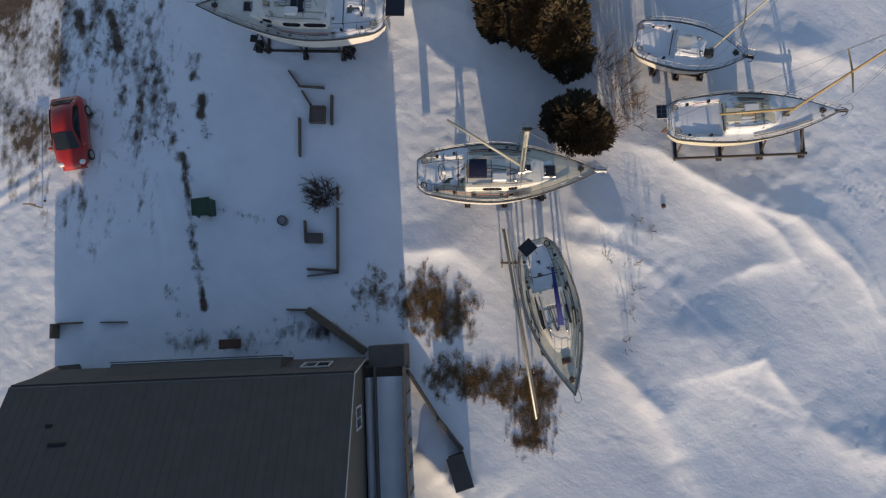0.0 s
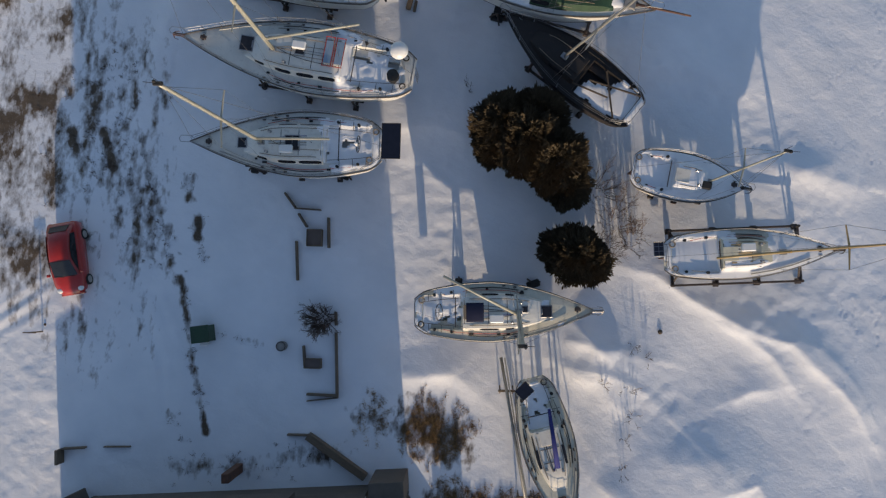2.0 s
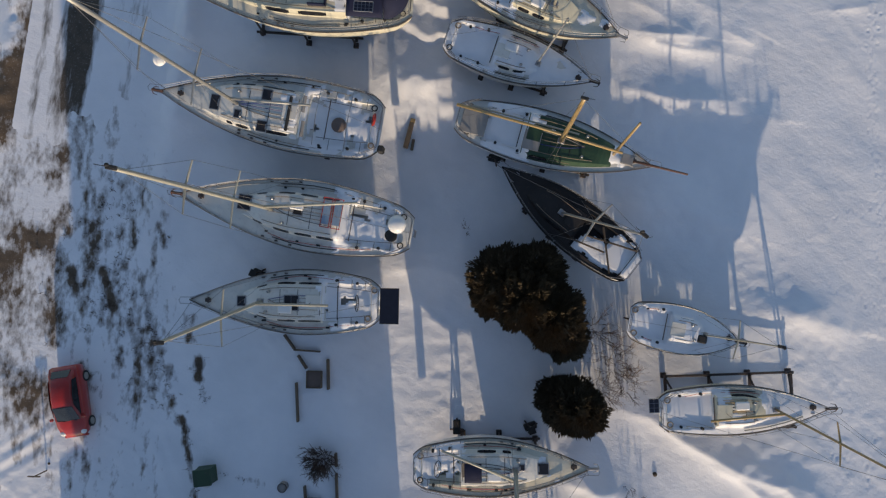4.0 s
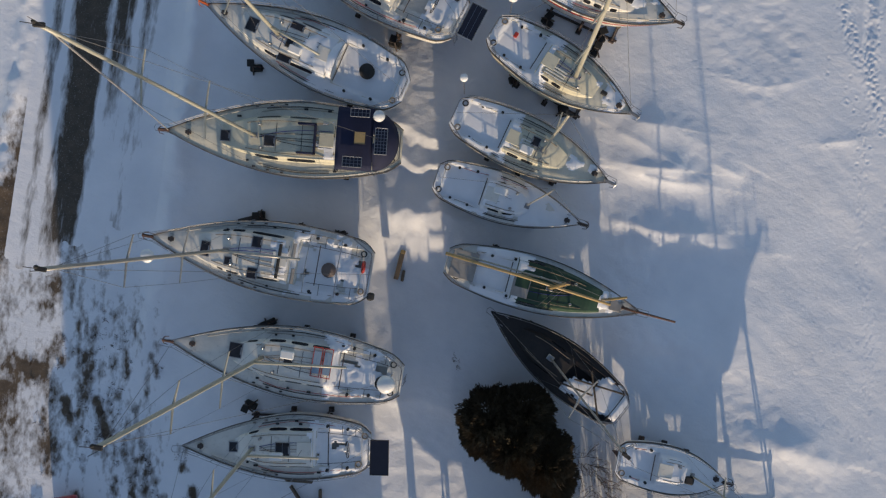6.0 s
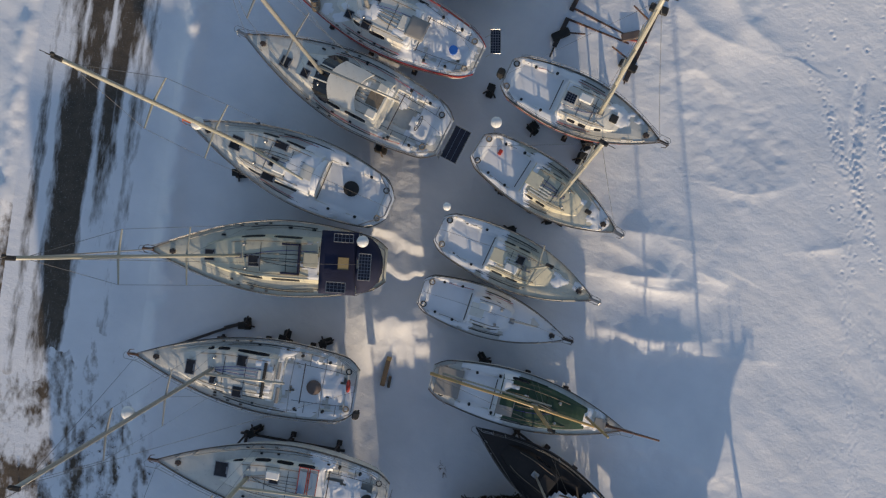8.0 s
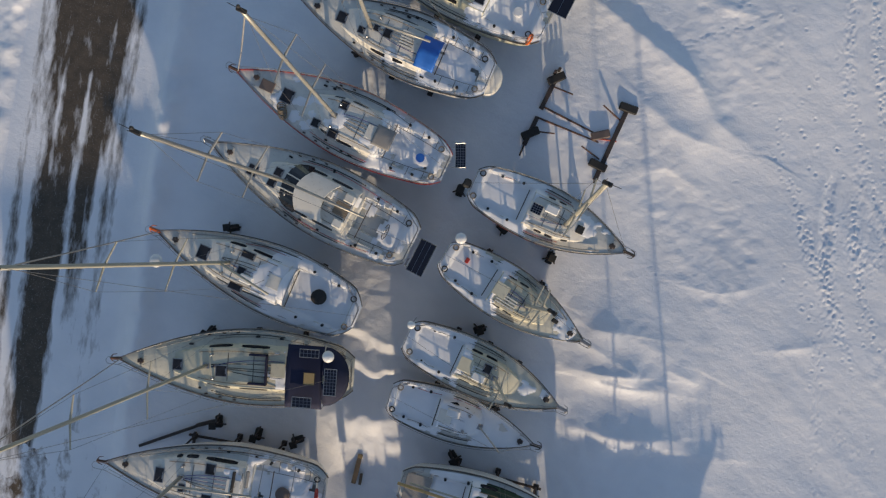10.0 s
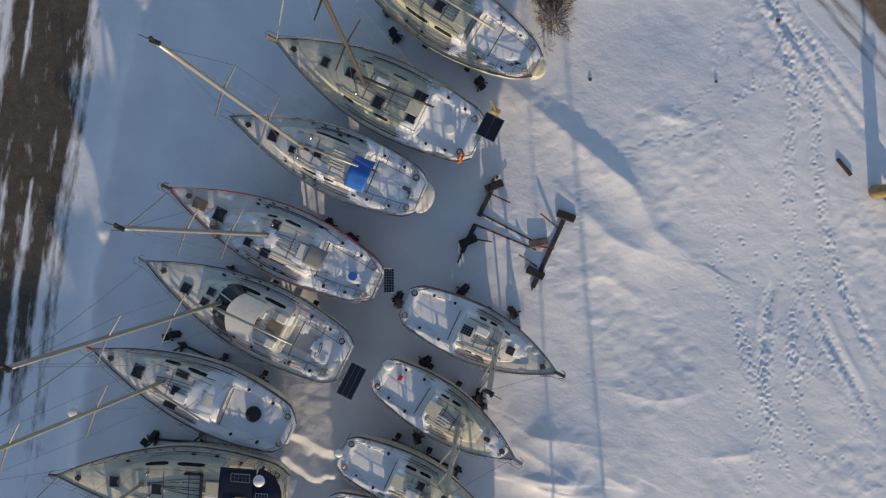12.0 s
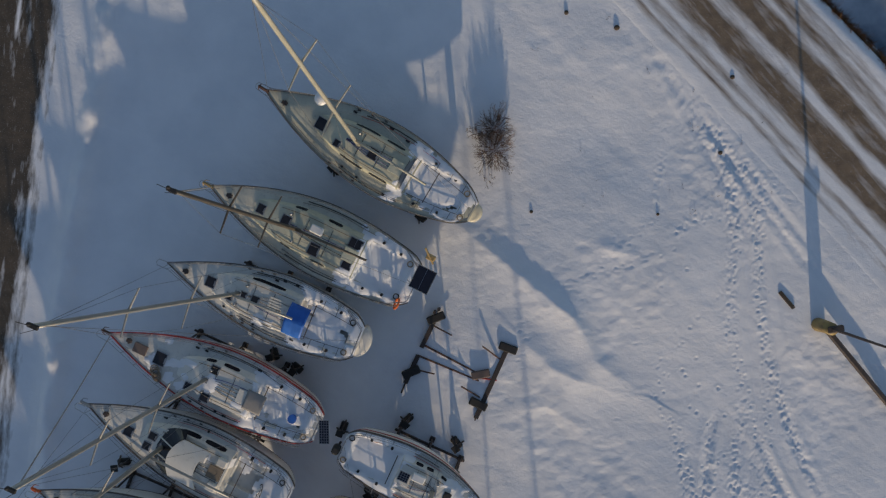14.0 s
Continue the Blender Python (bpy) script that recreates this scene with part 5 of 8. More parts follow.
def boat_base(at, turn, h, label, hull=GELCOAT, deck=DECKING, cabin_mat=GELCOAT, cabin=None, well=(0.06, 0.28, 0.75, 0.42), windows=((0.15, 0.45), (0.5, 0.72)), bottom=ANTIFOUL, stripe=None, name="sailing_boat",
              zones=(), seed=1, posts=6, rail=DARKRAIL, keel=True, fit=True, category="sailboat", wide=0.0, slide=None):
    z = ground_z(*at) * 0.5
    boat = thing(name, pose(at[0], at[1], z, 0, 0, turn), label, category, group="boats laid up in the yard")
    part("hull", shell(h, 0, 5), hull, boat, soft=True)
    part("bottom", shell(h, 5, 11), bottom, boat, "antifouled underwater hull", soft=True)
    bm = bmesh.new()
    n = 12
    port = [h.section(0, k, n) for k in range(n)]
    bm.faces.new([bm.verts.new(p) for p in port] + [bm.verts.new((p.x, -p.y, p.z)) for p in port[-2::-1]])
    bmesh.ops.recalc_face_normals(bm, faces=bm.faces)
    bmesh.ops.solidify(bm, geom=bm.faces[:], thickness=0.03)
    part("transom", bm, hull, boat)
    if stripe:
        for side in (1, -1):
            bm = bmesh.new()
            rings = []
            for i in range(31):
                a, b = h.section(i / 30, 1, 12), h.section(i / 30, 2, 12)
                c = a.lerp(b, 0.75)
                rings.append([Vector((a.x, side * (a.y + 0.012), a.z)), Vector((c.x, side * (c.y + 0.012), c.z))])
            loft(bm, rings)
            bmesh.ops.recalc_face_normals(bm, faces=bm.faces)
            bmesh.ops.solidify(bm, geom=bm.faces[:], thickness=0.008)
            part("stripe", bm, stripe, boat, "painted sheer stripe")
    part("deck", deck_mesh(h, well), deck, boat)
    if keel:
        zk = h.sheer(0.5) - h.draught(0.5)
        bm = bmesh.new()
        rings = []
        for zz, x0, x1, w in ((zk + 0.15, -0.13, 0.12, 0.16), (zk - 0.3, -0.11, 0.1, 0.14), (0.42, -0.07, 0.075, 0.12), (0.35, -0.06, 0.065, 0.1)):
            rings.append([Vector((h.L * (x0 + (x1 - x0) * t), w * math.sin(math.pi * min(1, t * 1.05)) ** 0.7 * sgn, zz)) for t, sgn in ((0, 1), (0.25, 1), (0.55, 1), (0.85, 1), (1, 1), (0.85, -1), (0.55, -1), (0.25, -1))])
        loft(bm, rings, closed=True, caps=True)
        bmesh.ops.recalc_face_normals(bm, faces=bm.faces)
        part("keel", bm, bottom, boat)
        bm = bmesh.new()
        box(bm, (h.x(0.06), 0, h.sheer(0.06) - h.draught(0.06) - 0.35), (0.45, 0.08, 1.1), bevel=0.03)
        part("rudder", bm, bottom, boat)
    cab = None
    if cabin:
        cab = Cabin(h, *cabin)
        co = part("coachroof", cab.mesh(), cabin_mat, boat)
        for a, b in windows:
            for side in (1, -1):
                part("window", cab.window(cab.s0 + (cab.s1 - cab.s0) * a, cab.s0 + (cab.s1 - cab.s0) * b, side), ACRYLIC, co)
        for side in (1, -1):
            bm = bmesh.new()
            pts = []
            for k in range(9):
                s = cab.s0 + (cab.s1 - cab.s0) * (0.08 + 0.7 * k / 8)
                y = side * cab.half(s) * 0.7
                pts.append((h.x(s), y, cab.top(s, y) + (0.05 if 0 < k < 8 else 0.0)))
            tube(bm, pts, 0.018, 5)
            part("handrail", bm, TEAK, co)

    def top(s, y):
        s0, s1, cw, cd = well
        if cab and cab.inside(s, y):
            return cab.top(s, y)
        zz = h.deck(max(0.0, min(1.0, s)), y)
        if cd and s0 < s < s1 and abs(y) < min(cw, h.half(s) * 0.8):
            zz -= cd * (1.0 if abs(y) < cw * 0.5 else 0.42)
        return zz

    if cab:
        # companionway slide and its washboards
        s = cab.s0 + 0.035
        bm = bmesh.new()
        box(bm, (h.x(s) + 0.1, 0, cab.top(s, 0) + 0.03), (0.75, 0.72, 0.05), bevel=0.012)
        part("companion_slide", bm, slide or cabin_mat, boat)
    if fit:
        fittings(boat, h, posts, rail=rail)
    def snow_top(s, y):
        s0, s1, cw, cd = well
        zz = top(s, y)
        if cd and s0 - 0.01 < s < s1 + 0.005 and not (cab and cab.inside(s, y)):
            zz = max(zz, h.deck(s, y) - 0.16 if abs(y) < min(cw, h.half(s) * 0.8) else zz)
        return zz

    for side in (1, -1):
        bm = bmesh.new()
        tube(bm, [Vector((h.x(s), side * (h.half(s) - 0.28), h.deck(s, h.half(s) - 0.28) + 0.012)) for s in (0.3, 0.37, 0.44, 0.51, 0.58)], 0.022, 4)
        part("genoa_track", bm, BLACKRUBBER, boat)
    if zones:
        for k, zone in enumerate(zones):
            zone = (zone[0], zone[1], zone[2] * 0.86, zone[3] * 0.86, zone[4])
            tagged(part("snow", snow_cover(h, snow_top, [zone], seed + 0.37 * k), DECKSNOW, boat, soft=True), "wind-packed snow on the deck", kind="stuff")
    if hull is not BLACKPAINT:
        winches(boat, h, top, [(well[0] + 0.3 * (well[1] - well[0]), h.half(0.12) * 0.72), (well[0] + 0.3 * (well[1] - well[0]), -h.half(0.12) * 0.72), (well[0] + 0.75 * (well[1] - well[0]), h.half(0.2) * 0.74), (well[0] + 0.75 * (well[1] - well[0]), -h.half(0.2) * 0.74)])
    if hull is not BLACKPAINT:
        deck_gear(boat, h, top, cab, seed, any(zone[4] >= 0.85 for zone in zones))
    stands(pose(at[0], at[1], z, 0, 0, turn), h, "dark steel cradle with timber pads under a boat", wide)
    # bow cleats and a deck pipe
    for side in (1, -1):
        y = side * h.half(0.9) * 0.6
        bm = bmesh.new()
        tube(bm, [(h.x(0.9) - 0.1, y, h.deck(0.9, y) + 0.06), (h.x(0.9) + 0.1, y, h.deck(0.9, y) + 0.06)], 0.018, 5)
        tube(bm, [(h.x(0.9), y, h.deck(0.9, y)), (h.x(0.9), y, h.deck(0.9, y) + 0.06)], 0.022, 5)
        part("cleat", bm, STEEL, boat)
    return boat, top, cab


def lean_to(at, turn, h, s, z0, tip, x, y):
    """The lean, in the boat's own axes, that sets the masthead over (x, y) to fit the camera's view."""
    a = radians(-turn)
    dx, dy = x - at[0], y - at[1]
    return ((dx * math.cos(a) - dy * math.sin(a) - h.x(s)) / (tip - z0), (dx * math.sin(a) + dy * math.cos(a)) / (tip - z0))


def lifebuoy(boat, p, mat, r=0.28):
    bm = bmesh.new()
    ring_torus(bm, p, r, 0.06, 18, 6, tilt=Matrix.Rotation(radians(70), 3, "Y"))
    part("lifebuoy", bm, mat, boat, "ring lifebuoy on the stern rail")


def ladder(boat, h, y=0.0):
    bm = bmesh.new()
    x = h.x(0) - 0.1
    for dy in (-0.18, 0.18):
        tube(bm, [(x, y + dy, h.sheer(0) + 0.6), (x - 0.04, y + dy, h.sheer(0) - 0.9)], 0.016, 5)
    for k in range(5):
        tube(bm, [(x - 0.02, y - 0.18, h.sheer(0) - 0.8 + k * 0.3), (x - 0.02, y + 0.18, h.sheer(0) - 0.8 + k * 0.3)], 0.014, 5)
    part("boarding_ladder", bm, STEEL, boat)


def ball_on_pole(boat, x, y, z, up, r, label="white radar dome on a stern pole"):
    bm = bmesh.new()
    tube(bm, [(x, y, z), (x, y, z + up)], 0.035, 6)
    pole = part("radar_pole", bm, STEEL, boat)
    bm = bmesh.new()
    dome(bm, (x, y, z + up + 0.1), r, r * 0.75)
    part("radome", bm, WHITEPLASTIC, pole, label, soft=True)


def round_counter(boat, h, deep, share, mat, label):
    """A moulded stern that swells out behind the transom, rounded in plan and section."""
    rings = []
    for drop, out in ((0.03, 0.55), (0.06, 0.8), (0.14, 0.95), (0.3, 1.0), (0.5, 0.96), (0.8, 0.8), (1.1, 0.5)):
        w = h.half(0) * share * (0.93 + 0.07 * out)
        rings.append([Vector((h.x(0) + 0.12 - (0.12 + deep * out) * math.cos(a) ** 0.8, w * math.sin(a), h.sheer(0) - drop)) for a in (radians(-88 + 176 * k / 16) for k in range(17))])
    bm = bmesh.new()
    loft(bm, rings, closed=True, caps=True)
    bmesh.ops.recalc_face_normals(bm, faces=bm.faces)
    part("counter_stern", bm, mat, boat, label, soft=True)


def sheet_cover(boat, h, top, s0, s1, w, up, mat, name, label, sag=0.05):
    """A cloth stretched over the boat between s0 and s1."""
    bm = bmesh.new()
    rings = []
    for i in range(9):
        s = s0 + (s1 - s0) * i / 8
        rings.append([Vector((h.x(s), w * (k / 5 - 1), top(s0 - 0.02, 0) + up - sag * (abs(k / 5 - 1)) ** 2 * 3 + 0.02 * noise.noise((i * 0.9, k * 0.8, s0 * 9)))) for k in range(11)])
    loft(bm, rings)
    bmesh.ops.recalc_face_normals(bm, faces=bm.faces)
    bmesh.ops.solidify(bm, geom=bm.faces[:], thickness=0.012)
    return part(name, bm, mat, boat, label, soft=True)


# sloop with the navy companion cover
AT, TURN = (3.08, 5.12), 1.6
h = Hull(9.15, 3.05, 3.05, 3.3, stern=0.62, widest=0.42, fine=1.75)
b, top, cab = boat_base(AT, TURN, h, "white sloop with navy companion cover and dark rail on stands", deck=CREAMDECK, cabin=(0.27, 0.74, 0.95, 0.42, 0.4), well=(0.05, 0.26, 0.85, 0.45), windows=((0.2, 0.42), (0.5, 0.6)), seed=1, slide=TEAK, zones=[(0.03, 0.27, -1.2, 1.2, 0.5), (0.74, 0.8, -0.5, 0.5, 0.2)])
hatch_on(b, h, top, 0.73, 0.0, 0.52, 0.55)
hatch_on(b, h, top, 0.61, 0.12, 0.26, 0.3)
sheet_cover(b, h, top, 0.29, 0.385, 0.48, 1.02, NAVY, "companion_cover", "navy canvas companionway cover", 0.02)
rig(b, h, 0.575, top(0.575, 0), 13.6, lean_to(AT, TURN, h, 0.575, top(0.575, 0), 13.6, 3.21, 4.19), boom=(4.0, -28, 1.5, 1.4), radar=0.0, furl=False, mat=CREAMSPAR, thick=0.125)
wheel_at(b, h, 0.14, h.sheer(0.14) - 0.4)
anchor_at(b, h, STEEL)

# small sloop with its mast down
AT, TURN = (5.54, -2.04), -75.1
h = Hull(7.9, 2.75, 2.75, 2.95, stern=0.6, widest=0.42, fine=1.8, depth=1.3)
b, top, cab = boat_base(AT, TURN, h, "cream sloop with mast unstepped and blue sail cover", hull=CREAM, deck=CREAMDECK, cabin=(0.33, 0.72, 0.78, 0.38, 0.4), well=(0.04, 0.32, 0.75, 0.42), windows=((0.06, 0.6),), seed=2, posts=5, zones=[(0.06, 0.3, -0.7, 0.7, 0.42)])
solar(b, h.x(0.05), -0.55, 3.75, 0.62, 0.72, 1, 1, 0.5)
for side in (1, -1):
    bm = bmesh.new()
    box(bm, (h.x(0.5), side * 0.66, cab.top(0.5, 0.62) + 0.01), (0.95, 0.13, 0.05), bevel=0.02)
    part("cabin_light", bm, ACRYLIC, b, "long dark cabin window")
bm = bmesh.new()
tube(bm, [(h.x(0.56), 0.12, 3.6), (h.x(0.2), 0.42, 3.5)], 0.14, 9, 0.08)
part("sail_cover", bm, SAILBLUE, b, "deep blue sail cover on the lowered boom", soft=True)
bm = bmesh.new()
tube(bm, [(h.x(0.86), 0.95, 1.0), (h.x(0.98), 0.1, 2.9)], 0.03, 6)
tube(bm, [(h.x(0.86), 0.98, 1.0), (h.x(0.8), 1.0, 0.3)], 0.03, 6)
part("strut", bm, LIGHTBLUE, b, "light blue bow strut")
bm = bmesh.new()
box(bm, (h.x(0.78), 0.0, top(0.78, 0) + 0.06), (0.3, 0.42, 0.1), bevel=0.02)
part("mast_tabernacle", bm, RUST, b)
spar = thing("lowered_mast", pose(4.0, -2.6, 0), "pale alloy mast lying beside a sloop on trestles", "mast")
bm = bmesh.new()
tube(bm, [(-0.95, 5.2, 0.75), (0.9, -4.7, 0.7)], 0.085, 8, 0.07)
part("spar", bm, ALLOY, spar, soft=True)
bm = bmesh.new()
tube(bm, [(-0.75, 5.2, 0.9), (0.2, -0.4, 0.84), (0.98, -4.4, 0.8)], 0.035, 6)
part("spare_boom", bm, ALLOY, spar)
for py in (3.4, -2.2):
    bm = bmesh.new()
    box(bm, (-0.95 + 1.85 * (5.2 - py) / 9.9, py, 0.58), (0.9, 0.12, 0.1), bevel=0.01)
    for dx in (-0.35, 0.35):
        tube(bm, [(-0.95 + 1.85 * (5.2 - py) / 9.9 + dx, py - 0.2, 0.0), (-0.95 + 1.85 * (5.2 - py) / 9.9 + dx, py, 0.58)], 0.035, 5)
        tube(bm, [(-0.95 + 1.85 * (5.2 - py) / 9.9 + dx, py + 0.2, 0.0), (-0.95 + 1.85 * (5.2 - py) / 9.9 + dx, py, 0.58)], 0.035, 5)
    part("trestle", bm, TIMBER, spar)

# sloop with the big black panel
AT, TURN = (-8.22, 13.5), 179.7
h = Hull(9.85, 3.4, 3.5, 3.85, stern=0.66, widest=0.4, fine=1.7)
b, top, cab = boat_base(AT, TURN, h, "white sloop with large black stern panel on stands", cabin=(0.3, 0.72, 1.05, 0.42, 0.4), well=(0.05, 0.29, 0.95, 0.45), windows=((0.02, 0.3), (0.34, 0.56), (0.7, 0.82)), seed=3, zones=[(0.03, 0.3, -1.3, 1.3, 0.62)])
hatch_on(b, h, top, 0.458, 0.04, 0.72, 0.75, panes=2)
hatch_on(b, h, top, 0.727, 0.01, 0.42, 0.5)
solar(b, h.x(0) - 0.62, 0.05, 4.85, 0.92, 1.75, 1, 1)
rig(b, h, 0.62, top(0.62, 0), 16.1, lean_to(AT, TURN, h, 0.62, top(0.62, 0), 16.1, -9.05, 12.7), boom=(3.7, 0, 1.1, 0.1), mat=CREAMSPAR, furl=False, spreaders=1)
wheel_at(b, h, 0.12, h.sheer(0.12) - 0.45)
ladder(b, h, 0.5)

# sloop with deck chairs and a dome
AT, TURN = (-7.74, 18.05), 171.1
h = Hull(12.25, 3.7, 3.75, 4.1, stern=0.6, widest=0.43, fine=1.75)
b, top, cab = boat_base(AT, TURN, h, "white sloop with folded chairs and stern dome on stands", cabin=(0.3, 0.72, 1.1, 0.45, 0.4), well=(0.07, 0.27, 1.0, 0.45), windows=((0.05, 0.22), (0.27, 0.44), (0.5, 0.66), (0.78, 0.88)), seed=4, posts=7, zones=[(0.06, 0.29, -1.3, 1.3, 0.62)])
hatch_on(b, h, top, 0.714, -0.13, 0.66, 0.75)
hatch_on(b, h, top, 0.481, -0.22, 0.46, 0.55)
ball_on_pole(b, h.x(0.045), -0.2, h.sheer(0.05), 2.6, 0.44, "large white dome on a stern pole")
bm = bmesh.new()
tube(bm, [(h.x(0.085), 0.3, h.sheer(0.08)), (h.x(0.085), 0.3, h.sheer(0.08) + 0.45)], 0.33, 12, 0.3)
part("barbecue", bm, BLACKRUBBER, b, soft=True)
for k in range(2):
    x0 = h.x(0.29) + 0.1 + k * 0.55
    bm = bmesh.new()
    for dx in (0, 0.44):
        tube(bm, [(x0 + dx, -1.05, top(0.32, 0) + 0.1), (x0 + dx, 0.45, top(0.32, 0) + 0.13)], 0.022, 5)
    for dy in (-1.05, 0.45):
        tube(bm, [(x0 - 0.03, dy, top(0.32, 0) + 0.12), (x0 + 0.47, dy, top(0.32, 0) + 0.12)], 0.022, 5)
    ch = part("folded_chair", bm, RED, b, "folded chair with red frame and blue cloth")
    bm = bmesh.new()
    box(bm, (x0 + 0.22, -0.28, top(0.32, 0) + 0.11), (0.38, 1.15, 0.03), bevel=0.008)
    part("cloth", bm, FADEDBLUE, ch)
rig(b, h, 0.595, top(0.595, 0), 19.8, lean_to(AT, TURN, h, 0.595, top(0.595, 0), 19.8, -8.85, 18.0), boom=(4.9, 10, 1.4, 1.6), mat=CREAMSPAR, thick=0.125, furl=False, radar=0.0)
anchor_at(b, h)
ladder(b, h)

# cruiser with rolled canvas and the red ring
AT, TURN = (-9.28, 23.48), 170.8
h = Hull(11.9, 3.95, 3.4, 3.7, stern=0.82, widest=0.36, fine=1.9)
b, top, cab = boat_base(AT, TURN, h, "white cruiser with rolled canvas and red ring lifebuoy", cabin=(0.36, 0.8, 1.25, 0.45, 0.5), well=(0.05, 0.33, 1.2, 0.45), windows=((0.1, 0.42), (0.5, 0.62), (0.66, 0.72)), seed=5, posts=7, zones=[(0.02, 0.34, -1.6, 1.6, 0.75), (0.36, 0.44, -1.2, 1.2, 0.3)])
hatch_on(b, h, top, 0.739, 0.11, 0.45, 0.75)
hatch_on(b, h, top, 0.628, 0.54, 0.33, 0.4)
hatch_on(b, h, top, 0.513, -0.69, 0.5, 0.55)
hatch_on(b, h, top, 0.514, 0.96, 0.5, 0.55)
for s, y0, y1, r in ((0.405, -0.8, 1.0, 0.085), (0.345, -0.95, -0.1, 0.1), (0.335, 0.35, 1.15, 0.1)):
    bm = bmesh.new()
    tube(bm, [(h.x(s), y0 + (y1 - y0) * k / 4, top(0.38, 0.2) + 0.1 + 0.03 * noise.noise((k * 1.3, s * 9, 0))) for k in range(5)], r, 8)
    part("canvas_roll", bm, BLACKRUBBER if r < 0.09 else GREYCANVAS, b, "dark canvas rolled and lashed across the cabin")
bm = bmesh.new()
dome(bm, (h.x(0.19), 0.15, h.sheer(0.19) + 0.05), 0.4, 0.16, 16, 4)
part("table_cover", bm, BROWNCANVAS, b, "brown cockpit table cover", soft=True)
bm = bmesh.new()
for s in (0.14, 0.28):
    tube(bm, [(h.x(s), 1.5, h.sheer(s) + 0.7), (h.x(s), 0, h.sheer(s) + 0.95), (h.x(s), -1.5, h.sheer(s) + 0.7)], 0.022, 5)
part("cockpit_hoops", bm, STEEL, b)
lifebuoy(b, (h.x(0.035), -0.35, h.sheer(0.03) + 0.5), RED)
bm = bmesh.new()
box(bm, (h.x(0) - 0.2, 1.1, h.sheer(0) + 0.35), (0.34, 0.4, 0.55), bevel=0.08)
tube(bm, [(h.x(0) - 0.2, 1.1, h.sheer(0) + 0.3), (h.x(0) - 0.2, 1.1, h.sheer(0) - 0.6)], 0.06, 6)
part("outboard_motor", bm, BLACKRUBBER, b)
rig(b, h, 0.64, top(0.64, 0), 19.7, lean_to(AT, TURN, h, 0.64, top(0.64, 0), 19.7, -10.66, 23.05), boom=(4.2, 4, 1.2, 0.2), radar=0.53, furl=False, thick=0.12)
anchor_at(b, h)

# the large sloop with the navy bimini
AT, TURN = (-8.02, 29.6), 176.5
h = Hull(12.4, 4.0, 3.7, 4.05, stern=0.6, widest=0.42, fine=1.8)
b, top, cab = boat_base(AT, TURN, h, "cream cruising yacht with navy bimini and solar panels", hull=CREAM, deck=CREAMDECK, cabin_mat=CREAM, cabin=(0.27, 0.76, 1.2, 0.42, 0.4), well=(0.05, 0.26, 1.1, 0.45), windows=((0.18, 0.42), (0.5, 0.7)), seed=6, posts=8, zones=[(0.26, 0.34, -1.0, 1.0, 0.35)])
hatch_on(b, h, top, 0.743, 0.08, 0.48, 0.55)
hatch_on(b, h, top, 0.55, 0.22, 0.55, 0.55)
bim = sheet_cover(b, h, top, 0.105, 0.255, 1.58, 2.05, NAVY, "bimini", "navy canvas bimini over the cockpit", 0.06)
for s in (0.11, 0.18, 0.25):
    bm = bmesh.new()
    zt = top(0.085, 0) + 2.02
    tube(bm, [(h.x(s), 1.62, h.sheer(s)), (h.x(s), 1.6, zt - 0.25), (h.x(s), 0, zt), (h.x(s), -1.6, zt - 0.25), (h.x(s), -1.62, h.sheer(s))], 0.02, 6)
    part("bimini_hoop", bm, STEEL, bim)
solar(b, h.x(0.155), 0.0, 5.62, 0.55, 0.6, 1, 1, 0, False, "brown-tinted panel on the bimini", VARNISH)
solar(b, h.x(0.07), 0.1, 5.62, 0.6, 1.3, 4, 8, 0, True, "gridded solar panel on the stern arch")
solar(b, h.x(0.18), 1.2, 5.6, 0.95, 0.5, 5, 3, 0, False, "gridded solar panel on the bimini")
solar(b, h.x(0.16), -1.25, 5.6, 0.95, 0.4, 5, 2, 0, False, "gridded solar panel on the bimini")
bm = bmesh.new()
rings = []
for i in range(6):
    t = i / 5
    q = 0.15 + 0.85 * t
    rings.append([Vector((h.x(0.105) - 1.25 * q * math.sin(math.pi * k / 12), 1.5 * q * math.cos(math.pi * k / 12), 5.55 - 0.75 * t**2.5)) for k in range(13)])
loft(bm, rings)
bmesh.ops.recalc_face_normals(bm, faces=bm.faces)
bmesh.ops.solidify(bm, geom=bm.faces[:], thickness=0.015)
part("stern_dodger", bm, NAVY, b, "navy canvas wrapped round the stern", soft=True)
ball_on_pole(b, h.x(0.085), -1.15, h.sheer(0.09), 1.75, 0.3)
bm = bmesh.new()
for p, q in (((h.x(0.36), 0.75), (h.x(0.36), -0.75)), ((h.x(0.36), 0.75), (h.x(0.43), 0.75)), ((h.x(0.36), -0.75), (h.x(0.43), -0.75))):
    box(bm, ((p[0] + q[0]) / 2, (p[1] + q[1]) / 2, top(0.36, 0) + 0.12), (abs(p[0] - q[0]) + 0.1, abs(p[1] - q[1]) + 0.1, 0.24), bevel=0.02)
part("hood_coaming", bm, NAVY, b, "navy canvas hood coaming")
rig(b, h, 0.615, top(0.615, 0), 20.8, lean_to(AT, TURN, h, 0.615, top(0.615, 0), 20.8, -10.1, 29.73), boom=None, mat=CREAMSPAR, thick=0.11)
anchor_at(b, h)

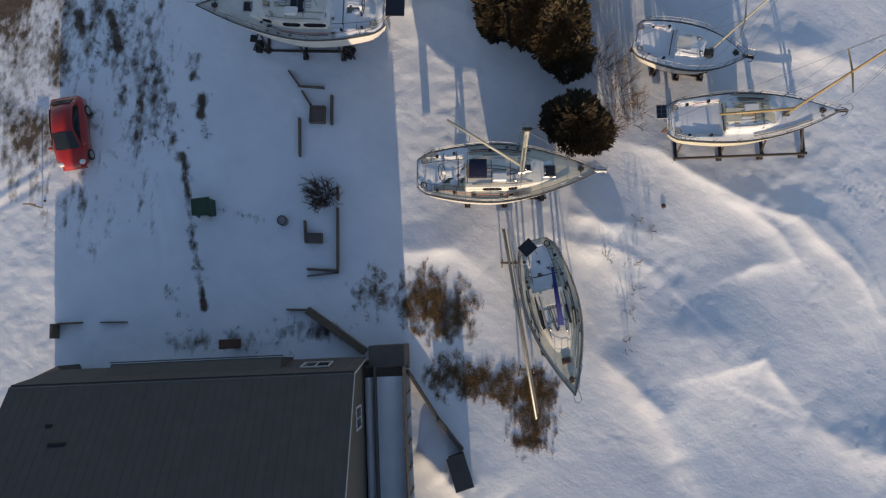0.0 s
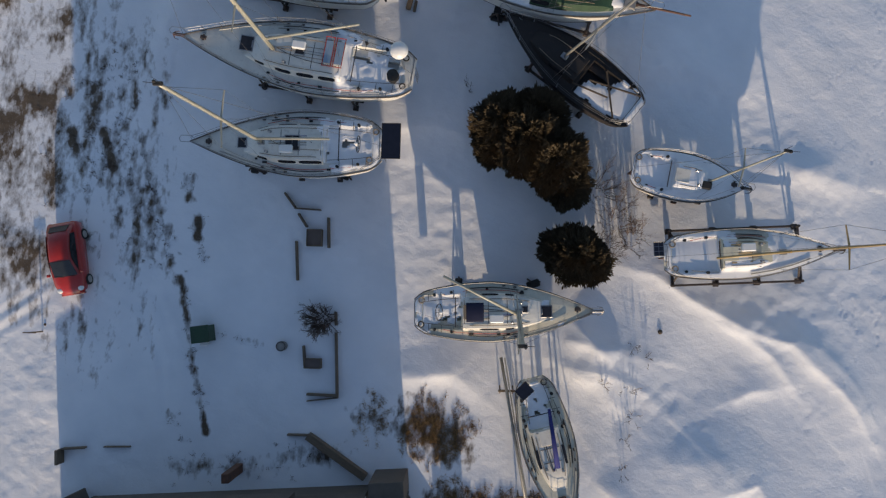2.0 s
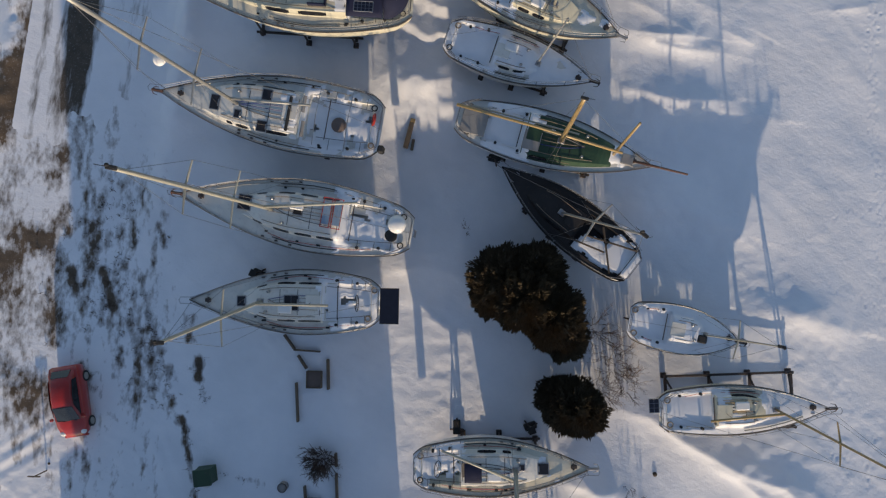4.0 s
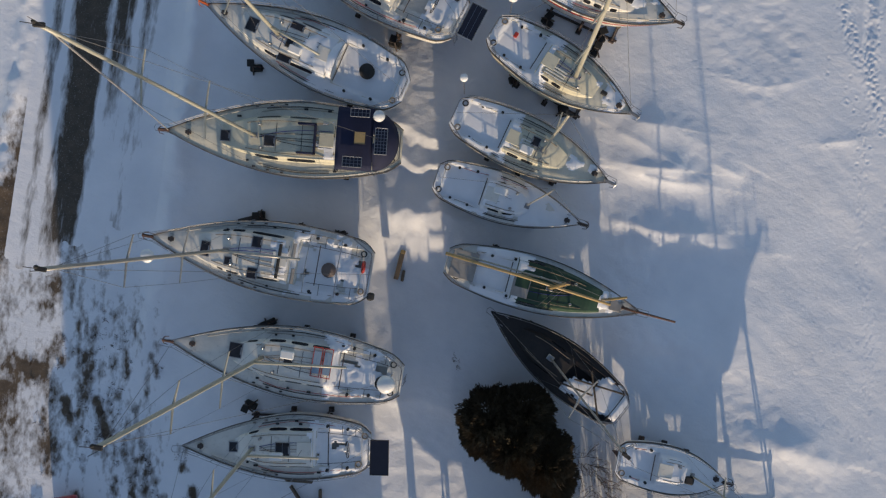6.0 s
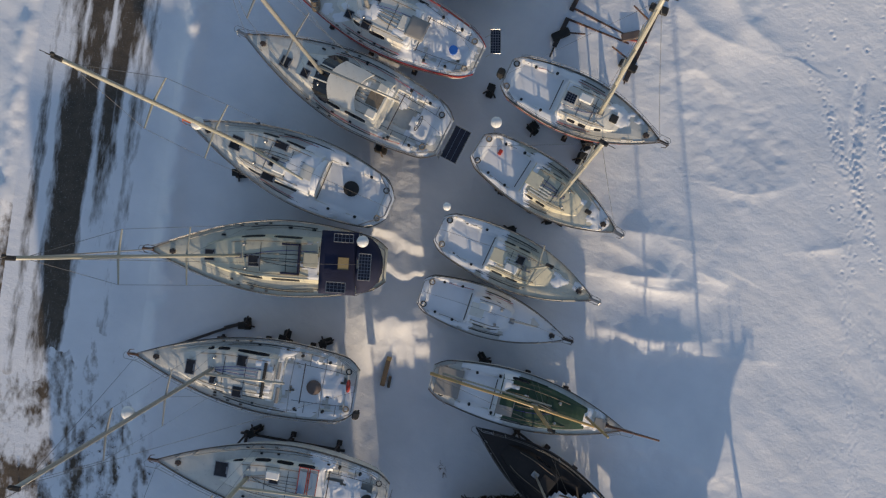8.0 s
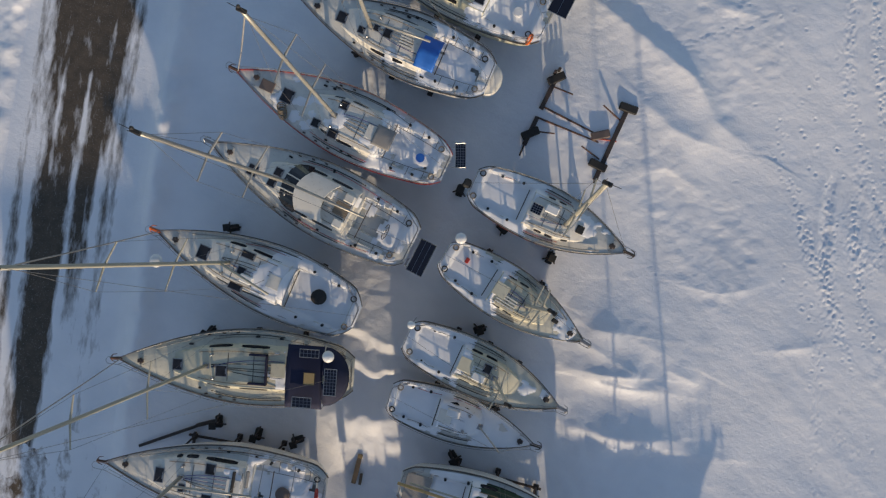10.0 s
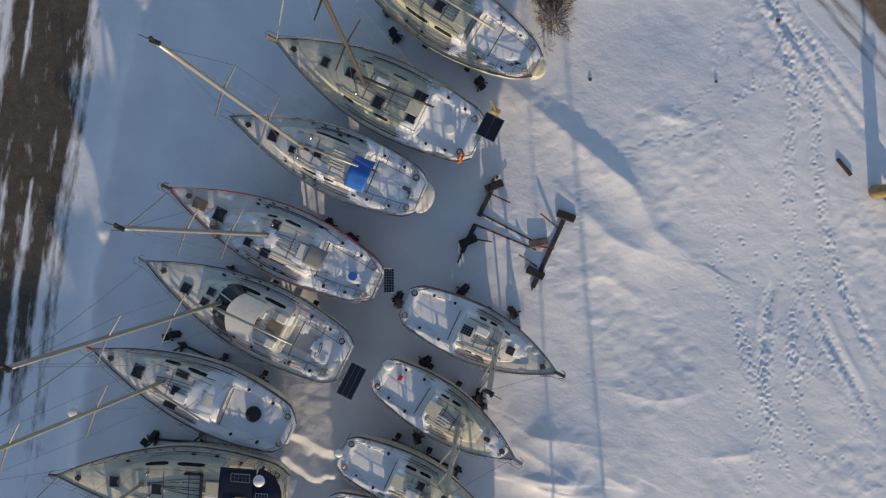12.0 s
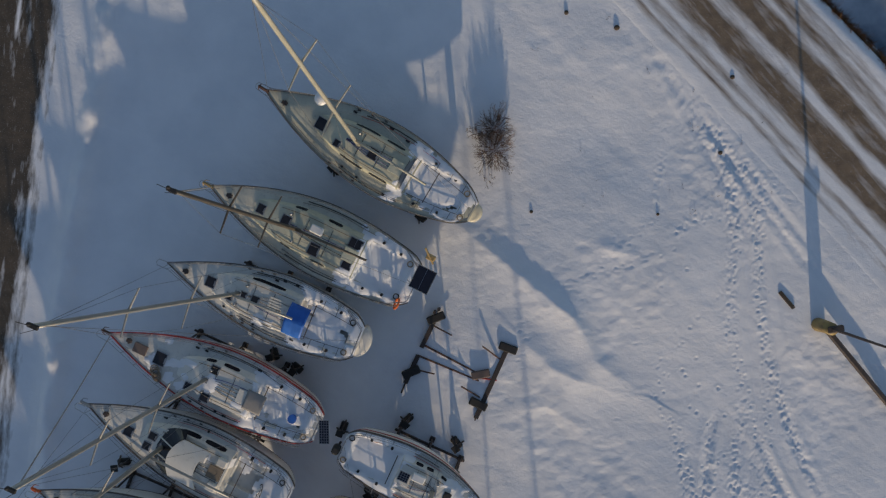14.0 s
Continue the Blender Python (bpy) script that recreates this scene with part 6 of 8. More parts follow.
# cruiser with snow heaped aft
AT, TURN = (-7.0, 34.43), 157.0
h = Hull(11.5, 3.8, 3.4, 3.8, stern=0.64, round=0.5, widest=0.38, fine=1.85)
b, top, cab = boat_base(AT, TURN, h, "white cruiser with snow heaped over its cockpit", cabin=(0.36, 0.82, 1.2, 0.42, 0.5), well=(0.05, 0.33, 1.1, 0.4), windows=((0.1, 0.42), (0.5, 0.66)), seed=7, posts=7, zones=[(0.02, 0.4, -1.6, 1.6, 0.95), (0.34, 0.46, -1.1, 0.7, 0.7)])
hatch_on(b, h, top, 0.757, 0.05, 0.58, 0.7)
hatch_on(b, h, top, 0.562, 1.02, 0.72, 0.36)
hatch_on(b, h, top, 0.562, 0.18, 0.42, 0.5)
hatch_on(b, h, top, 0.56, -0.77, 0.7, 0.36)
dodger(b, h, top, 0.335, 0.44, 1.05, 0.75, DECKSNOW)
# black disc put where a dark hollow opens in the cockpit snow
bm = bmesh.new()
tube(bm, [(h.x(0.2), -0.15, h.sheer(0.2) - 0.2), (h.x(0.2), -0.15, h.sheer(0.2) + 0.18)], 0.42, 16, 0.4)
part("table_cover", bm, BLACKRUBBER, b, "black disc standing in for a dark hollow in the cockpit snow", soft=True)
rig(b, h, 0.63, top(0.63, 0), 20.4, lean_to(AT, TURN, h, 0.63, top(0.63, 0), 20.4, -9.08, 35.3), boom=(3.0, -8, 1.2, 0.3), mat=CREAMSPAR, thick=0.125, radar=0.42)
anchor_at(b, h, ORANGE)

# deck-saloon yacht
AT, TURN = (-4.2, 38.65), 153.2
h = Hull(11.95, 4.0, 3.35, 3.65, stern=0.72, widest=0.4, fine=1.8)
b, top, cab = boat_base(AT, TURN, h, "white deck-saloon yacht with wraparound black windscreen", cabin=(0.3, 0.72, 1.3, 0.55, 0.25), well=(0.06, 0.28, 1.15, 0.45), windows=((0.1, 0.34), (0.4, 0.62)), seed=8, slide=TEAK, posts=8, zones=[(0.03, 0.3, -1.6, 1.6, 0.45), (0.3, 0.46, -0.9, 0.9, 0.35)])
hatch_on(b, h, top, 0.777, 0.3, 0.5, 0.55)
hatch_on(b, h, top, 0.668, 0.4, 0.42, 0.42)
hatch_on(b, h, top, 0.66, -0.25, 0.42, 0.42)
bm = bmesh.new()
rings = []
for i in range(13):
    a = math.pi * (i / 12 - 0.5)
    x0, y0 = h.x(0.53) + 1.45 * math.cos(a), 1.32 * math.sin(a)
    x1, y1 = h.x(0.51) + 0.45 * math.cos(a), 1.12 * math.sin(a)
    zb_ = cab.top(0.53, 0.4) + 0.02
    rings.append([Vector((x0, y0, zb_ - 0.12)), Vector((x1, y1, zb_ + 0.4))])
loft(bm, rings)
bmesh.ops.recalc_face_normals(bm, faces=bm.faces)
bmesh.ops.solidify(bm, geom=bm.faces[:], thickness=0.02)
ws = part("windscreen", bm, ACRYLIC, b, "wraparound black windscreen")
for dy in (0.42, -0.42):
    bm = bmesh.new()
    tube(bm, [(h.x(0.53) + 1.36, dy, zb_ - 0.08), (h.x(0.51) + 0.44, dy * 0.9, zb_ + 0.43)], 0.04, 5)
    part("mullion", bm, GELCOAT, ws)
bm = bmesh.new()
rings = []
for i in range(7):
    t = i / 6
    x0 = h.x(0.53) + 0.3 - t * 1.6
    rings.append([Vector((x0 - 0.45 * abs(k / 6 - 1) ** 2, 1.08 * (k / 6 - 1), zb_ + 0.42 + 0.08 * (1 - (k / 6 - 1) ** 2))) for k in range(13)])
loft(bm, rings)
bmesh.ops.recalc_face_normals(bm, faces=bm.faces)
bmesh.ops.solidify(bm, geom=bm.faces[:], thickness=0.07)
part("saloon_roof", bm, GELCOAT, b, "white saloon roof")
solar(b, h.x(0) - 0.8, 0.27, 4.95, 0.85, 1.75, 3, 1, 0, True, "dark three-part solar panel astern")
wheel_at(b, h, 0.13, h.sheer(0.13) - 0.45)
for y in (-0.7, 0.75):
    bm = bmesh.new()
    box(bm, (h.x(0.33), y, h.sheer(0.33) + 0.6), (0.55, 0.45, 0.35), bevel=0.05)
    part("cockpit_locker", bm, GELCOAT, b)
rig(b, h, 0.6, top(0.6, 0), 20.4, lean_to(AT, TURN, h, 0.6, top(0.6, 0), 20.4, -5.15, 39.1), boom=(4.6, 3, 1.5, 0.3), thick=0.125, furl=False)
anchor_at(b, h, STEEL)
ladder(b, h, 0.9)

# sloop with red trim
AT, TURN = (-2.67, 42.6), 155.2
h = Hull(12.3, 3.8, 3.3, 3.6, stern=0.58, widest=0.42, fine=1.85)
b, top, cab = boat_base(AT, TURN, h, "white sloop with red trim and grey companion cover", cabin=(0.3, 0.66, 1.2, 0.45, 0.4), well=(0.06, 0.27, 1.0, 0.4), windows=((0.3, 0.5), (0.6, 0.72)), seed=9, posts=7, rail=RED, zones=[(0.02, 0.3, -1.5, 1.5, 0.6), (0.6, 0.76, -1.1, 1.3, 0.45), (0.33, 0.5, -0.2, 1.1, 0.4)], stripe=RED)
hatch_on(b, h, top, 0.748, 0.11, 0.62, 0.7)
hatch_on(b, h, top, 0.584, 0.77, 0.42, 0.42)
hatch_on(b, h, top, 0.499, 0.91, 0.5, 0.45)
hatch_on(b, h, top, 0.503, -0.69, 0.45, 0.45)
bm = bmesh.new()
box(bm, (h.x(0.843), 0.07, h.sheer(0.843) + 0.12), (0.75, 0.55, 0.1), bevel=0.02)
part("locker_lid", bm, BROWNCANVAS, b, "brown anchor locker lid")
sheet_cover(b, h, top, 0.25, 0.335, 0.55, 0.95, GREYCANVAS, "companion_cover", "grey canvas companionway cover", 0.02)
bm = bmesh.new()
tube(bm, [(h.x(0.12), 0.1, h.sheer(0.1) - 0.1), (h.x(0.12), 0.1, h.sheer(0.1) + 0.22)], 0.2, 14, 0.24)
part("bucket", bm, TARPBLUE, b, "bright blue bucket on the aft deck")
solar(b, h.x(0) - 0.5, -0.71, 5.2, 0.5, 1.2, 4, 9, 0.43, True, "gridded solar panel on a stern pole")
rig(b, h, 0.525, top(0.525, 0), 18.7, lean_to(AT, TURN, h, 0.525, top(0.525, 0), 18.7, -2.78, 43.04), boom=None, thick=0.125)
anchor_at(b, h)
bm = bmesh.new()
for k in range(6):
    ring_torus(bm, (h.x(0.73) + 0.05 * k, 1.15 - 0.08 * k, h.sheer(0.73) + 0.1 + 0.02 * k), 0.2 + 0.02 * (k % 3), 0.03, 14, 5)
part("coiled_rope", bm, TEAK, b)

# sloop with the blue tarpaulin
AT, TURN = (0.15, 46.79), 157.1
h = Hull(10.9, 3.65, 3.3, 3.6, stern=0.66, widest=0.4, fine=1.75)
b, top, cab = boat_base(AT, TURN, h, "white sloop with bright blue tarpaulin over its companionway", cabin=(0.32, 0.76, 1.15, 0.42, 0.45), well=(0.06, 0.3, 1.05, 0.42), windows=((0.22, 0.6),), seed=10, posts=7, zones=[(0.02, 0.31, -1.5, 1.5, 0.65), (0.42, 0.62, -0.5, 1.1, 0.4)])
hatch_on(b, h, top, 0.77, 0.06, 0.5, 0.55)
hatch_on(b, h, top, 0.655, 0.34, 0.34, 0.34)
hatch_on(b, h, top, 0.591, -0.05, 0.32, 0.3)
hatch_on(b, h, top, 0.531, -0.01, 0.42, 0.45)
bm = bmesh.new()
rings = []
for i in range(9):
    s = 0.262 + 0.1 * i / 8
    rings.append([Vector((h.x(s), 0.15 + 0.85 * (k / 6 - 1), max(top(0.34, 0.0), top(s, 0.85 * (k / 6 - 1))) + 0.32 * (1 - abs(k / 6 - 1) ** 1.5) + 0.05 + 0.06 * noise.noise((i * 0.6, k * 0.7, 3)))) for k in range(13)])
loft(bm, rings)
bmesh.ops.recalc_face_normals(bm, faces=bm.faces)
bmesh.ops.solidify(bm, geom=bm.faces[:], thickness=0.01)
part("tarpaulin", bm, TARPBLUE, b, "bright blue tarpaulin lashed over the companionway", soft=True)
round_counter(b, h, 0.62, 0.97, GELCOAT, "white rounded counter stern")
for k in range(6):
    bm = bmesh.new()
    box(bm, (h.x(0.43), -0.5 + 0.15 * k, cab.top(0.43, 0.2) + 0.03), (0.85, 0.08, 0.03), bevel=0.006)
    part("roof_slat", bm, GELCOAT, b)
rig(b, h, 0.62, top(0.62, 0), 19.7, lean_to(AT, TURN, h, 0.62, top(0.62, 0), 19.7, -1.11, 48.29), boom=(3.4, 2, 1.0, 0.2), thick=0.125, furl=False)

# heavy cream yacht with the dark panel
AT, TURN = (2.8, 50.24), 153.4
h = Hull(12.0, 3.95, 3.05, 3.45, stern=0.68, widest=0.42, fine=1.9)
b, top, cab = boat_base(AT, TURN, h, "old cream yacht with dark mast and black stern panel", hull=GREENISH, deck=CREAMDECK, cabin_mat=GREENISH, cabin=(0.27, 0.78, 1.25, 0.45, 0.4), well=(0.06, 0.255, 1.1, 0.4), windows=((0.25, 0.38), (0.58, 0.68)), seed=11, posts=7, zones=[(0.04, 0.29, -1.4, 1.4, 0.88)])
hatch_on(b, h, top, 0.75, -0.11, 0.42, 0.5)
hatch_on(b, h, top, 0.626, -0.18, 0.5, 0.5)
hatch_on(b, h, top, 0.465, 0.56, 0.55, 0.62)
hatch_on(b, h, top, 0.311, -0.68, 0.7, 0.5, panes=2)
hatch_on(b, h, top, 0.308, 0.47, 0.5, 0.55)
solar(b, h.x(0) - 0.22, -0.71, 4.7, 1.0, 1.2, 2, 1, 0, True, "black solar panel over the stern")
bm = bmesh.new()
tube(bm, [(h.x(0.14), 0.1, h.sheer(0.14) - 0.3), (h.x(0.14), 0.1, h.sheer(0.14) + 0.2)], 0.24, 14, 0.24)
part("bucket", bm, WHITEPLASTIC, b)
bm = bmesh.new()
box(bm, (h.x(0.0) - 0.05, -1.75, h.sheer(0) + 0.3), (0.5, 0.3, 0.5), bevel=0.05)
tube(bm, [(h.x(0.0) - 0.3, -1.5, h.sheer(0) + 0.4), (h.x(0.0) + 0.4, -2.1, h.sheer(0) + 0.7)], 0.06, 6)
part("wind_vane", bm, VARNISH, b, "wooden wind vane gear on the stern")
lifebuoy(b, (-5.5, 1.2, h.sheer(0.03) + 0.35), ORANGE)
rig(b, h, 0.555, top(0.555, 0), 18.1, lean_to(AT, TURN, h, 0.555, top(0.555, 0), 18.1, 2.33, 52.17), boom=(4.0, 3, 1.1, 0.1), mat=DARKSPAR, thick=0.13)
anchor_at(b, h, VARNISH)

# long dull-green yacht
AT, TURN = (5.84, 54.6), 149.0
h = Hull(12.4, 3.9, 3.05, 3.5, stern=0.42, widest=0.43, fine=1.9)
b, top, cab = boat_base(AT, TURN, h, "long grey-green yacht with dark rails and snowy cockpit", hull=GREENISH, deck=GREENDECK, cabin_mat=GREENISH, cabin=(0.32, 0.74, 1.05, 0.42, 0.4), well=(0.06, 0.29, 1.0, 0.42), windows=((0.12, 0.32), (0.4, 0.66)), seed=12, posts=8, zones=[(0.05, 0.3, -1.2, 1.2, 0.75)])
hatch_on(b, h, top, 0.722, 0.04, 0.62, 0.62)
hatch_on(b, h, top, 0.627, 0.49, 0.33, 0.36)
hatch_on(b, h, top, 0.474, 0.02, 0.52, 0.55)
dodger(b, h, top, 0.31, 0.36, 0.9, 0.5, GREYCANVAS)
round_counter(b, h, 0.5, 0.92, CREAM, "yellowed rounded counter stern")
rig(b, h, 0.545, top(0.545, 0), 20.5, (0.06, -0.13), boom=(4.2, -2, 1.2, 0.2), mat=CREAMSPAR, thick=0.13, radar=0.42, furl=False)
anchor_at(b, h)

# cream sloop with slatted cabin top
AT, TURN = (15.42, 8.3), 3.2
h = Hull(8.5, 2.6, 2.65, 3.05, stern=0.72, widest=0.4, fine=2.0, depth=1.5, rake=1.3)
b, top, cab = boat_base(AT, TURN, h, "cream sloop with yellow boom and slatted cabin top", hull=CREAM, deck=CREAMDECK, cabin_mat=CREAM, cabin=(0.33, 0.66, 0.85, 0.4, 0.4), well=(0.05, 0.32, 0.85, 0.42), windows=((0.3, 0.75),), seed=13, posts=6, wide=0.18, zones=[(0.03, 0.33, -1.2, 1.2, 0.95), (0.64, 0.92, -1.2, 1.2, 0.9), (0.3, 0.68, -1.5, -0.86, 0.9)])
for k in range(7):
    bm = bmesh.new()
    box(bm, (h.x(0.44), -0.45 + 0.15 * k, cab.top(0.44, -0.45 + 0.15 * k) + 0.025), (1.0, 0.085, 0.03), bevel=0.006)
    part("roof_slat", bm, PALEWOOD if k % 3 == 0 else GELCOAT, b)
solar(b, h.x(0) - 0.3, 0.4, 2.95, 0.5, 0.72, 2, 3, 0, True, "dark solar panel on the stern quarter")
rig(b, h, 0.69, top(0.69, 0), 15.2, (-0.012, -0.028), boom=(3.7, 3, 1.0, 0.2), mat=VARNISH, thick=0.075, furl=False, spreaders=1)
anchor_at(b, h, CRADLE)

# small snowed-in sloop
AT, TURN = (12.62, 12.25), -10.6
h = Hull(5.85, 2.6, 2.05, 2.15, stern=0.72, widest=0.42, fine=2.3, depth=1.15, rake=0.6)
b, top, cab = boat_base(AT, TURN, h, "small white sloop with deep snow on deck", cabin=(0.38, 0.68, 0.7, 0.32, 0.4), well=(0.06, 0.36, 0.8, 0.4), windows=((0.2, 0.7),), seed=14, posts=4, zones=[(0.02, 0.37, -1.4, 1.4, 0.98), (0.4, 0.98, -1.4, 1.4, 0.95), (0.35, 0.5, -1.4, 1.4, 0.9)])
rig(b, h, 0.68, top(0.68, 0), 9.0, lean_to(AT, TURN, h, 0.68, top(0.68, 0), 9.0, 14.55, 12.22), boom=None, mat=CREAMSPAR, thick=0.06, furl=False, spreaders=1)
bm = bmesh.new()
box(bm, (h.x(0.66), -0.25, top(0.66, -0.25) + 0.12), (0.5, 0.42, 0.22), bevel=0.06)
part("sail_bag", bm, BLACKRUBBER, b, "black sail bag by the mast")
anchor_at(b, h, CRADLE)

# derelict black boat
AT, TURN = (6.35, 18.05), 142.5
h = Hull(8.7, 2.9, 2.6, 3.0, stern=0.7, widest=0.4, fine=1.9, depth=1.4)
b, top, cab = boat_base(AT, TURN, h, "derelict black boat with snow in its open cockpit", hull=BLACKPAINT, deck=BLACKPAINT, cabin_mat=BLACKPAINT, cabin=(0.42, 0.78, 0.8, 0.45, 0.35), well=(0.05, 0.4, 1.0, 0.55), windows=((0.2, 0.5),), bottom=BLACKPAINT, seed=15, posts=3, rail=BLACKPAINT, zones=[(0.0, 0.2, -0.8, 0.5, 0.8), (0.12, 0.34, -0.1, 0.7, 0.5)])
for p, q in (((0.05, -0.9), (0.35, 0.1)), ((0.1, 0.9), (0.3, -0.8)), ((0.2, 0.2), (0.42, 0.75))):
    bm = bmesh.new()
    tube(bm, [(h.x(p[0]), p[1], h.sheer(0.2) + 0.12), (h.x(q[0]), q[1], h.sheer(0.3) + 0.3)], 0.05, 6)
    part("loose_spar", bm, BARK, b, "dark spar lying across the cockpit")
rig(b, h, 0.55, top(0.55, 0), 14.6, lean_to(AT, TURN, h, 0.55, top(0.55, 0), 14.6, 7.3, 16.6), boom=None, mat=ALLOY, thick=0.07, furl=False, spreaders=1, shrouds=True)

# gaffer with green cabin
AT, TURN = (5.58, 22.05), -14.4
h = Hull(10.45, 3.0, 3.05, 3.25, stern=0.62, widest=0.42, fine=2.0)
b, top, cab = boat_base(AT, TURN, h, "white wooden gaffer with dark green cabin and bowsprit", cabin=(0.35, 0.8, 1.3, 0.5, 0.2), cabin_mat=GREENPAINT, well=(0.14, 0.4, 0.85, 0.35), windows=((0.1, 0.3),), seed=16, posts=0, zones=[(0.17, 0.36, -1.5, 1.5, 0.9), (0.81, 0.86, -0.6, 0.7, 0.5), (0.43, 0.52, 0.5, 1.0, 0.3)])
bm = bmesh.new()
tube(bm, [(h.x(0.9), 0, h.sheer(1) + 0.12), (h.x(1) + 1.75, 0, h.sheer(1) + 0.3)], 0.075, 8, 0.05)
part("bowsprit", bm, RUST, b, "red-brown wooden bowsprit", soft=True)
bm = bmesh.new()
box(bm, (h.x(0.09), 0.0, top(0.09, 0) + 0.07), (1.35, 1.5, 0.12), bevel=0.03)
part("lazarette_lid", bm, GREYCANVAS, b, "grey stern locker lid")
bm = bmesh.new()
box(bm, (h.x(0.39), -0.35, cab.top(0.39, 0.3) + 0.03), (0.9, 1.0, 0.06), bevel=0.02)
part("companion_slide", bm, GREYCANVAS, b)
bm = bmesh.new()
box(bm, (h.x(0.87), 0.0, top(0.87, 0) + 0.1), (0.6, 0.55, 0.14), bevel=0.02)
part("fore_hatch", bm, GREYCANVAS, b, "grey fore hatch")
rig(b, h, 0.53, top(0.53, 0), 10.2, lean_to(AT, TURN, h, 0.53, top(0.53, 0), 10.2, 5.95, 22.5), boom=None, mat=VARNISH, thick=0.125, furl=False, spreaders=0, gear=True)
bm = bmesh.new()
tube(bm, [(h.x(0.8), 0.1, h.sheer(0.8)), (h.x(0.8) - 0.1, 0.55, 8.6)], 0.085, 8, 0.06)
part("foremast", bm, VARNISH, b, "short varnished foremast", soft=True)
bm = bmesh.new()
tube(bm, [(h.x(0.0) - 0.1, 0.35, h.sheer(0) + 1.05), (h.x(0.4), 0.22, h.sheer(0.4) + 1.3), (h.x(0.82), 0.0, h.sheer(0.8) + 1.35)], 0.085, 8, 0.07)
part("lowered_gaff", bm, VARNISH, b, "varnished spars lashed along the boat", soft=True)
bm = bmesh.new()
tube(bm, [(h.x(0.05), 0.5, h.sheer(0.05) + 1.0), (h.x(0.6), 0.4, h.sheer(0.6) + 1.25)], 0.05, 7, 0.045)
part("lowered_boom", bm, CREAMSPAR, b, soft=True)

# snowed-in sloop without a mast
AT, TURN = (3.78, 26.6), -17.8
h = Hull(8.2, 2.75, 2.45, 2.55, stern=0.7, widest=0.4, fine=2.0, depth=1.4)
b, top, cab = boat_base(AT, TURN, h, "white sloop snowed in from stern to bow", cabin=(0.34, 0.64, 0.85, 0.38, 0.4), well=(0.05, 0.32, 0.9, 0.42), windows=((0.15, 0.4), (0.48, 0.75)), seed=17, posts=5, zones=[(0.02, 0.34, -1.2, 1.2, 0.95), (0.36, 0.62, -0.55, 0.6, 0.7), (0.64, 0.98, -1.2, 1.2, 0.75)])
rig(b, h, 0.62, top(0.62, 0), 8.2, (0.12, 0.1), boom=None, mat=ALLOY, thick=0.055, furl=False, spreaders=0, gear=False, shrouds=False)
anchor_at(b, h, CRADLE)

# cream sloop with stern radar
AT, TURN = (4.9, 29.35), -24.4
h = Hull(8.9, 3.0, 3.15, 3.3, stern=0.66, widest=0.42, fine=2.1)
b, top, cab = boat_base(AT, TURN, h, "cream sloop with radar dome and snowy cockpit", hull=CREAM, deck=CREAMDECK, cabin_mat=CREAM, cabin=(0.34, 0.72, 0.92, 0.42, 0.4), well=(0.06, 0.33, 0.9, 0.42), windows=((0.12, 0.3), (0.36, 0.55)), seed=18, posts=6, zones=[(0.02, 0.34, -1.2, 1.2, 0.9), (0.74, 0.95, -0.8, 0.5, 0.35)])
hatch_on(b, h, top, 0.511, 0.28, 0.42, 0.45)
for k in range(5):
    bm = bmesh.new()
    box(bm, (h.x(0.44), -0.5 + 0.16 * k, cab.top(0.44, 0.2) + 0.03), (1.0, 0.07, 0.03), bevel=0.006)
    part("roof_slat", bm, GELCOAT, b)
ball_on_pole(b, -4.38, 1.08, h.sheer(0.02), 3.1, 0.2)
rig(b, h, 0.57, top(0.57, 0), 10.9, lean_to(AT, TURN, h, 0.57, top(0.57, 0), 10.9, 5.74, 29.44), boom=None, mat=CREAMSPAR, thick=0.085, furl=False, spreaders=1)
anchor_at(b, h, STEEL)

# cream sloop with the larger radar dome
AT, TURN = (6.46, 33.27), -31.8
h = Hull(8.55, 3.0, 3.3, 3.5, stern=0.64, widest=0.42, fine=2.0)
b, top, cab = boat_base(AT, TURN, h, "cream sloop with dark rail and large radar dome", hull=CREAM, deck=CREAMDECK, cabin_mat=CREAM, cabin=(0.36, 0.74, 0.92, 0.42, 0.4), well=(0.06, 0.34, 0.95, 0.42), windows=((0.1, 0.26), (0.32, 0.48)), seed=19, posts=6, zones=[(0.02, 0.36, -1.2, 1.2, 0.9), (0.72, 0.9, -0.8, 0.8, 0.45)])
for k in range(4):
    bm = bmesh.new()
    box(bm, (h.x(0.47), -0.6 + 0.16 * k, cab.top(0.47, 0.3) + 0.03), (1.1, 0.07, 0.03), bevel=0.006)
    part("roof_slat", bm, GELCOAT, b)
bm = bmesh.new()
box(bm, (h.x(0.783), 0.11, top(0.783, 0) + 0.1), (0.34, 0.22, 0.16), bevel=0.04)
part("windlass", bm, BLACKRUBBER, b)
bm = bmesh.new()
box(bm, (h.x(0.14), 0.35, h.sheer(0.14) + 0.05), (0.2, 0.3, 0.12), bevel=0.03)
part("fender", bm, RED, b)
ball_on_pole(b, -3.94, 1.15, h.sheer(0.04), 2.2, 0.28)
rig(b, h, 0.585, top(0.585, 0), 15.6, lean_to(AT, TURN, h, 0.585, top(0.585, 0), 15.6, 6.95, 33.75), boom=None, mat=CREAMSPAR, thick=0.125, furl=False)
anchor_at(b, h, STEEL)

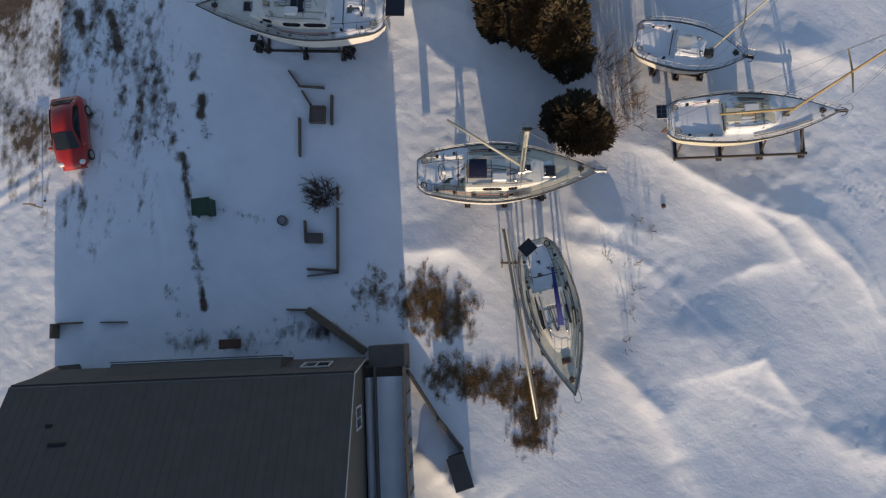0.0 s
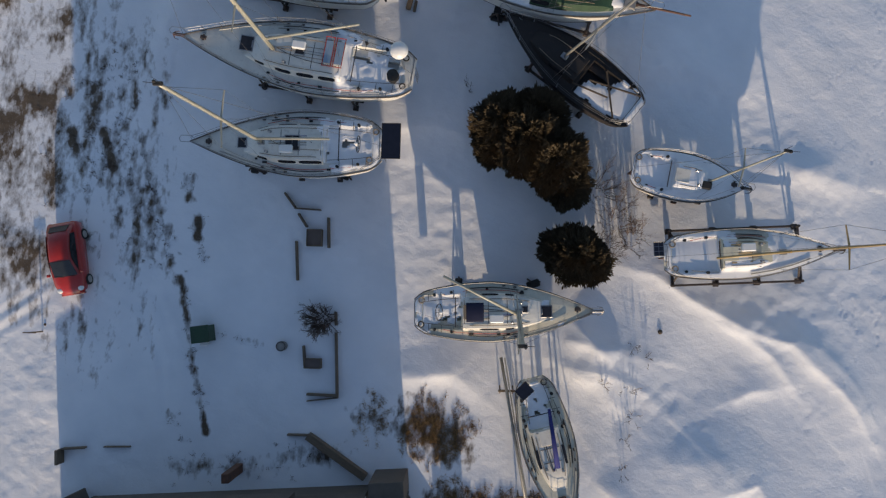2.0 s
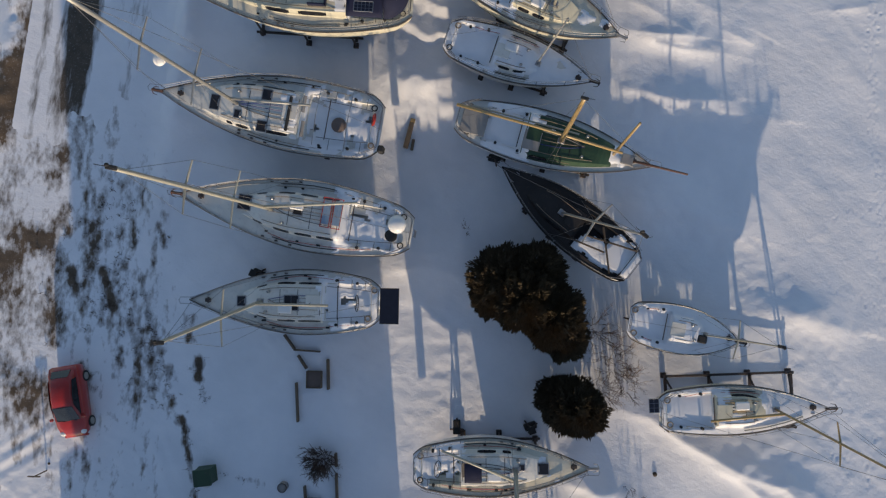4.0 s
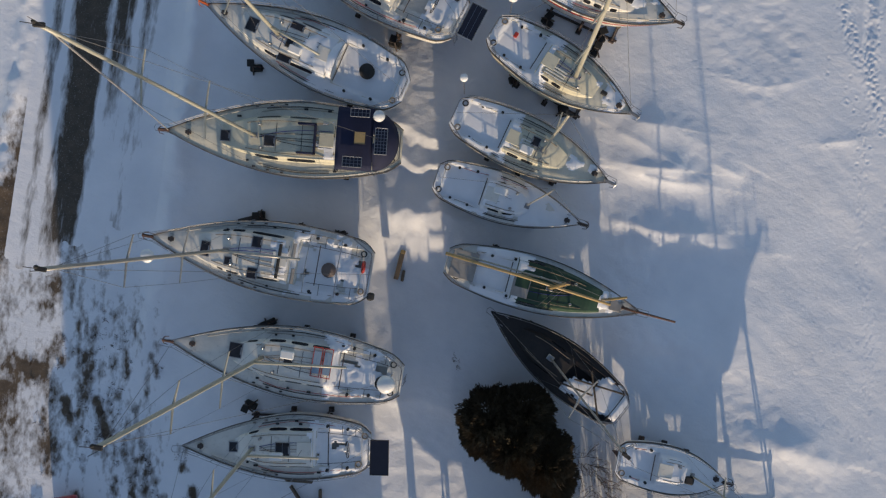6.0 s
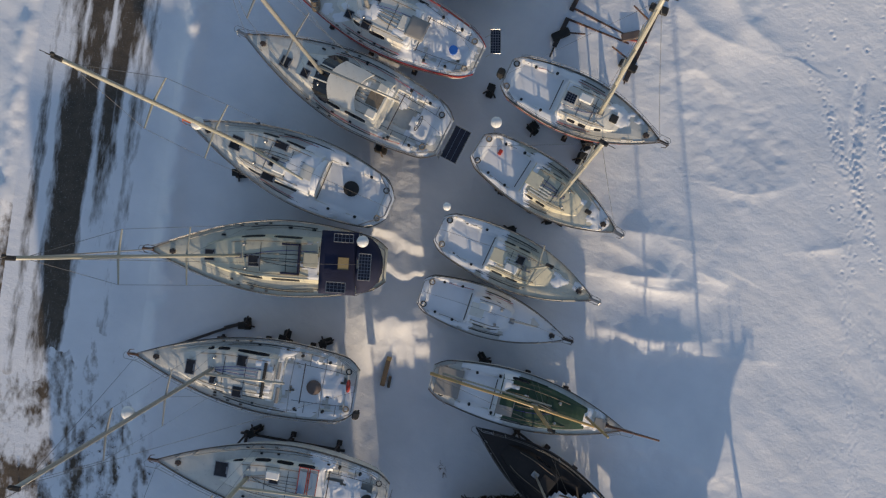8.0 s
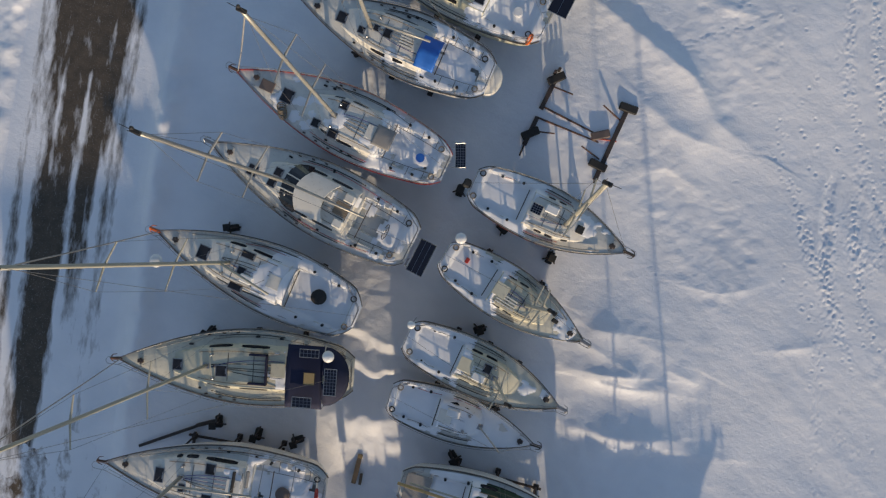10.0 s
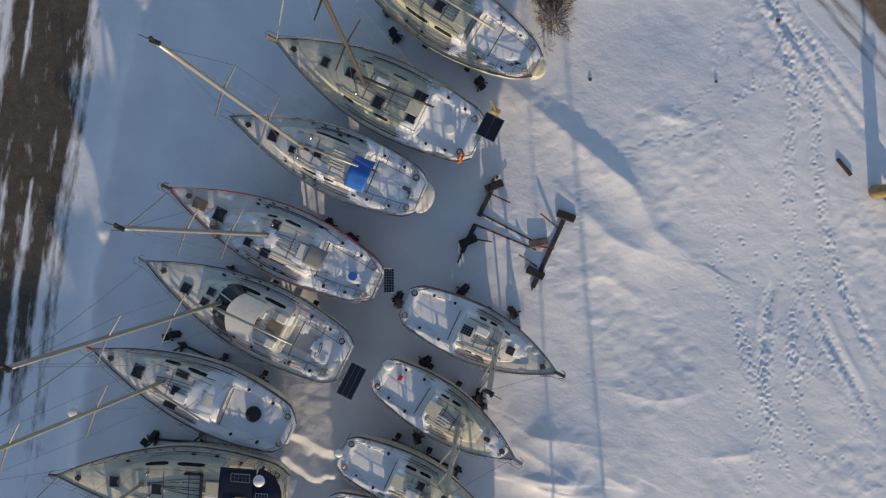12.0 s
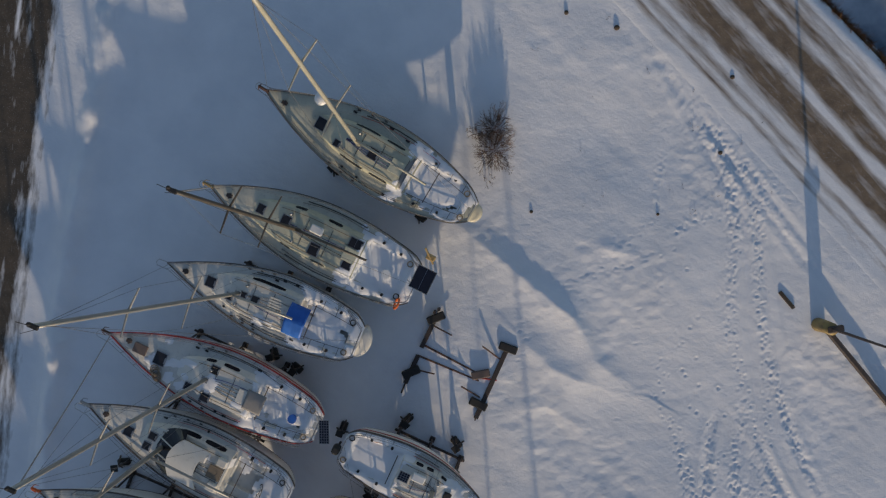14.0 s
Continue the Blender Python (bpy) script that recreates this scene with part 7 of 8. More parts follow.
# sloop with red hull stripe
AT, TURN = (8.25, 37.45), -24.6
h = Hull(8.7, 3.1, 3.6, 3.9, stern=0.66, widest=0.42, fine=2.0)
b, top, cab = boat_base(AT, TURN, h, "white sloop with red sheer stripe and roof panel", cabin=(0.36, 0.74, 1.0, 0.42, 0.4), well=(0.06, 0.35, 0.95, 0.42), windows=((0.22, 0.34), (0.4, 0.52), (0.66, 0.76)), seed=20, posts=6, rail=DARKRAIL, stripe=RED, zones=[(0.02, 0.36, -1.2, 1.2, 0.9), (0.7, 0.8, -0.8, 0.3, 0.35)])
solar(b, h.x(0.407), 0.08, cab.top(0.42, 0) + 0.06, 0.55, 0.5, 4, 4, 0, False, "gridded solar panel on the cabin roof")
bm = bmesh.new()
box(bm, (h.x(0.688), 0.04, top(0.688, 0) + 0.06), (0.4, 0.42, 0.1), bevel=0.03)
part("vent_box", bm, BLACKRUBBER, b)
bm = bmesh.new()
box(bm, (h.x(0) - 0.22, -0.2, h.sheer(0) + 0.3), (0.4, 0.45, 0.6), bevel=0.09)
tube(bm, [(h.x(0) - 0.22, -0.2, h.sheer(0) + 0.1), (h.x(0) - 0.22, -0.2, h.sheer(0) - 0.8)], 0.07, 6)
part("outboard_motor", bm, BLACKRUBBER, b, "black outboard on the transom")
rig(b, h, 0.6, top(0.6, 0), 17.6, lean_to(AT, TURN, h, 0.6, top(0.6, 0), 17.6, 8.38, 37.94), boom=None, mat=CREAMSPAR, thick=0.125, furl=False)
anchor_at(b, h, CRADLE)


# ---- the barn-roofed house ----
HOUSE = pose(-3.95, -4.4, 0, 0, 0, 4.0)
house = thing("house", HOUSE, "dark house with ribbed gambrel roof and snowy balcony", "house")
HL, HD = 15.5, 12.4  # length to the west, depth to the south
profile = [(0.0, 2.6), (-0.5, 6.0), (-HD / 2, 9.6), (-HD + 0.5, 6.0), (-HD, 2.6)]
bm = bmesh.new()
for x0, x1 in ((-0.25, 0.0), (-HL, -HL + 0.25)):
    loft(bm, [[Vector((x, -0.15 if i == 0 else (-HD + 0.15 if i == 4 else y), z - 0.08)) for i, (y, z) in enumerate(profile)] + [Vector((x, -HD + 0.15, -0.3)), Vector((x, -0.15, -0.3))] for x in (x0, x1)], closed=True, caps=True)
bmesh.ops.recalc_face_normals(bm, faces=bm.faces)
part("gable_wall", bm, SIDING, house)
for y in (-0.27, -HD + 0.27):
    bm = bmesh.new()
    box(bm, (-HL / 2, y, 1.15), (HL - 0.5, 0.24, 2.9), bevel=0.01)
    part("side_wall", bm, SIDING, house)
for k, (a, c) in enumerate(zip(profile, profile[1:])):
    bm = bmesh.new()
    rings = []
    for x in (-HL - 0.15, 0.15):
        n = Vector((0, -(c[1] - a[1]), (c[0] - a[0]))).normalized()
        n = n if n.z > 0 else -n
        p, q = Vector((x, *a)), Vector((x, *c))
        rings.append([p, q, q + n * 0.14, p + n * 0.14])
    loft(bm, rings, closed=True, caps=True)
    bmesh.ops.recalc_face_normals(bm, faces=bm.faces)
    slope = part("roof_slope", bm, SHINGLE, house, "dark ribbed roofing")
    length = math.dist(a, c)
    bm = bmesh.new()
    box(bm, (0, 0, -0.006), (0.016, length, 0.012), bevel=0.004)
    rib = mesh_of("roof_rib", bm, SHINGLE)
    ang = math.atan2(c[1] - a[1], -(c[0] - a[0]))
    if k < 2:
        for i in range(40):
            ob = new("roof_rib", rib)
            ob.parent = slope
            ob.location = (-HL - 0.1 + i * 0.4, (a[0] + c[0]) / 2 + 0.149 * math.sin(ang), (a[1] + c[1]) / 2 + 0.149 * math.cos(ang))
            ob.rotation_euler = (-ang, 0, 0)
bm = bmesh.new()
tube(bm, [(-HL - 0.15, -0.5, 6.15), (0.15, -0.5, 6.15)], 0.035, 6)
part("roof_trim", bm, FLASHING, house, "dull grey flashing along the roof break")
for x in (0.15,):
    for a, c in zip(profile, profile[1:]):
        bm = bmesh.new()
        tube(bm, [(x, a[0], a[1] + 0.1), (x, c[0], c[1] + 0.12)], 0.045, 5)
        part("barge_board", bm, TRIM, house, "pale barge board")


def skylight(x, t, wide):
    p = Vector((x, profile[0][0] + (profile[1][0] - profile[0][0]) * t, profile[0][1] + (profile[1][1] - profile[0][1]) * t))
    rot = Matrix.Rotation(-math.atan2(profile[1][1] - profile[0][1], -(profile[1][0] - profile[0][0])), 4, "X")
    m = Matrix.Translation(p + Vector((0, 0.19, 0.03))) @ rot
    bm = bmesh.new()
    for c, s in (((0, 0.55, 0), (wide, 0.09, 0.08)), ((0, -0.55, 0), (wide, 0.09, 0.08)), ((wide / 2, 0, 0), (0.09, 1.19, 0.08)), ((-wide / 2, 0, 0), (0.09, 1.19, 0.08)), ((0, 0, 0), (0.07, 1.1, 0.07))):
        box(bm, c, s, bevel=0.01)
    bm.transform(m)
    w = part("window", bm, TRIM, house, "white-framed roof window")
    for side in (-1, 1):
        bm = bmesh.new()
        box(bm, (side * wide / 4, 0, -0.01), (wide / 2 - 0.1, 1.06, 0.03))
        bm.transform(m)
        part("pane", bm, GLASSDARK, w)


skylight(-1.9, 0.55, 1.3)
for x, y, z, sx, sy in ((-12.44, -2.84, 7.62, 0.75, 0.14), (-13.09, -2.09, 7.15, 0.3, 0.12)):
    bm = bmesh.new()
    box(bm, (x, y, z + 0.05), (sx, sy, 0.16), bevel=0.02)
    part("roof_vent", bm, BLACKRUBBER, house, "small black roof vent")
# shed dormer
bm = bmesh.new()
loft(bm, [[Vector((x, 0.25, 2.2)), Vector((x, 0.35, 4.3)), Vector((x, -0.6, 5.1)), Vector((x, -0.4, 2.2))] for x in (-11.9, -3.6)], closed=True, caps=True)
bmesh.ops.recalc_face_normals(bm, faces=bm.faces)
part("dormer", bm, SHINGLE, house, "long dark shed dormer")
bm = bmesh.new()
box(bm, (-7.75, 0.42, 4.3), (8.4, 0.06, 0.12), bevel=0.01)
part("dormer_trim", bm, FLASHING, house)
# gable window
bm = bmesh.new()
for c, s in (((0.04, -2.6, 5.3), (0.06, 1.0, 0.1)), ((0.04, -2.6, 3.9), (0.06, 1.0, 0.1)), ((0.04, -3.1, 4.6), (0.06, 0.1, 1.5)), ((0.04, -2.1, 4.6), (0.06, 0.1, 1.5)), ((0.04, -2.6, 4.6), (0.05, 0.06, 1.4))):
    box(bm, c, s, bevel=0.01)
gw = part("window", bm, TRIM, house, "white-framed gable window")
bm = bmesh.new()
box(bm, (0.02, -2.6, 4.6), (0.03, 0.95, 1.35))
part("pane", bm, GLASSDARK, gw)
# balcony along the east gable
bm = bmesh.new()
box(bm, (1.05, -5.6, 2.3), (2.1, 10.4, 0.2), bevel=0.02)
bal = part("balcony", bm, TIMBER, house, "long timber balcony under snow")
bm = bmesh.new()
for y in [-0.6 - 1.25 * i for i in range(9)]:
    tube(bm, [(2.05, y, -0.3), (2.05, y, 3.35)], 0.06, 5)
part("balcony_post", bm, SIDING, bal)
for x in (2.07, 0.6):
    bm = bmesh.new()
    box(bm, (x, -5.6, 2.9 if x > 1 else 2.75), (0.09, 10.4, 0.95 if x > 1 else 0.7), bevel=0.02)
    part("balcony_rail", bm, SIDING, bal)
bm = bmesh.new()
rings = []
for i in range(30):
    y = -0.9 - 9.6 * i / 29
    rings.append([Vector((0.62 + 1.36 * k / 8, y, 2.42 + 0.16 * math.sin(math.pi * (k + 0.5) / 9) + 0.05 * noise.noise((k * 0.6, i * 0.5, 2)))) for k in range(9)])
loft(bm, rings)
part("snow", bm, SNOW, bal, "snow lying along the balcony", soft=True)
bm = bmesh.new()
rings = []
for i in range(30):
    y = -0.9 - 9.6 * i / 29
    rings.append([Vector((0.06 + 0.42 * k / 5, y, 2.5 + 0.25 * math.sin(math.pi * (k + 0.5) / 6) + 0.06 * noise.noise((k * 0.6, i * 0.5, 5)))) for k in range(6)])
loft(bm, rings)
part("snow", bm, SNOW, bal, "snow drifted against the gable", soft=True)
bm = bmesh.new()
box(bm, (1.2, 0.1, 1.3), (1.8, 1.1, 2.8), bevel=0.03)
part("porch", bm, SIDING, house, "dark boarded porch")
# unseen block south of the house, added to shade balcony and yard edge
bm = bmesh.new()
loft(bm, [[Vector((x, -11.2, -0.3)), Vector((x, -11.2, 6.4)), Vector((x, -14.5, 8.0)), Vector((x, -17.8, 6.4)), Vector((x, -17.8, -0.3))] for x in (-8.0, 2.15)], closed=True, caps=True)
bmesh.ops.recalc_face_normals(bm, faces=bm.faces)
part("wing", bm, SIDING, house, "unseen south block added to shade the balcony")
bm = bmesh.new()
box(bm, (-HL - 0.9, -0.6, 0.9), (1.5, 1.4, 2.0), bevel=0.03, rz=0.4)
part("lean_to", bm, SIDING, house, "dark lean-to at the house end")
bm = bmesh.new()
box(bm, (-7.25, 1.05, 0.9), (0.4, 0.5, 2.6), bevel=0.03)
part("chimney", bm, RUST, house, "rust-brown flue box")


# ---- trees and shrubs ----
def cedar(name, at_, lobes, seed, label):
    """A cedar: trunk and limbs under a crown of many small sprays, thicker outside, with ragged gaps. lobes: (x, y, z, rx, rz)."""
    rnd = random.Random(seed)
    gz = ground_z(*at_)
    tree = thing(name, pose(at_[0], at_[1], gz - 0.1), label, "tree")
    bm = bmesh.new()
    for lx, ly, lz, r, rz in lobes:
        tube(bm, [(lx * 0.4, ly * 0.4, 0), (lx * 0.8, ly * 0.8, lz * 0.5), (lx, ly, lz + rz * 0.7)], 0.17, 7, 0.04)
    part("trunk", bm, BARK, tree, soft=True)
    bm = bmesh.new()
    for lx, ly, lz, r, rz in lobes:
        for k in range(16):
            a = rnd.uniform(0, 6.28)
            zz = lz + rnd.uniform(-0.6, 0.6) * rz
            q = math.sqrt(max(0.05, 1 - ((zz - lz) / rz) ** 2)) * r * 0.85
            tube(bm, [(lx, ly, zz - 0.3), (lx + q * 0.5 * math.cos(a), ly + q * 0.5 * math.sin(a), zz), (lx + q * math.cos(a), ly + q * math.sin(a), zz + 0.15)], 0.04, 4, 0.012)
    part("limb", bm, BARK, tree)
    verts, faces = [], []
    for lx, ly, lz, r, rz in lobes:
        count = int(9500 * r * rz / 4)
        for k in range(count):
            u, a = rnd.uniform(-0.85, 1), rnd.uniform(0, 2 * math.pi)
            d = Vector((math.cos(a) * math.sqrt(1 - u * u), math.sin(a) * math.sqrt(1 - u * u), u))
            lump = 0.86 + 0.2 * noise.noise(d * 2.1 + Vector((seed, lx, ly))) + 0.16 * noise.noise(d * 6.5 + Vector((lx, seed, 0)))
            deep = lump * (1 - 0.4 * rnd.random() ** 2.4)
            taper = 1.0 - 0.28 * max(0, u)
            c = Vector((lx + d.x * r * deep * taper, ly + d.y * r * deep * taper, lz + d.z * rz * deep))
            out = (Vector((d.x, d.y, 0.55 + 0.4 * rnd.random()))).normalized()
            side = out.cross(Vector((rnd.uniform(-1, 1), rnd.uniform(-1, 1), rnd.uniform(-1, 1)))).normalized()
            ll, ww = rnd.uniform(0.1, 0.26), rnd.uniform(0.022, 0.05)
            i = len(verts)
            third = out.cross(side)
            verts += [c - out * ll * 0.3, c + side * ww + out * ll * 0.25, c + out * ll, c - side * ww + out * ll * 0.25, c + third * ww + out * ll * 0.2, c - third * ww + out * ll * 0.2]
            faces += [(i, i + 1, i + 2, i + 3), (i, i + 4, i + 2, i + 5)]
    me = bpy.data.meshes.new("crown")
    me.from_pydata([tuple(v) for v in verts], [], faces)
    me.materials.append(LEAF)
    ob = part("crown", me, LEAF, tree, "ragged dark cedar foliage, browned by winter")
    return tree


cedar("cedar_tree", (4.5, 13.6), [(-1.5, 1.2, 2.6, 2.0, 2.7), (-0.3, 0.3, 2.9, 2.1, 3.0), (1.2, -0.7, 2.6, 1.95, 2.8), (1.9, -1.9, 2.0, 1.35, 2.0), (0.3, 1.7, 2.5, 1.7, 2.4), (-2.0, 0.2, 1.9, 1.2, 1.8)], 3, "large spreading cedar with browned dark foliage beside boats")
cedar("cedar_tree", (6.8, 8.15), [(0, 0, 2.0, 1.75, 2.2), (0.75, -0.35, 1.8, 1.35, 1.7), (-0.7, 0.3, 1.7, 1.3, 1.7)], 8, "round bushy cedar with browned foliage by a sloop")


def shrub(at_, high, wide, stems, seed, label, mat=TWIG, name="bare_shrub", thin=1.0, loose=0.5):
    rnd = random.Random(seed)
    sh = thing(name, pose(at_[0], at_[1], ground_z(*at_) - 0.05), label, "shrub")
    bm = bmesh.new()

    def grow(p, d, ll, r, level):
        q = p + d * ll
        mid = p + d * ll * 0.5 + Vector((rnd.uniform(-1, 1), rnd.uniform(-1, 1), 0)) * ll * 0.06
        tube(bm, [p, mid, q], r, 3, r * 0.6)
        if level:
            for _ in range(rnd.choice((2, 3, 3))):
                nd = (d + Vector((rnd.uniform(-1, 1), rnd.uniform(-1, 1), rnd.uniform(-0.2, 0.6))) * 0.55).normalized()
                grow(p + d * ll * rnd.uniform(0.45, 1.0), nd, ll * rnd.uniform(0.5, 0.75), r * 0.6, level - 1)

    for k in range(stems):
        a = rnd.uniform(0, 6.28)
        rr = wide * math.sqrt(rnd.random())
        d = Vector((math.cos(a) * rr / high * 1.6 * (1 - loose) + rnd.gauss(0, 0.5 * loose), math.sin(a) * rr / high * 1.6 * (1 - loose) + rnd.gauss(0, 0.5 * loose), 1)).normalized()
        grow(Vector((math.cos(a) * rr * loose, math.sin(a) * rr * loose, 0)), d, high * rnd.uniform(0.4, 0.6), 0.018 * thin, 3)
    part("crown", bm, mat, sh)
    return sh


shrub((9.3, 10.1), 2.2, 1.5, 30, 21, "leafless grey shrub in the snow beside cedars", thin=1.0)
shrub((10.2, 9.0), 1.7, 1.1, 26, 26, "leafless grey shrub in the snow beside a cream sloop", thin=0.9)
shrub((8.9, 8.6), 1.6, 0.9, 20, 27, "leafless grey shrub in the snow beside cedars", thin=0.9)
shrub((8.3, 11.9), 2.0, 1.1, 24, 22, "leafless grey shrub in the snow beside cedars", thin=1.0)
shrub((-6.9, 4.4), 1.2, 1.0, 90, 23, "dense brown leafless bush beside a garden bed", thin=1.5)
shrub((12.3, 54.9), 1.3, 1.15, 80, 24, "brown leafless twiggy bush on the open snow", BROWNTWIG, thin=0.95, loose=0.42)
shrub((12.45, 56.1), 1.3, 1.1, 70, 28, "brown leafless twiggy bush on the open snow", BROWNTWIG, thin=0.95, loose=0.42)
shrub((11.3, 55.8), 0.8, 0.45, 26, 29, "small brown leafless bush on the open snow", BROWNTWIG, thin=0.8, loose=0.45)
shrub((12.7, 53.9), 0.9, 0.6, 16, 25, "small brown leafless bush on the open snow", thin=0.6, loose=0.6)
shrub((11.9, 53.3), 0.6, 0.4, 10, 30, "small brown leafless bush on the open snow", thin=0.6, loose=0.6)
for i, p in enumerate(((10.3, -0.6), (9.7, -3.4), (10.2, 3.3), (9.9, 0.9), (8.6, 1.3), (10.9, 2.6), (9.9, -1.8), (1.2, 17.6))):
    shrub(p, 0.7, 0.5, 6, 40 + i, "sparse leafless twigs poking out of the snow", thin=0.7)


def blades(name, spots, label, mat, high, lean=0.3):
    """Dry stalks as thin blades: spots of (x, y, how many, spread x, spread y)."""
    rnd = random.Random(len(spots))
    verts, faces = [], []
    for x, y, count, sx, sy in spots:
        for _ in range(count):
            px, py = rnd.gauss(x, sx), rnd.gauss(y, sy)
            gz = ground_z(px, py) - 0.03
            hh = high * rnd.uniform(0.4, 1.2)
            a = rnd.uniform(0, 6.28)
            w = rnd.uniform(0.006, 0.016)
            dx, dy = math.cos(a) * w, math.sin(a) * w
            tx, ty = rnd.gauss(0.02, lean) * hh, rnd.gauss(0.05, lean) * hh
            i = len(verts)
            verts += [(px - dx, py - dy, gz), (px + dx, py + dy, gz), (px + dx * 0.8 + tx * 0.5, py + dy * 0.8 + ty * 0.5, gz + hh * 0.6), (px + tx, py + ty, gz + hh), (px - dx * 0.8 + tx * 0.5, py - dy * 0.8 + ty * 0.5, gz + hh * 0.6)]
            faces.append((i, i + 1, i + 2, i + 3, i + 4))
    me = bpy.data.meshes.new(name)
    me.from_pydata(verts, [], faces)
    me.materials.append(mat)
    return tagged(new(name, me), label, "dry grass", kind="stuff")


rnd = random.Random(5)
tufts = []
for pts, wide, much in GRASSES:
    for (ax, ay), (bx, by) in zip(pts, pts[1:]):
        for _ in range(int(math.hypot(bx - ax, by - ay) * wide * 150 * much)):
            t, off = rnd.uniform(-0.15, 1.15), max(-1.25, min(1.25, rnd.gauss(0, 0.66))) * wide
            ll = math.hypot(bx - ax, by - ay)
            x, y = ax + (bx - ax) * t - off * (by - ay) / ll, ay + (by - ay) * t + off * (bx - ax) / ll
            if noise.noise((x * 1.6, y * 2.2, 4.0)) > -0.38 + 0.3 * abs(off) / wide:
                tufts.append((x, y, rnd.randint(14, 34), 0.05, 0.11))
blades("dead_grass", tufts, "rust-brown dead grass lying through thin snow", GRASS, 0.13, 0.75)
tufts = []
for pts, wide, much in WEEDS:
    for (ax, ay), (bx, by) in zip(pts, pts[1:]):
        ll = math.hypot(bx - ax, by - ay)
        for _ in range(int(ll * 5 * much * (0.5 + wide))):
            t = rnd.random()
            tufts.append((ax + (bx - ax) * t + rnd.gauss(0, wide * 0.6), ay + (by - ay) * t + rnd.gauss(0, wide * 0.6), rnd.randint(5, 16), 0.06, 0.07))
blades("dead_weeds", tufts, "dark dead weeds sticking out of the snow", TWIG, 0.2, 0.5)
tufts = [(12 + rnd.random() * 14, 50 + rnd.random() * 12, rnd.randint(2, 7), 0.08, 0.08) for _ in range(22)] + [(26 + rnd.gauss(0, 2), 57 + rnd.gauss(0, 3), rnd.randint(2, 6), 0.08, 0.08) for _ in range(16)]
blades("dead_stalks", tufts, "thin dead stalks scattered over the snow", TWIG, 0.14, 0.6)
tufts = []
for (ax, ay), (bx, by) in zip(SHORE, SHORE[1:]):
    ll = math.hypot(bx - ax, by - ay)
    for _ in range(int(ll * 26)):
        t = rnd.random()
        tufts.append((ax + (bx - ax) * t + 0.75 + rnd.gauss(0, 0.16), ay + (by - ay) * t + 0.8 + rnd.gauss(0, 0.16), rnd.randint(8, 18), 0.1, 0.1))
blades("reeds", tufts, "rust-brown reeds along the frozen shore", BANKBROWN, 0.3, 0.5)


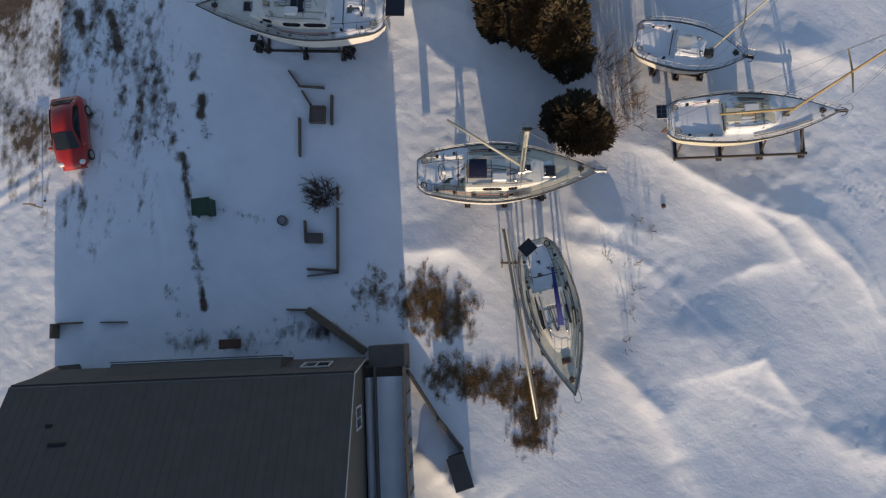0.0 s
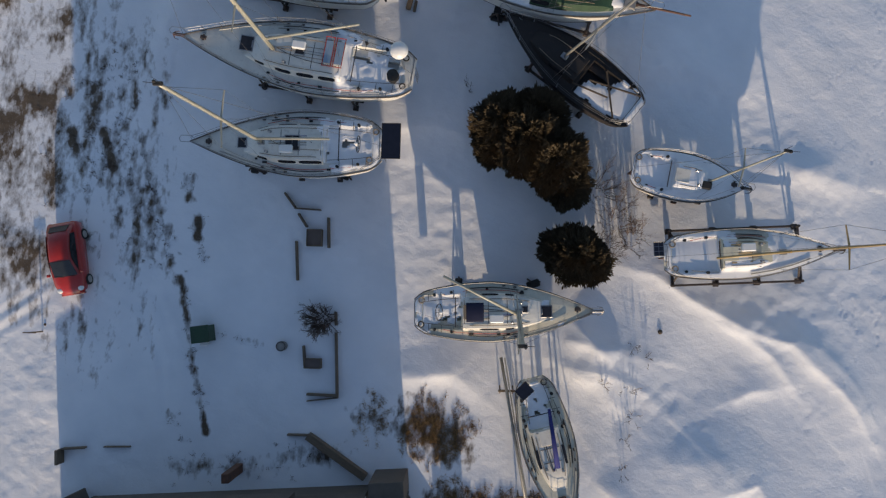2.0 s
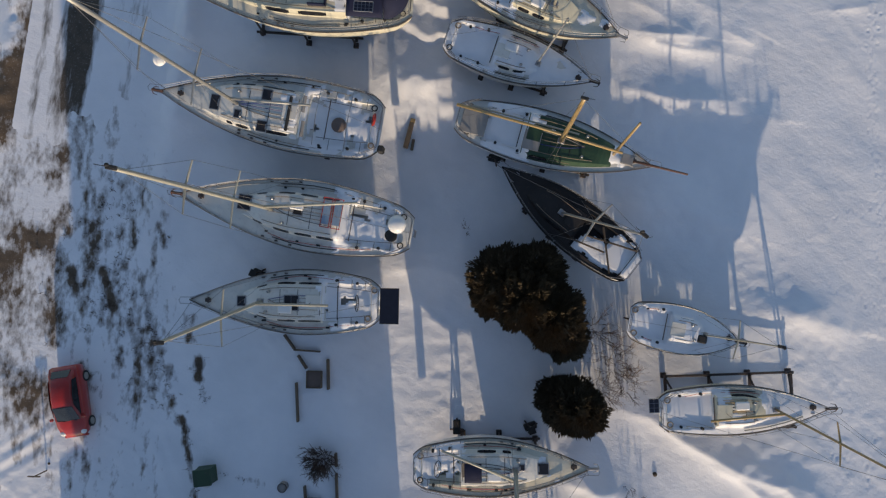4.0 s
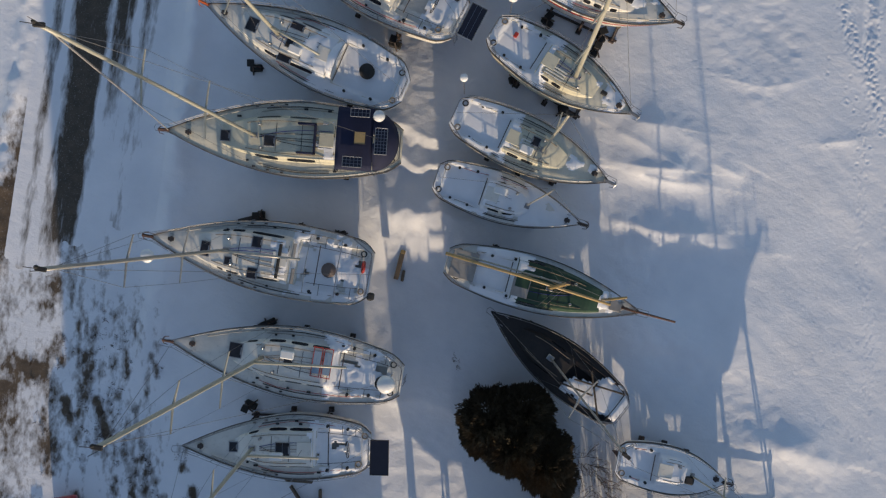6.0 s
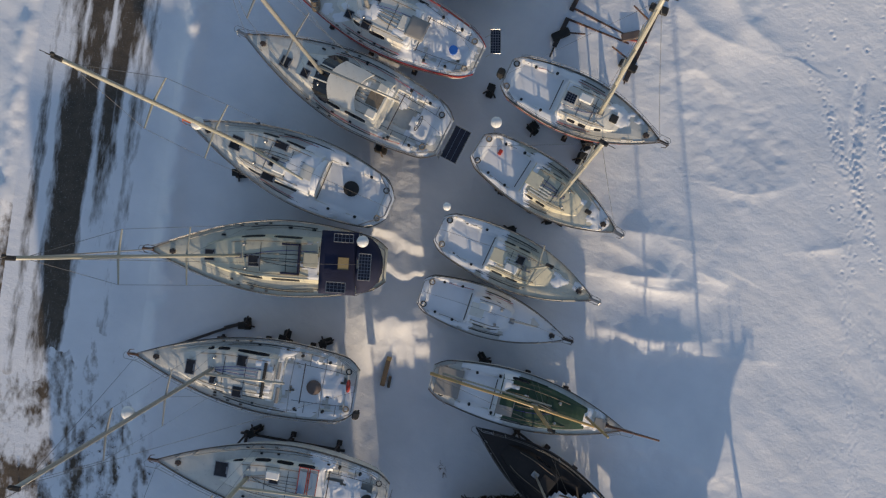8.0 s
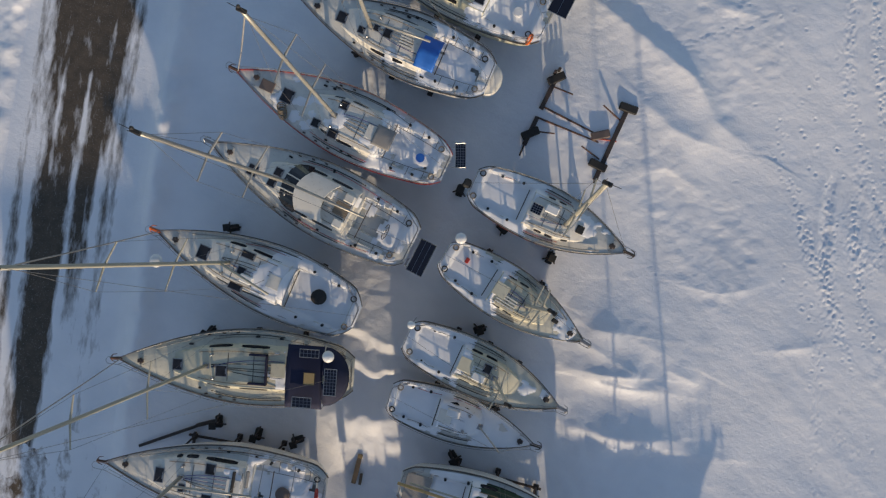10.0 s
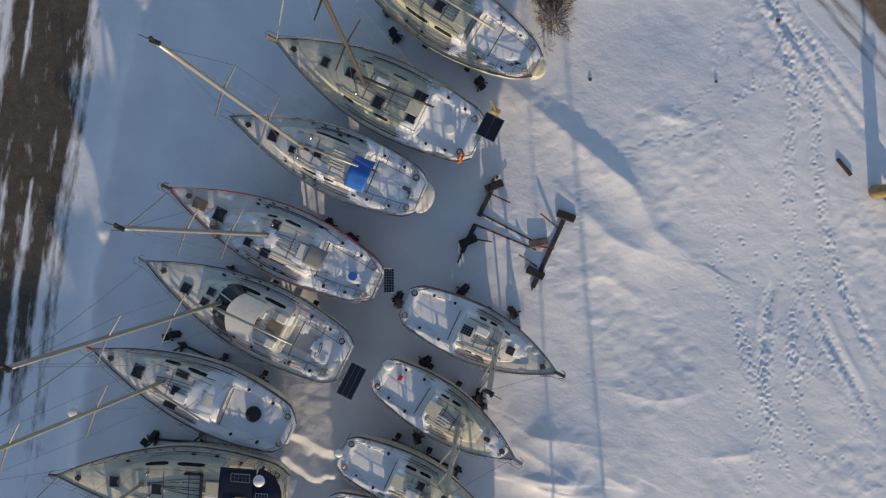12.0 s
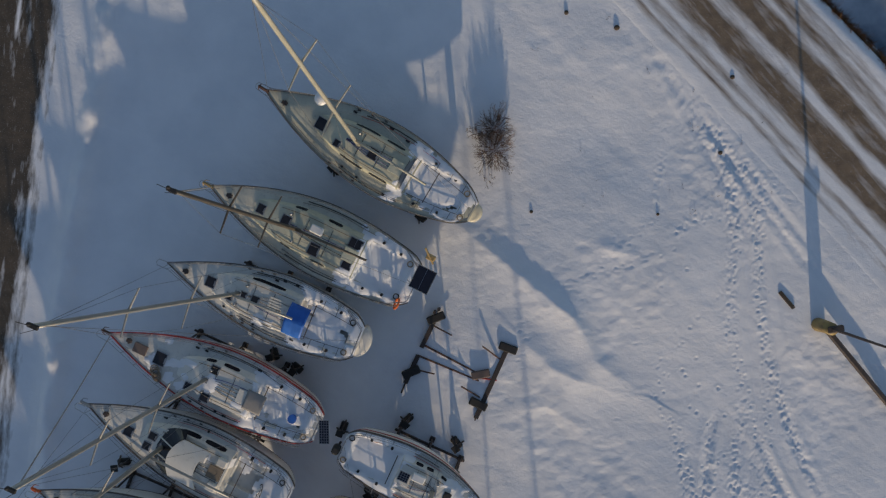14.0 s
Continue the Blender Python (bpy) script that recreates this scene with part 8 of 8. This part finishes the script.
# ---- the red car ----
def car():
    c = thing("car", pose(-21.12, 7.52, ground_z(-21.1, 7.5) + 0.02, 0, 0, -80.0) @ Matrix.Diagonal((1.0, 1.06, 1.04, 1)), "red compact hatchback with black windows parked on snow", "car")
    L = 4.05
    stations = [(-2.02, 0.45, 0.78, 0.70), (-1.95, 0.32, 0.95, 0.78), (-1.6, 0.25, 1.02, 0.84), (-0.9, 0.22, 1.0, 0.86), (0.0, 0.22, 0.97, 0.86), (0.8, 0.22, 0.93, 0.86), (1.35, 0.24, 0.84, 0.82), (1.75, 0.3, 0.72, 0.72), (1.98, 0.38, 0.58, 0.55), (2.03, 0.42, 0.5, 0.45)]
    bm = bmesh.new()
    rings = []
    for x, lo, hi, w in stations:
        rings.append([Vector((x, y * w, z)) for y, z in ((1.0, lo + 0.05), (1.02, (lo + hi) / 2), (0.98, hi - 0.1), (0.9, hi - 0.01), (0.5, hi + 0.03), (0, hi + 0.045), (-0.5, hi + 0.03), (-0.9, hi - 0.01), (-0.98, hi - 0.1), (-1.02, (lo + hi) / 2), (-1.0, lo + 0.05), (-0.8, lo), (0.8, lo))])
    loft(bm, rings, closed=True, caps=True)
    bmesh.ops.recalc_face_normals(bm, faces=bm.faces)
    part("body", bm, CARPAINT, c, soft=True)
    cab_st = [(-1.78, 0.98, 0.66, 0.99), (-1.45, 0.99, 0.66, 1.3), (-0.95, 1.0, 0.66, 1.44), (-0.3, 1.0, 0.67, 1.48), (0.15, 0.98, 0.68, 1.43), (0.55, 0.96, 0.69, 1.22), (1.0, 0.93, 0.70, 0.94)]
    bm = bmesh.new()
    rings = []
    for x, lo, w, hi in cab_st:
        tw = w - 0.13 * (hi - lo) / 0.5
        rings.append([Vector((x, y, z)) for y, z in ((w + 0.06, lo - 0.05), (w + 0.02, lo + 0.02), (tw, hi - 0.05), (tw * 0.8, hi), (0, hi + 0.02), (-tw * 0.8, hi), (-tw, hi - 0.05), (-w - 0.02, lo + 0.02), (-w - 0.06, lo - 0.05))])
    loft(bm, rings)
    bmesh.ops.recalc_face_normals(bm, faces=bm.faces)
    part("cabin", bm, CARPAINT, c, soft=True)

    def pane(name, pts):
        bm = bmesh.new()
        bm.faces.new([bm.verts.new(p) for p in pts])
        bmesh.ops.recalc_face_normals(bm, faces=bm.faces)
        bmesh.ops.solidify(bm, geom=bm.faces[:], thickness=0.012)
        part(name, bm, GLASSDARK, c)

    pane("windscreen", [(1.0, 0.62, 0.975), (1.03, 0, 0.99), (1.0, -0.62, 0.975), (0.2, -0.53, 1.43), (0.22, 0, 1.47), (0.2, 0.53, 1.43)])
    pane("rear_window", [(-1.8, 0.52, 1.03), (-1.8, -0.52, 1.03), (-1.44, -0.47, 1.33), (-1.44, 0.47, 1.33)])
    for s in (1, -1):
        pane("side_window", [(0.78, s * 0.735, 1.02), (-1.35, s * 0.735, 1.05), (-1.25, s * 0.64, 1.32), (-0.4, s * 0.615, 1.42), (0.1, s * 0.62, 1.38)])
        bm = bmesh.new()
        box(bm, (0.85, s * 0.9, 1.0), (0.16, 0.2, 0.13), bevel=0.04)
        part("door_mirror", bm, CARPAINT, c)
        bm = bmesh.new()
        dome(bm, (1.72, s * 0.55, 0.68), 0.17, 0.1, 12, 4)
        part("headlight", bm, WHITEPLASTIC, c, "clear oval headlight", soft=True)
        bm = bmesh.new()
        box(bm, (-1.97, s * 0.58, 0.8), (0.08, 0.2, 0.22), bevel=0.03)
        part("tail_light", bm, RED, c)
        for x in (1.28, -1.28):
            bm = bmesh.new()
            tube(bm, [(x, s * 0.68, 0.31), (x, s * 0.88, 0.31)], 0.31, 18)
            wh = part("wheel", bm, BLACKRUBBER, c)
            bm = bmesh.new()
            tube(bm, [(x, s * 0.87, 0.31), (x, s * 0.895, 0.31)], 0.2, 14)
            part("rim", bm, ALLOY, wh)
    bm = bmesh.new()
    box(bm, (1.99, 0, 0.42), (0.1, 1.3, 0.18), bevel=0.04)
    part("bumper", bm, CARPAINT, c)
    bm = bmesh.new()
    tube(bm, [(1.05, 0.5, 0.985), (0.95, -0.15, 1.02)], 0.012, 4)
    tube(bm, [(1.05, -0.1, 0.99), (0.95, -0.6, 1.02)], 0.012, 4)
    part("wiper", bm, BLACKRUBBER, c)


car()


# ---- the empty cradle, stands, crane and garden things ----
def board(name, a, b_, wide, high, mat, label, category, z=0.0, group=""):
    """A squared timber or bar from a to b on the snow."""
    a, b_ = Vector((*a, 0)), Vector((*b_, 0))
    mid = (a + b_) / 2
    ang = math.degrees(math.atan2((b_ - a).y, (b_ - a).x))
    gz = ground_z(mid.x, mid.y)
    bm = bmesh.new()
    box(bm, (0, 0, z + high / 2 - 0.03), ((b_ - a).length, wide, high), bevel=min(0.015, wide * 0.2))
    ob = part(name, bm, mat)
    ob.matrix_basis = pose(mid.x, mid.y, gz, 0, 0, ang)
    return tagged(ob, label, category, group)


cr = thing("empty_cradle", pose(10.0, 42.5, -0.05), "empty dark steel boat cradle standing in snow", "boat cradle")


def bar(name, a, b_, r, mat, parent, label="", z0=0.12, z1=None):
    bm = bmesh.new()
    p, q = Vector((a[0] - 10.0, a[1] - 42.5, z0)), Vector((b_[0] - 10.0, b_[1] - 42.5, z0 if z1 is None else z1))
    d = q - p
    box(bm, (p + q) / 2, (d.length, r * 2, r * 2), rz=math.atan2(d.y, d.x), bevel=0.015, tilt=Matrix.Rotation(-math.asin(d.z / d.length), 4, "Y"))
    return part(name, bm, mat, parent, label)


bar("side_beam", (9.0, 45.5), (8.15, 43.75), 0.13, CRADLE, cr)
bar("side_beam", (7.95, 43.3), (7.2, 41.7), 0.13, CRADLE, cr)
bar("side_beam", (12.95, 43.6), (11.2, 39.7), 0.13, CRADLE, cr)
bar("cross_bar", (8.15, 43.95), (11.7, 42.1), 0.05, RUST, cr)
bar("cross_bar", (7.9, 43.3), (11.4, 41.85), 0.05, RUST, cr)
bar("strut", (8.75, 45.05), (9.9, 44.5), 0.04, RUST, cr, "", 0.15, 0.45)
bar("strut", (12.6, 43.1), (11.6, 43.9), 0.04, RUST, cr, "", 0.15, 0.45)
bar("strut", (11.45, 40.9), (10.4, 41.6), 0.04, RUST, cr, "", 0.15, 0.45)
bar("strut", (7.7, 42.5), (8.9, 42.3), 0.04, RUST, cr, "", 0.15, 0.45)
bar("strut", (11.0, 42.1), (12.4, 41.9), 0.04, RED, cr, "red-painted strut", 0.2)
bar("strut", (7.2, 41.7), (6.95, 41.1), 0.05, CRADLE, cr, "", 0.12, 0.05)
bar("strut", (11.2, 39.8), (11.1, 39.2), 0.05, CRADLE, cr, "", 0.12, 0.05)
for p, rz in (((9.0, 45.45), 0.4), ((7.55, 42.35), 0.4), ((13.05, 43.75), -0.35), ((11.35, 40.55), -0.45), ((11.5, 42.25), 0.2)):
    bm = bmesh.new()
    q = Vector((p[0] - 10.0, p[1] - 42.5, 0))
    box(bm, q + Vector((0, 0, 0.26)), (1.05, 0.46, 0.22), rz=rz, bevel=0.05)
    pad = part("pad", bm, BLACKRUBBER if p[0] != 11.5 else BROWNCANVAS, cr)
    bm = bmesh.new()
    tube(bm, [q + Vector((0, 0, -0.15)), q + Vector((0, 0, 0.2))], 0.09, 6)
    part("post", bm, CRADLE, pad)
bm = bmesh.new()
for dx, dy in ((-0.12, 0.2), (0.12, 0.35)):
    tube(bm, [(-0.95 + dx, 3.1 + dy, 0.0), (-0.95 + dx, 3.1 + dy, 0.5)], 0.09, 8)
part("spare_jack", bm, CRADLE, cr)

STANDS_AT = [(-10.9, 12.9), (-5.7, 12.6), (-9.7, 19.6), (-10.7, 14.9), (-10.7, 34.3), (-10.3, 25.7), (-2.7, 35.8), (4.2, 33.7), (6.9, 31.9), (9.0, 36.1), (-9.5, 36.9), (8.7, 35.3), (10.1, 38.3), (8.2, 33.6), (3.4, 53.9), (5.1, 35.5), (7.3, 39.6), (4.8, 6.6), (0.7, 6.5), (2.6, 21.6), (-0.4, 43.3), (0.9, 42.5), (3.6, 39.1), (6.0, 36.95), (4.75, 31.2), (-10.8, 30.9), (3.3, 23.9), (8.2, 51.2), (-8.0, 25.0), (-5.7, 24.7)]
bm = bmesh.new()
tube(bm, [(0, 0, 0.35), (0, 0, 1.15)], 0.045, 6)
post_me = mesh_of("screw", bm, STEEL)
bm = bmesh.new()
box(bm, (0, 0, 1.2), (0.4, 0.4, 0.09), bevel=0.02)
pad_me = mesh_of("pad", bm, BLACKRUBBER)
bm = bmesh.new()
tube(bm, [(0, 0, 0.75), (0.42, 0, 0.0)], 0.05, 5)
leg_me = mesh_of("leg", bm, CRADLE)
bm = bmesh.new()
box(bm, (0, 0, 0.12), (0.7, 0.4, 0.28), bevel=0.05)
block_me = mesh_of("block", bm, BLACKRUBBER)
rnd = random.Random(9)
first = None
for x, y in STANDS_AT:
    m = pose(x, y, ground_z(x, y) - 0.03, 0, 0, rnd.uniform(0, 180))
    if first is None:
        first = thing("jack_stand", m, "black screw jack stand beside a hull", "jack stand", group="jack stands")
        for name, me in (("screw", post_me), ("pad", pad_me), ("block", block_me)):
            part(name, me, None, first)
        for k in range(3):
            part("leg", leg_me, None, first).rotation_euler = (0, 0, k * 2.094)
    else:
        copy_thing(first, m)

crane = thing("derrick_crane", pose(30.0, 45.1, ground_z(30, 45.1) - 0.05), "rust-yellow yard derrick with dark boom legs in snow", "crane")
YELLOW = material("worn_yellow_paint", (0.34, 0.25, 0.08), (0.16, 0.11, 0.06), 2, 0.6, bump=0.2, grime=(0.12, 0.08, 0.05))
bm = bmesh.new()
tube(bm, [(0, 0, 0), (0.03, 0, 0.8), (0.05, -0.02, 1.5)], 0.38, 12, 0.33)
part("column", bm, YELLOW, crane, soft=True)
bm = bmesh.new()
box(bm, (0.2, 0.0, 1.55), (0.8, 0.36, 0.2), bevel=0.05, rz=0.15)
part("head_beam", bm, CRADLE, crane)
bm = bmesh.new()
tube(bm, [(0.05, 0, 1.5), (0.05, 0, 6.6)], 0.09, 8, 0.06)
part("mast", bm, CRADLE, crane)
for end in ((4.3, -5.0, 0.1),):
    bm = bmesh.new()
    e = Vector(end)
    tube(bm, [(0.1, -0.05, 0.55), e * 0.55 + Vector((0, 0, 0.3)), e], 0.17 if end[0] < 5 else 0.07, 6)
    part("leg", bm, CRADLE, crane)

board("timber_beam", (27.9, 46.9), (28.65, 46.0), 0.2, 0.14, BARK, "short weathered timber lying on the snow", "timber")
board("steel_beam", (-15.0, 24.2), (-11.6, 25.4), 0.16, 0.22, CRADLE, "dark steel beam lying in the snow beside a cruiser", "beam")
board("steel_beam", (-11.6, 25.45), (-10.2, 25.8), 0.2, 0.3, CRADLE, "dark steel beam lying in the snow beside a cruiser", "beam")
lg = thing("timber_pile", pose(-2.3, 22.95, ground_z(-2.3, 22.95)), "two timber beams lying between boats", "timber")
bm = bmesh.new()
box(bm, (0, 0, 0.16), (1.55, 0.26, 0.28), rz=radians(76), bevel=0.02)
part("beam", bm, TIMBER, lg)
bm = bmesh.new()
box(bm, (0.22, 0.82, 0.17), (0.22, 0.27, 0.29), rz=radians(76), bevel=0.02)
part("end_cap", bm, VARNISH, lg, "orange-painted beam end")
bm = bmesh.new()
box(bm, (0.22, -0.55, 0.1), (0.65, 0.16, 0.16), rz=radians(80), bevel=0.02)
part("beam", bm, TIMBER, lg)

for a, c, w, hh in (((-8.42, 8.75), (-8.28, 6.55), 0.12, 0.3), ((-6.66, 10.1), (-6.6, 8.4), 0.14, 0.3), ((-9.15, 11.45), (-8.55, 10.65), 0.1, 0.35), ((-8.6, 10.6), (-7.1, 10.52), 0.07, 0.3), ((-8.35, 10.3), (-7.85, 9.55), 0.12, 0.3), ((-7.85, 2.95), (-7.75, 1.85), 0.12, 0.3), ((-6.1, 4.85), (-6.05, 4.1), 0.12, 0.35), ((-6.05, 3.7), (-5.9, 0.3), 0.12, 0.35), ((-7.6, 0.28), (-5.85, 0.22), 0.13, 0.3), ((-7.6, -0.1), (-5.85, 0.12), 0.06, 0.22)):
    board("garden_edging", a, c, w, hh, TIMBER, "dark timber edging board of a snowed-in garden bed", "garden edging", group="garden edging boards")
for x, y, sx, sy in ((-7.4, 8.95, 0.82, 0.9), (-7.3, 1.98, 0.9, 0.5)):
    pl = thing("planter_box", pose(x, y, ground_z(x, y)), "square brown planter with soil showing through snow", "planter", group="planters")
    for c, s in (((sx / 2, 0, 0.18), (0.05, sy, 0.38)), ((-sx / 2, 0, 0.18), (0.05, sy, 0.38)), ((0, sy / 2, 0.18), (sx + 0.05, 0.05, 0.38)), ((0, -sy / 2, 0.18), (sx + 0.05, 0.05, 0.38))):
        bm = bmesh.new()
        box(bm, c, s, bevel=0.008)
        part("side_board", bm, TIMBER, pl)
    bm = bmesh.new()
    box(bm, (0, 0, 0.14), (sx - 0.05, sy - 0.05, 0.3))
    part("soil", bm, BROWNCANVAS, pl)
br = thing("barrel", pose(-9.05, 2.9, ground_z(-9.05, 2.9)), "small round grey barrel top standing in snow", "barrel")
bm = bmesh.new()
tube(bm, [(0, 0, -0.1), (0, 0, 0.2), (0, 0, 0.45)], 0.27, 16, 0.25)
part("drum", bm, GREYCANVAS, br, soft=True)
bm = bmesh.new()
ring_torus(bm, (0, 0, 0.45), 0.25, 0.025, 18, 5)
part("rim", bm, CRADLE, br)
cb = thing("compost_bin", pose(-13.4, 3.5, ground_z(-13.4, 3.5), 0, 0, 8), "dark green compost bin with hinged lid", "bin")
bm = bmesh.new()
loft(bm, [[Vector((x * w, y * w, z)) for x, y in ((-0.5, -0.45), (0.5, -0.45), (0.5, 0.45), (-0.5, 0.45))] for z, w in ((-0.05, 1.0), (0.9, 0.9))], closed=True, caps=True)
bmesh.ops.recalc_face_normals(bm, faces=bm.faces)
part("body", bm, GREENPAINT, cb)
bm = bmesh.new()
box(bm, (0, 0, 0.94), (1.02, 0.94, 0.09), bevel=0.03)
part("lid", bm, GREENPAINT, cb)
bm = bmesh.new()
box(bm, (0.0, -0.55, 0.35), (0.4, 0.25, 0.5), bevel=0.06)
part("side_box", bm, WHITEPLASTIC, cb, "pale plastic box against the bin")
board("ramp_rail", (-7.45, -1.95), (-4.2, -4.1), 0.4, 0.5, TIMBER, "weathered timber ramp rail leading to the house", "railing")
board("ramp_rail", (-8.6, -1.95), (-7.4, -1.95), 0.1, 0.3, TIMBER, "thin timber bar beside the ramp", "railing")
board("fence_post", (-21.3, -3.05), (-21.25, -3.85), 0.16, 0.7, TIMBER, "dark short fence end by the house", "fence")
board("fence_rail", (-21.2, -3.05), (-19.9, -2.95), 0.1, 0.35, TIMBER, "dark fence rail half buried in snow", "fence")
board("fence_rail", (-18.9, -2.9), (-17.4, -2.85), 0.07, 0.22, TIMBER, "dark fence rail half buried in snow", "fence")
board("retaining_wall", (-1.95, -5.0), (-0.2, -7.5), 0.16, 0.45, SIDING, "low dark retaining board under snow", "retaining wall")
board("retaining_wall", (-0.2, -7.5), (1.1, -9.0), 0.2, 0.6, SIDING, "low dark retaining board under snow", "retaining wall")
sh = thing("lean_shed", pose(1.0, -9.9, ground_z(1.0, -9.9) - 0.1, 0, 0, 20), "small dark shed half buried by drifted snow", "shed")
bm = bmesh.new()
loft(bm, [[Vector((x, -0.8, 0)), Vector((x, -0.8, 1.5)), Vector((x, 0.7, 1.1)), Vector((x, 0.7, 0))] for x in (-0.4, 0.4)], closed=True, caps=True)
bmesh.ops.recalc_face_normals(bm, faces=bm.faces)
part("wall", bm, SIDING, sh)
bm = bmesh.new()
box(bm, (0, -0.05, 1.38), (0.95, 1.7, 0.06), bevel=0.01, tilt=Matrix.Rotation(radians(-15), 4, "X"))
part("roof", bm, SHINGLE, sh)

# dark lumps; several on the open snow stand in for small weed tufts
for i, (x, y, r) in enumerate(((14.35, 51.4, 0.16), (24.65, 54.55, 0.2), (21.3, 51.2, 0.14), (11.7, 4.1, 0.2), (19.0, 61.4, 0.25), (16.3, 62.3, 0.2), (-22.7, 3.8, 0.12), (25.2, 58.6, 0.2))):
    bm = bmesh.new()
    bmesh.ops.create_icosphere(bm, subdivisions=2, radius=r * 0.62)
    for v in bm.verts:
        v.co *= 1 + 0.35 * noise.noise(v.co * 4 + Vector((i, 0, 0)))
        v.co.z *= 0.8
    ob = part("stone", bm, BARK)
    ob.matrix_basis = pose(x, y, ground_z(x, y) + r * 0.1, 0, 0, 40 * i)
    tagged(ob, "small dark lump poking out of the snow", "stone", group="stones in the snow")
st = thing("sign_post", pose(-22.8, 3.4, ground_z(-22.8, 3.4) - 0.05), "thin dark post with a crossbar by the tracks", "post")
bm = bmesh.new()
tube(bm, [(0, 0, 0), (0, 0, 1.3)], 0.04, 6)
part("post", bm, TIMBER, st)
bm = bmesh.new()
box(bm, (0, 0, 1.2), (0.7, 0.06, 0.12), bevel=0.01)
part("crossbar", bm, TIMBER, st)
